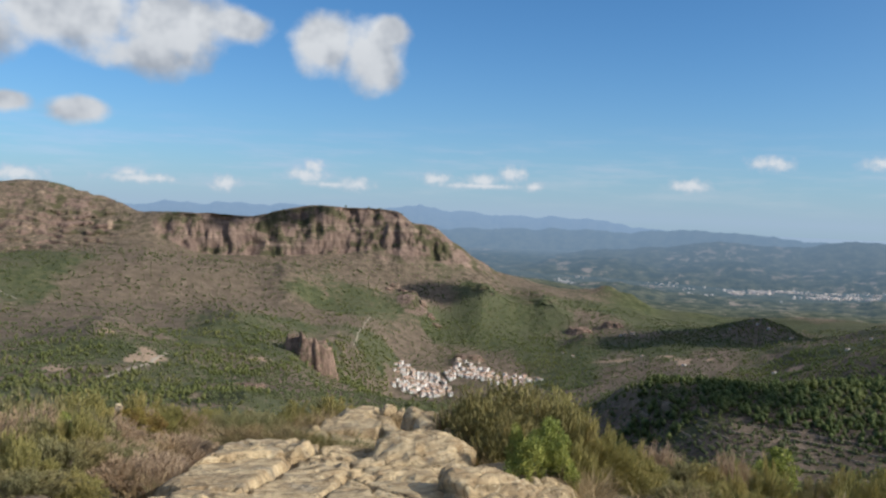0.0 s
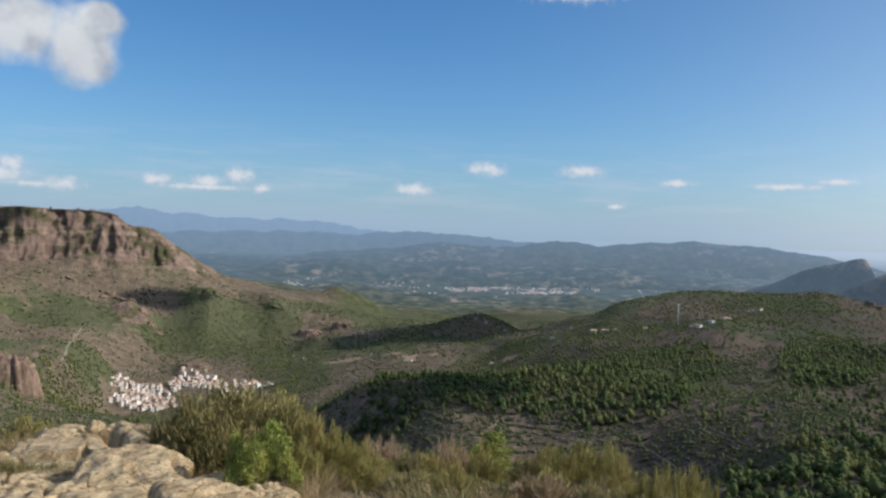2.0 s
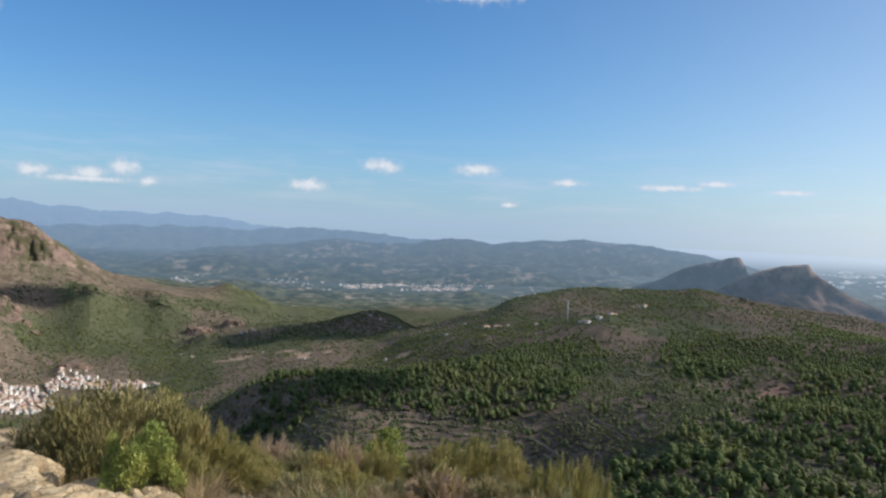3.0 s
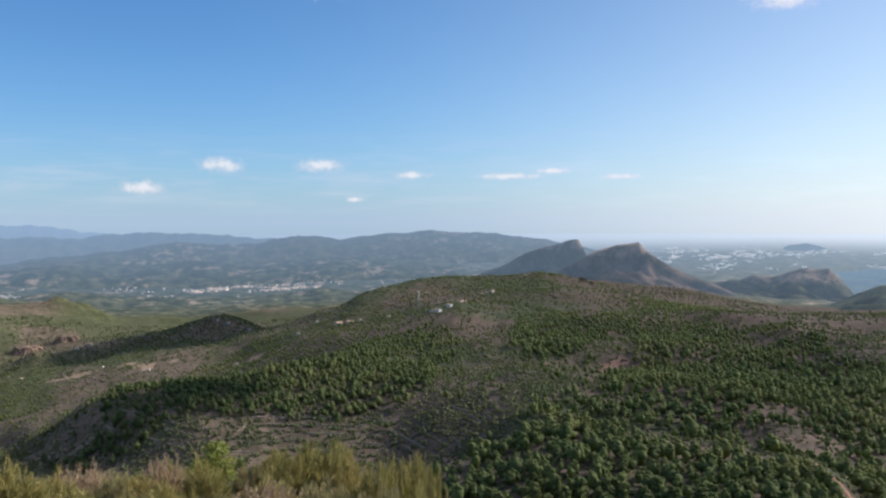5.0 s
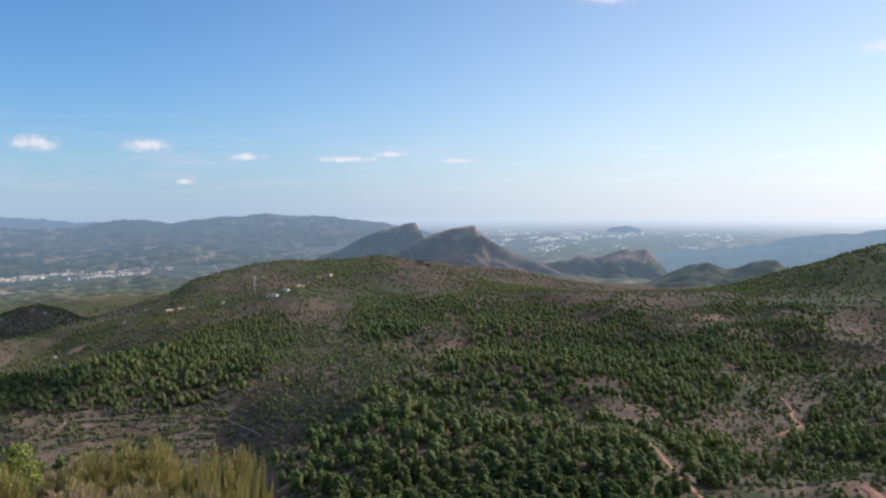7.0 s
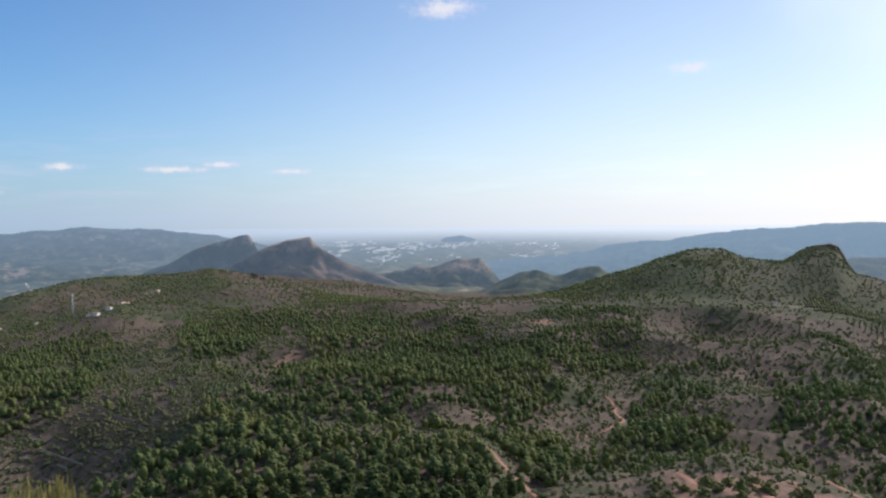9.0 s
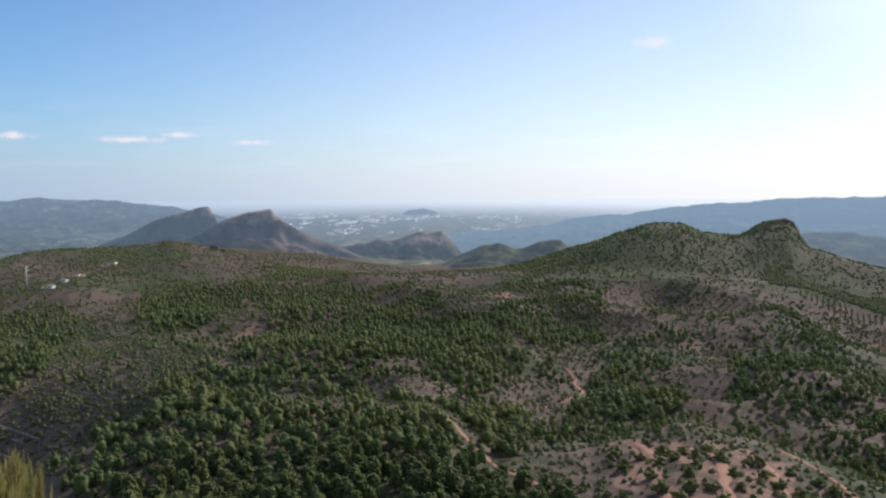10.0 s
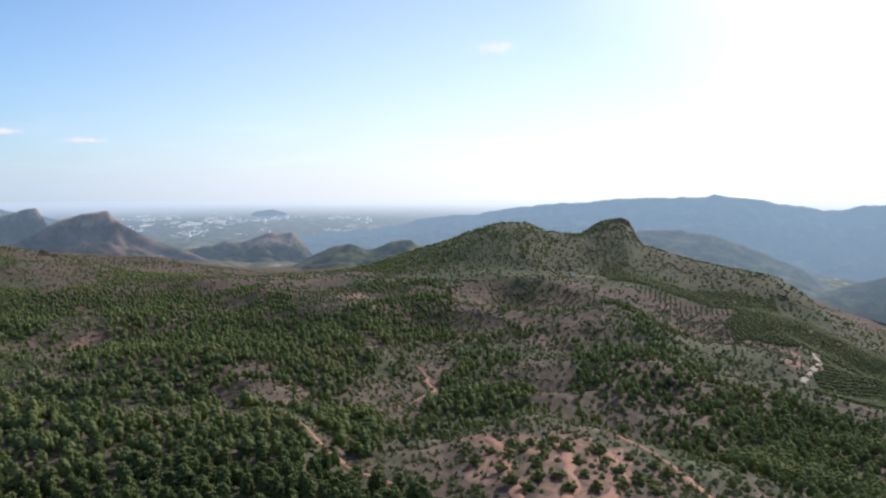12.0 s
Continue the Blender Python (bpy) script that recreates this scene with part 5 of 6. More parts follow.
# ---- houses ----
plaster = [material("white_plaster", lambda t, p: mix(t, noise_tex(t, p, 0.4, 5.0), (0.62, 0.60, 0.56), (0.80, 0.78, 0.74)), 0.9),
           material("cream_plaster", lambda t, p: mix(t, noise_tex(t, p, 0.4, 5.0), (0.52, 0.44, 0.34), (0.66, 0.58, 0.47)), 0.9),
           material("stone_wall", lambda t, p: mix(t, noise_tex(t, p, 0.6, 6.0, 0.7), (0.26, 0.20, 0.15), (0.46, 0.37, 0.28)), 0.95)]
roof_tile = material("clay_tiles", lambda t, p: mix(t, noise_tex(t, p, 0.5, 6.0, 0.7), (0.36, 0.23, 0.165), (0.55, 0.39, 0.29)), 0.9)
dark_glass = material("dark_window", lambda t, p: mix(t, noise_tex(t, p, 0.5), (0.03, 0.035, 0.04), (0.06, 0.06, 0.06)), 0.7, None, 0.2)
door_wood = material("brown_door", lambda t, p: mix(t, noise_tex(t, p, 2.0), (0.09, 0.05, 0.03), (0.16, 0.10, 0.06)), 0.6)


def box(bm, x0, x1, y0, y1, z0, z1):
    bmesh.ops.create_cube(bm, size=1, matrix=Matrix.Translation(((x0 + x1) / 2, (y0 + y1) / 2, (z0 + z1) / 2)) @ Matrix.Diagonal((x1 - x0, y1 - y0, z1 - z0, 1)))


def house(wall_mat, w, d, h, pitch, label, group):
    """A plain village house: walls to the gable, tiled roof with eaves, door and windows front and back."""
    root = tagged(new("house", None), label, "house", group)
    bm = bmesh.new()
    top = h + pitch
    pts = [(-w / 2, -d / 2), (w / 2, -d / 2), (w / 2, d / 2), (-w / 2, d / 2)]
    lo = [bm.verts.new((x, y, -3)) for x, y in pts]
    hi = [bm.verts.new((x, y, h)) for x, y in pts]
    g0, g1 = bm.verts.new((-w / 2, 0, top)), bm.verts.new((w / 2, 0, top))
    bm.faces.new((lo[0], lo[1], hi[1], hi[0]))
    bm.faces.new((lo[2], lo[3], hi[3], hi[2]))
    bm.faces.new((lo[1], lo[2], hi[2], g1, hi[1]))
    bm.faces.new((lo[3], lo[0], hi[0], g0, hi[3]))
    part("wall", bm, wall_mat, root, smooth=False)
    bm = bmesh.new()
    e, th = 0.45, 0.25
    for s in (-1, 1):
        drop = pitch * e / (d / 2)
        a = [(-w / 2 - e, s * (d / 2 + e), h - drop + 0.03), (w / 2 + e, s * (d / 2 + e), h - drop + 0.03), (w / 2 + e, 0, top + 0.03), (-w / 2 - e, 0, top + 0.03)]
        lowv, upv = [bm.verts.new(p) for p in a], [bm.verts.new((p[0], p[1], p[2] + th)) for p in a]
        bm.faces.new(upv)
        bm.faces.new(lowv[::-1])
        for k in range(4):
            bm.faces.new((lowv[k], lowv[(k + 1) % 4], upv[(k + 1) % 4], upv[k]))
    bmesh.ops.recalc_face_normals(bm, faces=bm.faces[:])
    part("roof", bm, roof_tile, root, smooth=False)
    for s in (-1, 1):
        for kx in (-0.3, 0.3):
            for z in ([1.2, 4.0] if h > 5 else [1.2]):
                bm = bmesh.new()
                box(bm, kx * w - 0.5, kx * w + 0.5, s * d / 2 - 0.05, s * d / 2 + 0.05, z, z + 1.3)
                part("window", bm, dark_glass, root, smooth=False)
    bm = bmesh.new()
    box(bm, -0.5, 0.5, -d / 2 - 0.06, -d / 2 + 0.06, 0, 2.1)
    part("door", bm, door_wood, root, smooth=False)
    return root


VILLAGE = "houses of the village"
HOUSES = [house(plaster[0], 8.5, 7.5, 6.0, 1.5, "white village house with clay tile roof", VILLAGE), house(plaster[0], 11, 8, 6.6, 1.6, "long white village house with tiled roof", VILLAGE),
          house(plaster[1], 8, 7, 5.6, 1.4, "cream village house with clay tile roof", VILLAGE), house(plaster[0], 7, 6.5, 7.0, 1.2, "tall white village house with tiled roof", VILLAGE),
          house(plaster[2], 9, 7, 5.0, 1.5, "stone village house with clay tile roof", VILLAGE)]
COTTAGES = [house(plaster[0], 12, 8, 4.0, 1.6, "white farmhouse among pines on the ridge", "farmhouses on the slopes"), house(plaster[1], 14, 9, 4.5, 1.8, "cream farmhouse with clay tile roof among pines", "farmhouses on the slopes"),
            house(plaster[0], 7, 6, 3.2, 1.0, "small white hut on the slope", "farmhouses on the slopes")]
house_rng = random.Random(11)
taken = []


def set_house(proto, x, y, turn, z_up=0.0):
    return copy_thing(proto, pose(x, y, float(ground_z(np.array(x), np.array(y))) + z_up, 0, 0, turn))


for az_c, r_c, half_az, half_r, count in ((2.5, 1560, 0.5, 22, 14), (1.8, 1530, 0.8, 30, 30), (0.9, 1500, 1.0, 34, 46), (0.3, 1470, 0.8, 26, 32), (2.0, 1480, 0.7, 20, 16),
                                           (-1.5, 1580, 0.8, 26, 26), (-2.6, 1570, 0.7, 20, 24), (-3.6, 1555, 0.8, 16, 18), (-4.9, 1535, 0.8, 16, 20), (-6.0, 1525, 0.8, 22, 30), (-0.6, 1540, 0.7, 20, 10)):
    tries = 0
    while count and tries < 400:
        tries += 1
        az, r = house_rng.gauss(az_c, half_az * 0.6), house_rng.gauss(r_c, half_r * 0.75)
        x, y = plan(az, r)
        if all((x - a) ** 2 + (y - b) ** 2 > 26 for a, b in taken):
            taken.append((x, y))
            home = set_house(house_rng.choice([HOUSES[0], HOUSES[0], HOUSES[1], HOUSES[2], HOUSES[3], HOUSES[3], HOUSES[4]]), x, y,
                             house_rng.choice((20, 20, 110, 45, 140)) + house_rng.uniform(-12, 12), house_rng.uniform(-0.5, 1.8))
            grow = house_rng.uniform(0.55, 0.95)
            home.scale = (grow * house_rng.uniform(0.8, 1.3), grow, grow * house_rng.uniform(0.8, 1.25))
            count -= 1
for k, az, r in ((1, -29.7, 1400), (1, -30.5, 1385), (2, -31.2, 1390), (0, -36.7, 1240), (2, -36.2, 1250), (0, -37.5, 1265), (0, -38.3, 1376), (2, -38.6, 1380), (1, -40.1, 1467), (0, -40.5, 1475), (2, -39.7, 1460),
                 (2, -26.9, 1421), (2, -22.7, 1392), (1, -13.0, 1897), (1, -13.5, 1903), (0, -12.7, 1890), (0, -22.2, 1812), (2, -21.5, 1840), (0, -23.6, 1715), (2, -19.8, 1850), (2, -92.9, 1280), (2, -97.6, 1160),
                 (2, -88.9, 1370), (2, -82.1, 1252), (2, -17.0, 1500), (2, -9.5, 1700), (2, -8.8, 1740), (2, -14.2, 1640), (2, -28.2, 1500), (2, -33.2, 1330)):
    x, y = plan(az, r)
    set_house(COTTAGES[k], x, y, house_rng.uniform(0, 180)).scale = [house_rng.uniform(0.65, 0.85)] * 3
for p in HOUSES + COTTAGES:
    for o in (*p.children_recursive, p):
        bpy.data.objects.remove(o)

# ---- mast on the ridge ----
mast_paint = material("pale_mast_steel", lambda t, p: mix(t, noise_tex(t, p, 0.4), (0.55, 0.55, 0.53), (0.70, 0.70, 0.68)), 0.5, None, 0.5)


def lattice_mast(az, r, height, half):
    root = tagged(new("radio_mast", None), "tall pale steel lattice mast on the ridge", "mast")
    legs = [(-half, -half), (half, -half), (half, half), (-half, half)]
    for x, y in legs:
        bm = bmesh.new()
        bmesh.ops.create_cone(bm, segments=6, radius1=0.32, radius2=0.26, depth=height + 2, cap_ends=True, matrix=Matrix.Translation((x, y, height / 2 - 1)))
        part("leg", bm, mast_paint, root)
    for k in range(int(height / 3)):
        for n in range(4):
            a, b = Vector((*legs[n], k * 3)), Vector((*legs[(n + 1) % 4], k * 3 + 3))
            bm = bmesh.new()
            bmesh.ops.create_cone(bm, segments=4, radius1=0.12, radius2=0.12, depth=(b - a).length, cap_ends=True,
                                  matrix=Matrix.Translation((a + b) / 2) @ (b - a).to_track_quat("Z", "Y").to_matrix().to_4x4())
            part("brace", bm, mast_paint, root)
    for n, z in enumerate((height * 0.8, height * 0.9, height * 0.7)):
        bm = bmesh.new()
        box(bm, half, half + 0.5, -0.5 + n * 0.2, 0.5 + n * 0.2, z, z + 2.4)
        part("antenna_panel", bm, mast_paint, root, smooth=False)
    x, y = plan(az, r)
    root.matrix_world = pose(x, y, float(ground_z(np.array(x), np.array(y))), 0, 0, 20)
    return root


lattice_mast(-35.33, 1324, 31, 0.5)

# ---- far settlements ----


# far walls with haze painted in: a share of air-coloured emission
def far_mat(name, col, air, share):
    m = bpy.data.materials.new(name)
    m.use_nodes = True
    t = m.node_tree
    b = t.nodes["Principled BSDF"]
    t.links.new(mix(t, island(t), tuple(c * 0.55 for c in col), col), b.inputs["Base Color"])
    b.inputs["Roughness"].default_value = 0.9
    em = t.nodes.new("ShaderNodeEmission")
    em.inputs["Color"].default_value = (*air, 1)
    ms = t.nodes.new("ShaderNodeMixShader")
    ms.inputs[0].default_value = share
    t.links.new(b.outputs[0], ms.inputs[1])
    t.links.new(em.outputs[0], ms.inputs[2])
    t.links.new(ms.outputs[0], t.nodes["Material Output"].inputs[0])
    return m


CUBE_V = np.array([(x, y, z) for z in (0, 1) for x, y in ((-.5, -.5), (.5, -.5), (.5, .5), (-.5, .5))] + [(-.5, 0, 1.4), (.5, 0, 1.4)], float)
CUBE_F = np.array([(0, 1, 5), (0, 5, 4), (1, 2, 6), (1, 6, 5), (2, 3, 7), (2, 7, 6), (3, 0, 4), (3, 4, 7), (4, 5, 9), (4, 9, 8), (6, 7, 8), (6, 8, 9), (5, 6, 9), (7, 4, 8)])


def settlement(name, spots, sizes, mat, label):
    """Far houses, each with a pitched roof, too small to tell apart."""
    n = len(spots)
    a = rng.uniform(0, 3.14, n)
    v = CUBE_V[None] * sizes[:, None, :]
    x = v[:, :, 0] * np.cos(a)[:, None] - v[:, :, 1] * np.sin(a)[:, None] + spots[:, :1]
    y = v[:, :, 0] * np.sin(a)[:, None] + v[:, :, 1] * np.cos(a)[:, None] + spots[:, 1:2]
    z = v[:, :, 2] + ground_z(spots[:, 0], spots[:, 1])[:, None] - 1.0
    f = CUBE_F[None] + (np.arange(n) * len(CUBE_V))[:, None, None]
    return tagged(new(name, fast_mesh(name, np.stack([x, y, z], -1).reshape(-1, 3), f.reshape(-1, 3), [mat], False)), label, "far houses", kind="stuff")


def spots_in(n, az0, az1, r0, r1, clump):
    az, r = rng.uniform(az1, az0, n * 6), rng.uniform(r0, r1, n * 6)
    x, y = -np.sin(np.radians(az)) * r, np.cos(np.radians(az)) * r
    k = np.argsort(-fbm(x, y, clump, 3, 77) + rng.uniform(0, 0.35, n * 6))[:n]
    return np.stack([x[k], y[k]], -1)


def sizes_of(n, lo, hi, tall):
    return np.stack([rng.uniform(lo, hi, n), rng.uniform(lo, hi, n) * 0.6, rng.uniform(0.7, 1.2, n) * tall], -1)


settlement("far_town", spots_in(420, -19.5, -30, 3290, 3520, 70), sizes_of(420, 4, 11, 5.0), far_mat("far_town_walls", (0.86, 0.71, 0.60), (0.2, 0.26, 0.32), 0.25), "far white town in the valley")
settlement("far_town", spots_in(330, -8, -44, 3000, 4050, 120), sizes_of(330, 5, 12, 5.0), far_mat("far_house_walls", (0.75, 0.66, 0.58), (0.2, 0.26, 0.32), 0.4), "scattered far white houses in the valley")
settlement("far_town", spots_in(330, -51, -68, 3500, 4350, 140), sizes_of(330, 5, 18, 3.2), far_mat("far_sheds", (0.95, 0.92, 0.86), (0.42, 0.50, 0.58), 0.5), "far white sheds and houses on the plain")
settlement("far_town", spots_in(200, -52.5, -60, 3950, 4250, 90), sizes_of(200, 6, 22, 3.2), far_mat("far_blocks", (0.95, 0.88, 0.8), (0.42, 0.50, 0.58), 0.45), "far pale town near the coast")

# ---- clouds overhead, above the view, whose shade lies on the hills ----
cloud_mat = material("cloud_white", lambda t, p: mix(t, noise_tex(t, p, 0.004, 4.0), (0.75, 0.76, 0.78), (0.9, 0.9, 0.9)), 1.0, None, 0.0)


def cloud(az, r, wide, deep, seed):
    """A small heap cloud 1500 m over the land, up the sun's ray from the ground that it shades."""
    x, y = plan(az, r)
    z = float(ground_z(np.array(x), np.array(y)))
    base = Vector((x, y, z)) + sun_way * (1500 / sun_way.z)
    c = np.random.default_rng(900 + seed)
    n = 34
    a, q = c.uniform(0, 6.28, n), np.sqrt(c.uniform(0, 1, n))
    ca, sa = math.cos(radians(az)), math.sin(radians(az))
    u, v = np.cos(a) * q * wide * 0.85, np.sin(a) * q * deep * 0.85
    pts = np.stack([base.x + u * ca - v * sa, base.y + u * sa + v * ca, base.z + (1 - q) * 20 * c.uniform(0, 1, n)], -1)
    vv, ff = clump_cloud(pts, c.uniform(0.22, 0.36, n) * min(wide, deep) * 1.5, 0.35, 0.2)
    return tagged(new("cloud", fast_mesh("cloud", vv, ff, [cloud_mat])), "small white heap cloud above the hills", "cloud", "clouds overhead")


cloud(14.6, 2208, 60, 34, 1)
cloud(10.4, 2206, 95, 34, 2)
cloud(0.3, 2075, 110, 60, 3)
cloud(-17.3, 1835, 150, 115, 4)
cloud(-22.0, 1850, 150, 180, 5)
cloud(-18.0, 770, 90, 46, 6)

# ---- the rock outcrop at the viewpoint ----


def rock_colour(t, pos):
    wide, fine, grit = noise_tex(t, pos, 1.3, 6.0, 0.6), noise_tex(t, pos, 6.0, 7.0, 0.7), noise_tex(t, pos, 30.0, 5.0, 0.7)
    c = mix(t, step(t, fine, 0.3, 0.7), (0.31, 0.212, 0.115), (0.65, 0.50, 0.30))
    c = mix(t, math_node(t, "MULTIPLY", step(t, wide, 0.5, 0.68), 0.6), c, (0.34, 0.235, 0.13))
    c = mix(t, math_node(t, "MULTIPLY", step(t, noise_tex(t, pos, 2.6, 7.0, 0.7), 0.54, 0.66), 0.7), c, (0.27, 0.24, 0.19))
    s = t.nodes.new("ShaderNodeCombineXYZ")
    t.links.new(vmath(t, "DOT_PRODUCT", pos, (1.6, 1.0, 0.6)), s.inputs[0])
    t.links.new(vmath(t, "DOT_PRODUCT", pos, (-9.0, 14.0, 0.0)), s.inputs[1])
    c = mix(t, math_node(t, "MULTIPLY", step(t, noise_tex(t, s.outputs[0], 1.0, 5.0, 0.65), 0.52, 0.62), 0.75), c, (0.15, 0.11, 0.065))
    c = mix(t, math_node(t, "MULTIPLY", step(t, noise_tex(t, s.outputs[0], 1.7, 6.0, 0.7), 0.54, 0.62), 0.6), c, (0.62, 0.52, 0.35))
    return mix(t, math_node(t, "MULTIPLY", step(t, grit, 0.56, 0.72), 0.55), c, (0.09, 0.075, 0.055))


rock_mat = material("limestone", rock_colour, 0.95, (7.0, 1.0, 0.09), 0.15)


def rock(name, az, r, z_top, sx, sy, sz, turn, tilt, lean, seed, label, sub=34):
    """A weathered block, split by joints: a rounded box, worn in layers."""
    bm = bmesh.new()
    bmesh.ops.create_cube(bm, size=2)
    bmesh.ops.subdivide_edges(bm, edges=bm.edges[:], cuts=sub, use_grid_fill=True)
    off = Vector((seed * 7.3, seed * 3.1, seed * 1.7))
    for v in bm.verts:
        p = v.co.copy()
        n8 = (abs(p.x) ** 7 + abs(p.y) ** 7 + abs(p.z) ** 7) ** (1 / 7)
        p = p / n8
        q = Vector((p.x * sx, p.y * sy, p.z * sz))
        out = p.normalized()
        w = noise.fractal(q * 1.1 + off, 1.0, 2.0, 4) * 0.11
        crack = abs(noise.noise(q * 1.5 + off * 2.0 + Vector((0, 0, q.z))))
        crack2 = abs(noise.noise(Vector((q.x * 2.4, q.y * 4.2, q.z * 6.0)) + off))
        w -= max(0.0, 0.10 - crack) * 1.5 + max(0.0, 0.06 - crack2) * 0.9
        w += noise.fractal(q * 6.0 + off, 0.9, 2.1, 4) * 0.035
        v.co = q + out * w * min(1.0, sz * 2.2)
    ob = new(name, None)
    me = bpy.data.meshes.new(name)
    bm.to_mesh(me)
    bm.free()
    me.materials.append(rock_mat)
    me.polygons.foreach_set("use_smooth", np.ones(len(me.polygons), bool))
    bpy.data.objects.remove(ob)
    ob = new(name, me)
    x, y = plan(az, r)
    ob.matrix_world = pose(x, y, z_top - sz, tilt, lean, turn)
    return tagged(ob, label, "rock", "boulders of the outcrop")



def outcrop():
    """Bedrock: a sheet of slabs, split by joints, each a little tilted, that dips under the soil at its rim."""
    xs, ys = np.arange(-2.9, 1.35, 0.022), np.arange(4.4, 11.9, 0.026)
    x, y = np.meshgrid(xs, ys)
    warp = fbm(x, y, 1.1, 3, 201) * 0.5
    u = (x * 0.86 + y * 0.5 + warp) / 0.92          # across the joints
    v = (-x * 0.5 + y * 0.86 + fbm(x, y, 1.3, 3, 205) * 0.6) / 1.6
    near, second = np.full(x.shape, 9.0), np.full(x.shape, 9.0)
    pick, cell = np.zeros(x.shape), np.zeros(x.shape)
    px, py = np.zeros(x.shape), np.zeros(x.shape)
    iu, iv = np.floor(u), np.floor(v)
    for du in (-1, 0, 1):
        for dv in (-1, 0, 1):
            cu, cv = iu + du, iv + dv
            qu, qv = cu + 0.1 + 0.8 * hashed(cu, cv, 1), cv + 0.1 + 0.8 * hashed(cu, cv, 2)
            d = np.hypot(u - qu, v - qv)
            closer = d < near
            second = np.where(closer, near, np.minimum(second, d))
            pick = np.where(closer, hashed(cu, cv, 3), pick)
            cell = np.where(closer, cu * 100 + cv, cell)
            px, py = np.where(closer, u - qu, px), np.where(closer, v - qv, py)
            near = np.where(closer, d, near)
    edge = second - near
    z = EYE - 1.22 - 0.134 * y - 0.02 * x
    z = z + (pick - 0.5) * 0.08 + px * (pick - 0.4) * 0.20 + py * (0.5 - pick) * 0.12
    z = z - np.clip(0.04 - edge, 0, 1) * 4.5 * (0.6 + 0.8 * value_noise(x * 1.3, y * 1.3, 9))
    lam = z * 0 + (x * 0.55 - y * 0.2 + fbm(x, y, 0.8, 3, 211) * 0.5) * 9     # thin beds that crop out as small steps
    step_ = lam - np.floor(lam)
    z = z + (np.clip(step_ * 7, 0, 1) - step_) * 0.05 * np.clip(fbm(x, y, 0.7, 2, 251) * 2.2 + 0.15, 0, 1)
    z = z + fbm(x, y, 0.6, 6, 221, 0.55) * 0.045 - np.clip(np.abs(fbm(x, y, 0.9, 3, 231)) * -1 + 0.022, 0, 1) * 2.2
    # the crest's cleft, and the rim
    cleft = np.exp(-((x - (-0.02 + (y - 8) * -0.16)) / 0.13) ** 2) * np.clip((y - 5.6) * 3, 0, 1)
    z = z - cleft * 0.42
    cx, cy = x + 0.75 - (y - 8) * 0.02, y - 8.0
    left_rim = -2.0 + np.clip(y - 5.4, 0, 3) * 0.24 + 0.12 * np.clip(8.5 - y, -3, 0) * -1
    right_rim = np.where(y < 6.9, 1.05, 0.32 - (y - 7.1) * 0.16)
    inside = np.minimum(np.minimum(x - left_rim, right_rim - x), np.minimum(11.35 - y, y - 4.85)) + fbm(x, y, 0.9, 3, 241) * 0.32
    z = z - np.clip(0.12 - inside, 0, 2) ** 1.4 * 1.4
    n, m = x.shape
    i, j = np.meshgrid(np.arange(n - 1), np.arange(m - 1), indexing="ij")
    f = np.stack([i * m + j, i * m + j + 1, (i + 1) * m + j + 1, (i + 1) * m + j], -1).reshape(-1, 4)
    keep = (inside > -0.42)[:-1, :-1].ravel()
    vv = np.stack([x, y, z], -1).reshape(-1, 3)
    owner = cell[:-1, :-1].ravel()[keep]
    f = f[keep]
    root = tagged(new("rock_outcrop", None), "cream limestone outcrop split into worn slabs", "rock")
    for c in np.unique(owner):
        mine = f[owner == c]
        if len(mine) < 160:
            continue
        used, back = np.unique(mine, return_inverse=True)
        slab = new("slab", fast_mesh("slab", vv[used], back.reshape(mine.shape), [rock_mat]))
        slab.parent = root
    return root


outcrop()
rock("boulder", -0.4, 8.4, EYE - 2.15, 0.44, 0.5, 0.5, 18, 6, 10, 3, "weathered grey and cream limestone block")
rock("boulder", 1.0, 6.95, EYE - 2.03, 0.42, 0.44, 0.42, -12, 8, 6, 4, "rounded pale limestone boulder")
rock("boulder", -4.4, 5.5, EYE - 1.84, 0.35, 0.34, 0.32, 14, 4, 6, 17, "smooth cream limestone boulder beside the bushes")
rock("boulder", -7.7, 6.1, EYE - 2.0, 0.12, 0.16, 0.2, 0, 5, 8, 11, "brown shaded limestone rock under a bush", 24)
rock("boulder", 3.0, 10.4, EYE - 2.52, 0.16, 0.16, 0.22, 0, 5, 6, 12, "small pale stone on the crest of the outcrop", 20)
rock("boulder", 21.5, 10.5, EYE - 2.47, 0.065, 0.08, 0.16, 0, 5, 6, 13, "small pale stone among the bushes", 16)

# ---- bushes and grass near the viewpoint ----


def plant_mat(name, dark, light, tip, thin=0.3):
    def build(t, pos):
        c = mix(t, island(t), dark, light)
        return mix(t, step(t, noise_tex(t, pos, 2.2, 3.0), 0.45, 0.7), c, tip)
    m = material(name, build, 0.65, None, 0.3)
    t, b = m.node_tree, m.node_tree.nodes["Principled BSDF"]
    tr = t.nodes.new("ShaderNodeBsdfTranslucent")
    t.links.new(b.inputs["Base Color"].links[0].from_socket, tr.inputs["Color"])
    ms = t.nodes.new("ShaderNodeMixShader")
    ms.inputs[0].default_value = thin
    t.links.new(b.outputs[0], ms.inputs[1])
    t.links.new(tr.outputs[0], ms.inputs[2])
    t.links.new(ms.outputs[0], t.nodes["Material Output"].inputs[0])
    return m


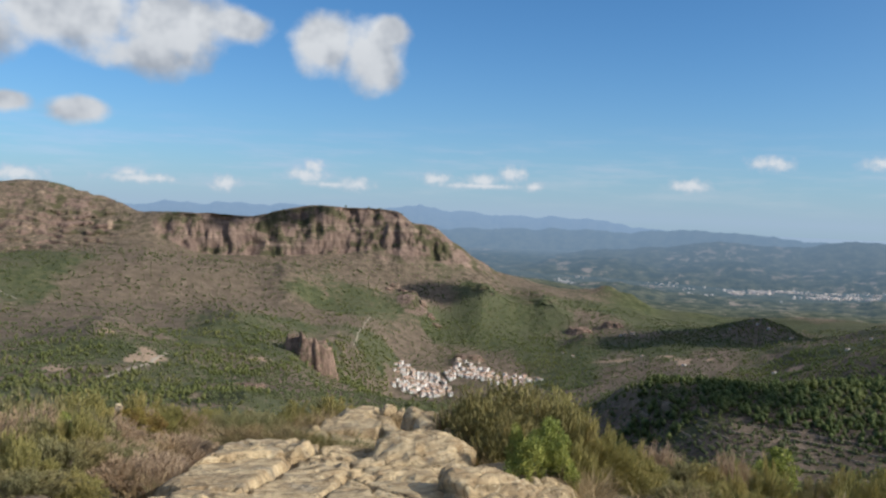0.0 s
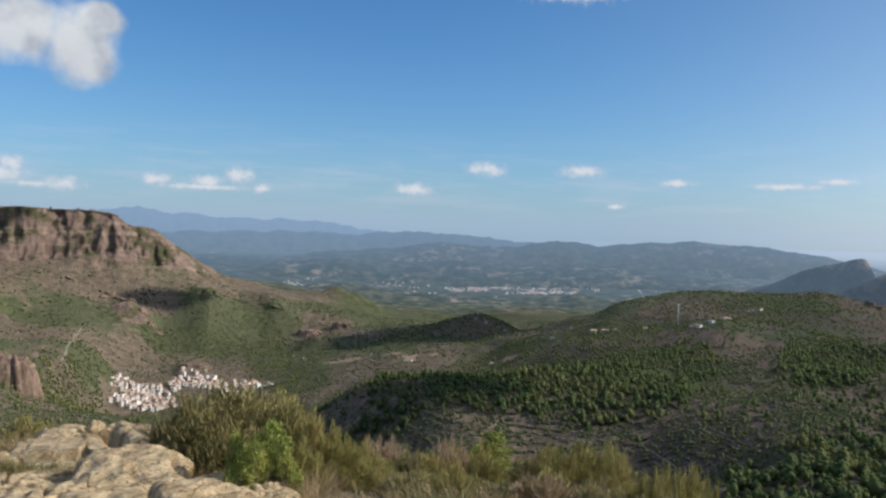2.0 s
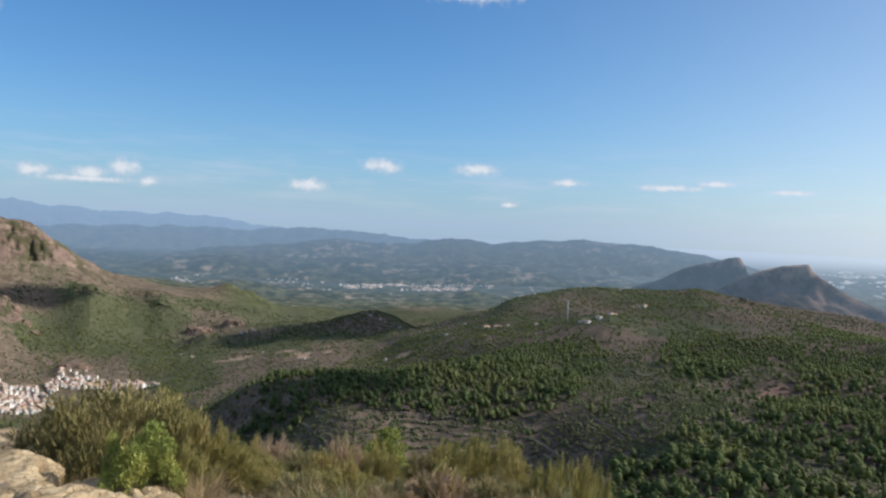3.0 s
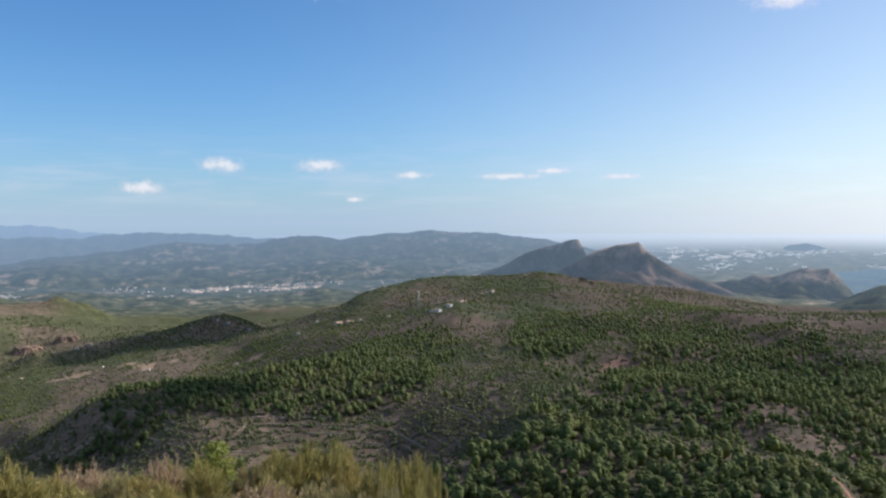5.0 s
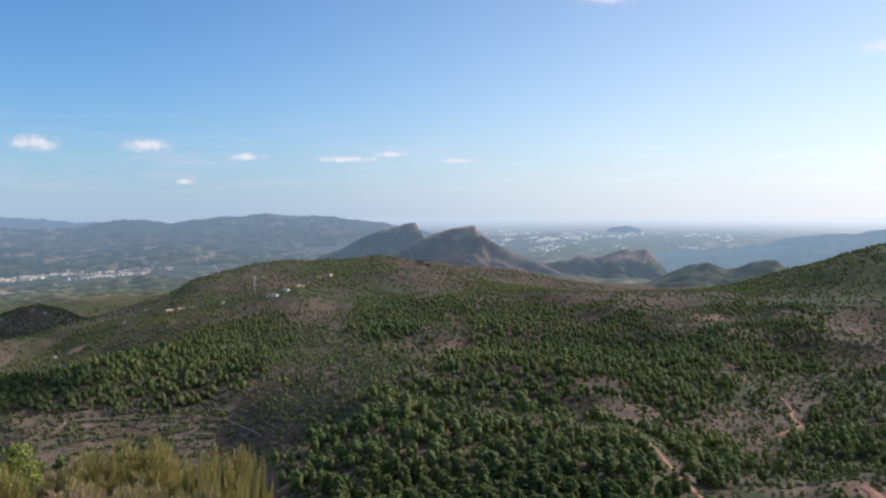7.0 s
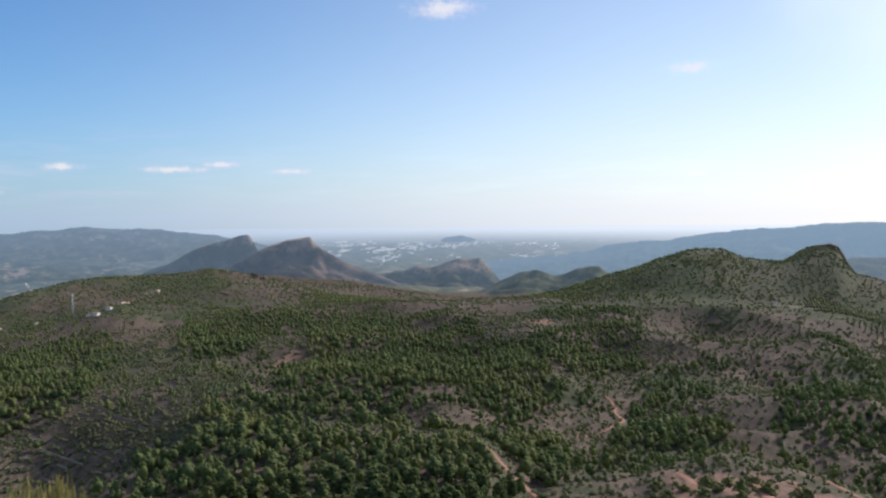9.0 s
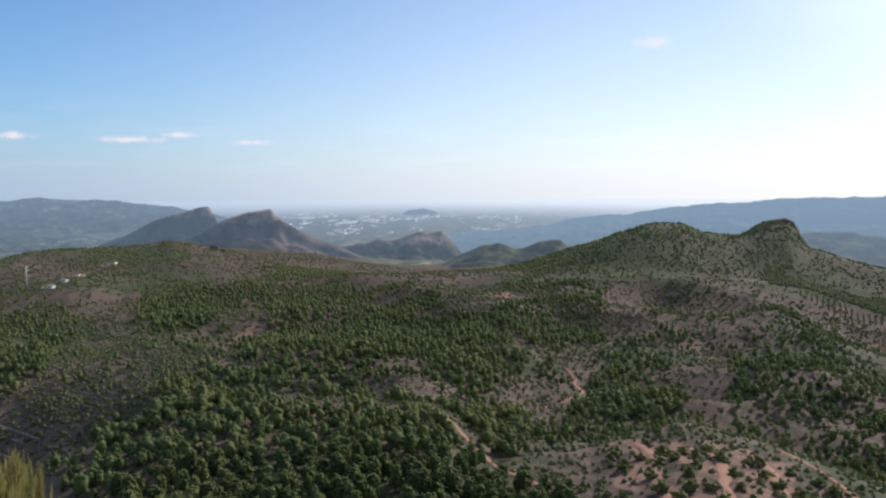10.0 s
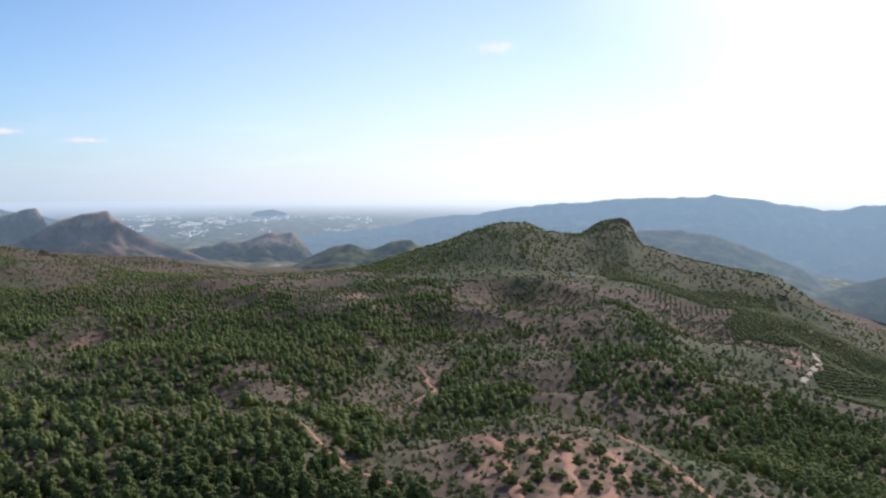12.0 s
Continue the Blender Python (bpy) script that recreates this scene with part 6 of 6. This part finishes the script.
MATS = {
    "bright": plant_mat("mastic_leaves", (0.115, 0.145, 0.034), (0.42, 0.44, 0.105), (0.38, 0.375, 0.095)),
    "olive": plant_mat("heath_leaves", (0.205, 0.186, 0.062), (0.390, 0.338, 0.115), (0.385, 0.310, 0.110)),
    "dark": plant_mat("kermes_leaves", (0.140, 0.122, 0.044), (0.290, 0.248, 0.088), (0.290, 0.226, 0.084)),
    "yellow": plant_mat("yellowing_heath", (0.17, 0.155, 0.05), (0.34, 0.30, 0.095), (0.33, 0.27, 0.095)),
    "grey": plant_mat("rosemary_leaves", (0.150, 0.137, 0.058), (0.335, 0.300, 0.145), (0.315, 0.255, 0.110)),
    "dry": plant_mat("dry_twigs", (0.27, 0.190, 0.125), (0.52, 0.385, 0.255), (0.42, 0.295, 0.175)),
    "rust": plant_mat("rusty_leaves", (0.17, 0.10, 0.04), (0.36, 0.25, 0.07), (0.33, 0.28, 0.06)),
    "straw": plant_mat("dry_grass", (0.21, 0.148, 0.078), (0.45, 0.335, 0.18), (0.35, 0.25, 0.12)),
    "green_grass": plant_mat("green_grass", (0.10, 0.115, 0.035), (0.21, 0.20, 0.07), (0.24, 0.20, 0.08)),
}
twig_mat = material("twigs", lambda t, p: mix(t, noise_tex(t, p, 9.0), (0.08, 0.06, 0.045), (0.22, 0.17, 0.13)), 0.95)


def blades(starts, ends, widths, bend):
    """Thin curved blades from start to end, four triangles each, as arrays."""
    n = len(starts)
    d = ends - starts
    side = np.cross(d, rng.normal(size=(n, 3)))
    side /= np.linalg.norm(side, axis=1)[:, None] + 1e-9
    mid = starts + d * 0.55 + bend
    w = side * widths[:, None]
    v = np.stack([starts - w, starts + w, mid - w * 0.8, mid + w * 0.8, ends], 1)
    k = (np.arange(n) * 5)[:, None, None]
    f = np.array([[0, 1, 3], [0, 3, 2], [2, 3, 4]])[None] + k
    return v.reshape(-1, 3), f.reshape(-1, 3)


def leaves(centres, out, size):
    """Small pointed leaves, two triangles each, turned at random about the way they grow."""
    n = len(centres)
    long = out + rng.normal(size=(n, 3)) * 0.7
    long /= np.linalg.norm(long, axis=1)[:, None]
    side = np.cross(long, rng.normal(size=(n, 3)))
    side /= np.linalg.norm(side, axis=1)[:, None]
    s = size[:, None]
    v = np.stack([centres, centres + long * s * 0.5 + side * s * 0.28, centres + long * s, centres + long * s * 0.5 - side * s * 0.28], 1)
    k = (np.arange(n) * 4)[:, None, None]
    f = np.array([[0, 1, 2], [0, 2, 3]])[None] + k
    return v.reshape(-1, 3), f.reshape(-1, 3)


def shrub(name, kind, mat, width, height, label, seed, dense=1.0):
    """A bush at the origin: woody stems that fan out, and foliage in leafy clusters, a fine-leaved mass or upright sprays."""
    global rng
    keep, rng = rng, np.random.default_rng(100 + seed)
    root = new(name, None)
    tagged(root, label, "bush")
    tufts = int({"leafy": 46, "fine": 150, "upright": 150}[kind] * dense)
    ang, rad = rng.uniform(0, 6.28, tufts), np.sqrt(rng.uniform(0, 1, tufts))
    lobe = 0.85 + 0.2 * np.sin(ang * 2 + seed) + 0.13 * np.sin(ang * 5 + seed * 2)
    top = np.sqrt(np.clip(1 - rad ** 2.4, 0.05, 1)) * rng.uniform(0.6, 1.06, tufts)
    if kind == "upright":
        top = np.clip(1 - 0.55 * rad ** 2, 0, 1) * rng.uniform(0.5, 1.08, tufts)
    tip = np.stack([np.cos(ang) * rad * lobe * width / 2, np.sin(ang) * rad * lobe * width / 2, top * height], -1)
    foot = tip * np.array([0.22, 0.22, 0.0]) + rng.normal(size=(tufts, 3)) * np.array([0.03, 0.03, 0]) - np.array([0, 0, 0.06])
    v, f = blades(foot, tip, np.full(tufts, 0.006), rng.normal(size=(tufts, 3)) * 0.03)
    stems = new("woody_base", fast_mesh("woody_base", v, f, [twig_mat], False))
    stems.parent = root
    if kind == "leafy":
        per = 120
        way = rng.normal(size=(tufts, per, 3))
        way /= np.linalg.norm(way, axis=2)[:, :, None]
        c = tip[:, None, :] + way * np.array([0.085, 0.085, 0.08]) * rng.uniform(0.5, 1.1, (tufts, per, 1)) - np.array([0, 0, 0.05])
        c[:, :, 2] = np.maximum(c[:, :, 2], 0.02)
        o = (way + np.array([0, 0, 0.5])).reshape(-1, 3)
        c = c.reshape(-1, 3)
        v, f = leaves(c, o, rng.uniform(0.028, 0.052, len(c)))
    elif kind == "fine":
        per = 76
        t = rng.uniform(0.3, 1.02, (tufts, per, 1)) ** 0.6
        c = foot[:, None, :] * (1 - t) + tip[:, None, :] * t + rng.normal(size=(tufts, per, 3)) * np.array([0.045, 0.045, 0.04])
        c[:, :, 2] = np.maximum(c[:, :, 2], 0.02)
        up = ((tip - foot)[:, None, :] * 0.05 + np.array([0, 0, 0.015]) + rng.normal(size=(tufts, per, 3)) * 0.016).reshape(-1, 3)
        c = c.reshape(-1, 3)
        v, f = blades(c, c + up, rng.uniform(0.004, 0.008, len(c)), rng.normal(size=(len(c), 3)) * 0.004)
    else:
        per = 60
        t = rng.uniform(0.22, 1.0, (tufts, per, 1)) ** 0.75
        c = foot[:, None, :] * (1 - t) + tip[:, None, :] * t + rng.normal(size=(tufts, per, 3)) * 0.02
        up = (tip - foot)[:, None, :] * 0.09 + np.array([0, 0, 0.02]) + rng.normal(size=(tufts, per, 3)) * 0.014
        c, up = c.reshape(-1, 3), up.reshape(-1, 3)
        v, f = blades(c, c + up, rng.uniform(0.003, 0.006, len(c)), rng.normal(size=(len(c), 3)) * 0.005)
    fol = new("foliage", fast_mesh("foliage", v, f, [MATS[mat]], False))
    fol.parent = root
    rng = keep
    return root


def tuft(name, mat, width, height, label, seed, n=130):
    global rng
    keep, rng = rng, np.random.default_rng(300 + seed)
    ang, lean = rng.uniform(0, 6.28, n), rng.uniform(0.05, 0.7, n)
    foot = rng.normal(size=(n, 3)) * np.array([width * 0.16, width * 0.16, 0]) - np.array([0, 0, 0.04])
    h = height * rng.uniform(0.5, 1.05, n)
    tip = foot + np.stack([np.cos(ang) * lean * h, np.sin(ang) * lean * h, h * (1.1 - lean * 0.5)], -1)
    v, f = blades(foot, tip, rng.uniform(0.003, 0.006, n), np.stack([0 * h, 0 * h, h * 0.12], -1))
    ob = new(name, fast_mesh(name, v, f, [MATS[mat]], False))
    rng = keep
    return tagged(ob, label, "grass")


def put(proto, az, r, scale, turn, sink=0.03):
    x, y = plan(az, r)
    m = pose(x, y, float(ground_z(np.array(x), np.array(y))) - sink, 0, 0, turn)
    ob = copy_thing(proto, m)
    ob.scale = (scale[0], scale[0], scale[1])
    return ob


PROTO = {
    "dark": shrub("bush", "fine", "dark", 1.0, 1.0, "dark olive evergreen bush on the rocky brow", 1, 1.0),
    "dark2": shrub("bush", "fine", "olive", 1.0, 1.0, "yellow-olive evergreen bush in dry grass", 2, 0.9),
    "bright": shrub("bush", "leafy", "bright", 1.0, 1.0, "fresh bright green leafy bush beside rocks", 3, 1.0),
    "olive": shrub("bush", "upright", "olive", 1.0, 1.0, "olive-green heath bush with upright sprays", 4, 1.15),
    "olive2": shrub("bush", "upright", "olive", 1.0, 1.0, "yellow-olive heath bush in dry grass", 5, 1.0),
    "grey": shrub("bush", "upright", "grey", 1.0, 1.0, "grey-green rosemary bush with upright twigs", 6, 1.0),
    "dry": shrub("bush", "upright", "dry", 1.0, 1.0, "dead grey-brown twiggy bush in dry grass", 7, 0.9),
    "yellow": shrub("bush", "upright", "yellow", 1.0, 1.0, "yellow-green broom bush with upright sprays on the brow", 12, 1.3),
    "rust": shrub("bush", "leafy", "rust", 1.0, 1.0, "rusty yellow withering bush in dry grass", 8, 0.9),
    "straw": tuft("grass_tuft", "straw", 0.6, 1.0, "tuft of dry straw-coloured grass", 9, 150),
    "straw2": tuft("grass_tuft", "straw", 0.8, 1.0, "tuft of dry straw-coloured grass", 10, 170),
    "gg": tuft("grass_tuft", "green_grass", 0.8, 1.0, "tuft of yellowing green grass", 11, 170),
}
# each plant: kind, degrees left of ahead, metres away, width, height
BUSHES_WEST = [
    ("dry", -1.2, 8.4, 0.51, 0.78), ("grey", 27.5, 9, 1.02, 0.68), ("grey", 24.9, 8.4, 0.84, 0.59), ("grey", 26.5, 7.4, 0.84, 0.45),
    ("grey", 23, 7.8, 0.63, 0.47), ("olive", 28.1, 6.6, 0.53, 0.35), ("grey", 25.2, 6.6, 0.66, 0.32), ("grey", 22.5, 6.8, 0.55, 0.22),
    ("grey", 27.1, 5.8, 0.58, 0.19), ("olive2", 24.1, 5.8, 0.47, 0.21), ("rust", 20.6, 10.4, 0.49, 0.43), ("rust", 19.4, 9.8, 0.39, 0.37),
    ("dry", 17, 10.8, 0.43, 0.38), ("dark2", 15.7, 12.5, 0.5, 0.42), ("grey", 14.6, 11.6, 0.62, 0.35), ("grey", 12.3, 11.6, 0.7, 0.35),
    ("olive2", 10, 13, 0.78, 0.5), ("olive", 7.3, 13, 0.7, 0.47), ("olive", 19.9, 13, 0.96, 0.69), ("dark2", 23.6, 13, 0.96, 0.73),
    ("dry", 26.2, 7.9, 0.5, 0.52), ("dry", 28.6, 7.2, 0.5, 0.5), ("olive", 24.2, 7.2, 0.5, 0.42), ("olive", 26.9, 6.2, 0.4, 0.3), ("bright", 24.6, 7.6, 0.22, 0.45), ("yellow", 18.6, 10.2, 0.4, 0.36), ("dry", 22.0, 9.2, 0.6, 0.42),
    ("dry", 18.2, 9, 0.66, 0.27), ("dry", 20.7, 7.8, 0.57, 0.11), ("dry", 15.3, 9.6, 0.58, 0.16),
]
BUSHES_BY_THE_ROCK = [
    ("dark", -2.9, 8.2, 0.82, 0.93), ("dark", -3.9, 7.8, 0.78, 0.8), ("dark", -5.3, 8.4, 1.29, 1.02), ("dark", -5.7, 7.3, 0.73, 0.71),
    ("bright", -5.9, 6.7, 0.22, 0.73), ("dark", -6.9, 7.9, 0.85, 0.84), ("bright", -7, 6.3, 0.34, 0.64), ("bright", -7.9, 6.6, 0.4, 0.76),
    ("dark2", -8.3, 8.5, 0.85, 0.85), ("bright", -8.9, 6.4, 0.26, 0.63), ("dark", -9, 7.8, 0.57, 0.72), ("olive2", -10.2, 7, 0.37, 0.49),
    ("olive2", -10.3, 7, 0.28, 0.21), ("olive", -11.3, 7.8, 0.63, 0.63), ("olive", -12.6, 7.8, 0.42, 0.55), ("dark2", -14.1, 7.8, 0.47, 0.3),
    ("olive2", -14.4, 8.8, 0.35, 0.56), ("dry", -15.6, 9.6, 0.71, 0.64), ("grey", -17.1, 7.6, 0.51, 0.29), ("grey", -17.5, 9.2, 0.49, 0.56),
    ("dark2", -18.6, 9.6, 0.58, 0.51),
]
BUSHES_EAST = [
    ("olive2", -19.9, 8, 0.59, 0.31), ("olive", -20.1, 10.5, 0.63, 0.6), ("dry", -20.3, 9.8, 0.52, 0.75), ("dark2", -21.5, 10, 0.6, 0.54),
    ("bright", -22.4, 10.6, 0.43, 0.61), ("olive2", -22.6, 9.4, 0.57, 0.68), ("bright", -23.3, 10.8, 0.54, 0.8), ("grey", -23.5, 8.2, 0.6, 0.33),
    ("grey", -25.5, 10.3, 0.55, 0.56), ("olive", -27, 8.2, 0.6, 0.38), ("olive2", -27.2, 8.2, 0.6, 0.5), ("olive", -27.3, 10.4, 0.63, 0.63),
    ("yellow", -28.4, 9.6, 0.58, 0.7), ("yellow", -30.1, 10, 1, 0.83), ("grey", -31, 8, 0.64, 0.51), ("olive", -32, 9.4, 0.57, 0.82),
    ("yellow", -34.1, 8.8, 0.53, 0.83), ("grey", -34.7, 7.6, 0.66, 0.6), ("yellow", -36.1, 9.2, 0.86, 1.04), ("olive", -37.6, 7.4, 0.45, 0.94),
    ("yellow", -38, 8.6, 0.35, 1.41),
]
plant_rng = random.Random(5)
for kind, az, r, w, h in BUSHES_WEST + BUSHES_BY_THE_ROCK + BUSHES_EAST:
    put(PROTO[kind], az, r, (w * (1.5 if kind == "bright" else 1.25), h), plant_rng.uniform(0, 360))
for k in range(70):      # more low heath along the brow
    az = plant_rng.uniform(-36, 32)
    r = plant_rng.uniform(10.5, 15) if az > 2 else plant_rng.uniform(8.0, 12.0)
    kind = plant_rng.choice(["olive", "olive2", "grey", "dark2", "dry", "yellow"])
    if 1 < az < 12:
        continue
    put(PROTO[kind], az, r, (plant_rng.uniform(0.6, 1.0), plant_rng.uniform(0.25, 0.45)), plant_rng.uniform(0, 360))
for k in range(190):
    az = plant_rng.uniform(-36, 33)
    r = plant_rng.uniform(5.0, 12.5)
    kind = plant_rng.choice(["straw", "straw2", "straw2", "gg"])
    on_rock = -9 < az < 21 and r < 10.5
    if (on_rock or az < -12 or az > 21) and plant_rng.random() < 0.6:
        continue
    h = plant_rng.uniform(0.18, 0.34)
    put(PROTO[kind], az, r, (plant_rng.uniform(0.5, 1.0), h), plant_rng.uniform(0, 360))
for az, r, h in ((-2.6, 6.9, 0.5), (-3.3, 6.8, 0.55), (-3.8, 7.0, 0.5), (-3.0, 7.2, 0.5), (-10.2, 6.4, 0.3), (-11.2, 6.6, 0.3), (-1.9, 8.0, 0.5), (-2.8, 7.6, 0.55), (-3.4, 8.2, 0.45), (4.9, 8.3, 0.3), (10.4, 9.0, 0.35), (-9.9, 6.6, 0.28), (-11.6, 7.2, 0.25), (-10.9, 6.2, 0.28), (9.6, 6.9, 0.3)):
    put(PROTO["straw"], az, r, (0.6, h), plant_rng.uniform(0, 360))
for k in range(70):     # thick dry grass on the west side of the outcrop and below the bushes
    az = plant_rng.uniform(11, 24) if k < 55 else plant_rng.uniform(-34, -9)
    r = plant_rng.uniform(5.2, 9.5) if k < 55 else plant_rng.uniform(5.5, 9)
    x, y = plan(az, r)
    if x > -2.1 + 0.2 * (y - 5.4) and k < 55:
        continue
    kind = plant_rng.choice(["straw2", "dry", "dry", "grey"]) if k < 55 else "straw2"
    put(PROTO[kind], az, r, (plant_rng.uniform(0.5, 0.9), plant_rng.uniform(0.16, 0.3)), plant_rng.uniform(0, 360))
for k in range(44):      # grass in the hollow between the lower and the upper slabs
    x = -2.0 + k * 0.032 + plant_rng.uniform(-0.06, 0.06)
    tuft_ob = copy_thing(PROTO[plant_rng.choice(["straw", "straw2", "gg"])], pose(x, 7.35 - 0.25 * x - 0.2 * k / 44 + plant_rng.uniform(-0.2, 0.2), EYE - 1.30 - 0.134 * 7.5 - 0.02 * x, 0, 0, plant_rng.uniform(0, 360)))
    tuft_ob.scale = (0.5, 0.5, plant_rng.uniform(0.10, 0.20))
for x, y, h in ((-0.02, 8.0, 0.26), (0.08, 7.4, 0.3), (-0.05, 8.6, 0.22), (0.2, 6.9, 0.3), (-0.9, 8.2, 0.16), (-1.25, 7.5, 0.16), (-0.6, 7.2, 0.14), (-1.0, 6.6, 0.16), (-0.3, 6.4, 0.16), (0.45, 6.2, 0.2),
                (-1.5, 6.9, 0.15), (-0.75, 9.1, 0.18), (-0.5, 9.8, 0.2), (-1.1, 9.0, 0.18), (0.25, 6.3, 0.2), (-0.15, 6.9, 0.16)):
    tuft_ob = copy_thing(PROTO["straw"], pose(x, y, EYE - 1.30 - 0.134 * y - 0.02 * x, 0, 0, plant_rng.uniform(0, 360)))
    tuft_ob.scale = (0.55, 0.55, h)
for p in PROTO.values():
    for o in (*p.children_recursive, p):
        bpy.data.objects.remove(o)
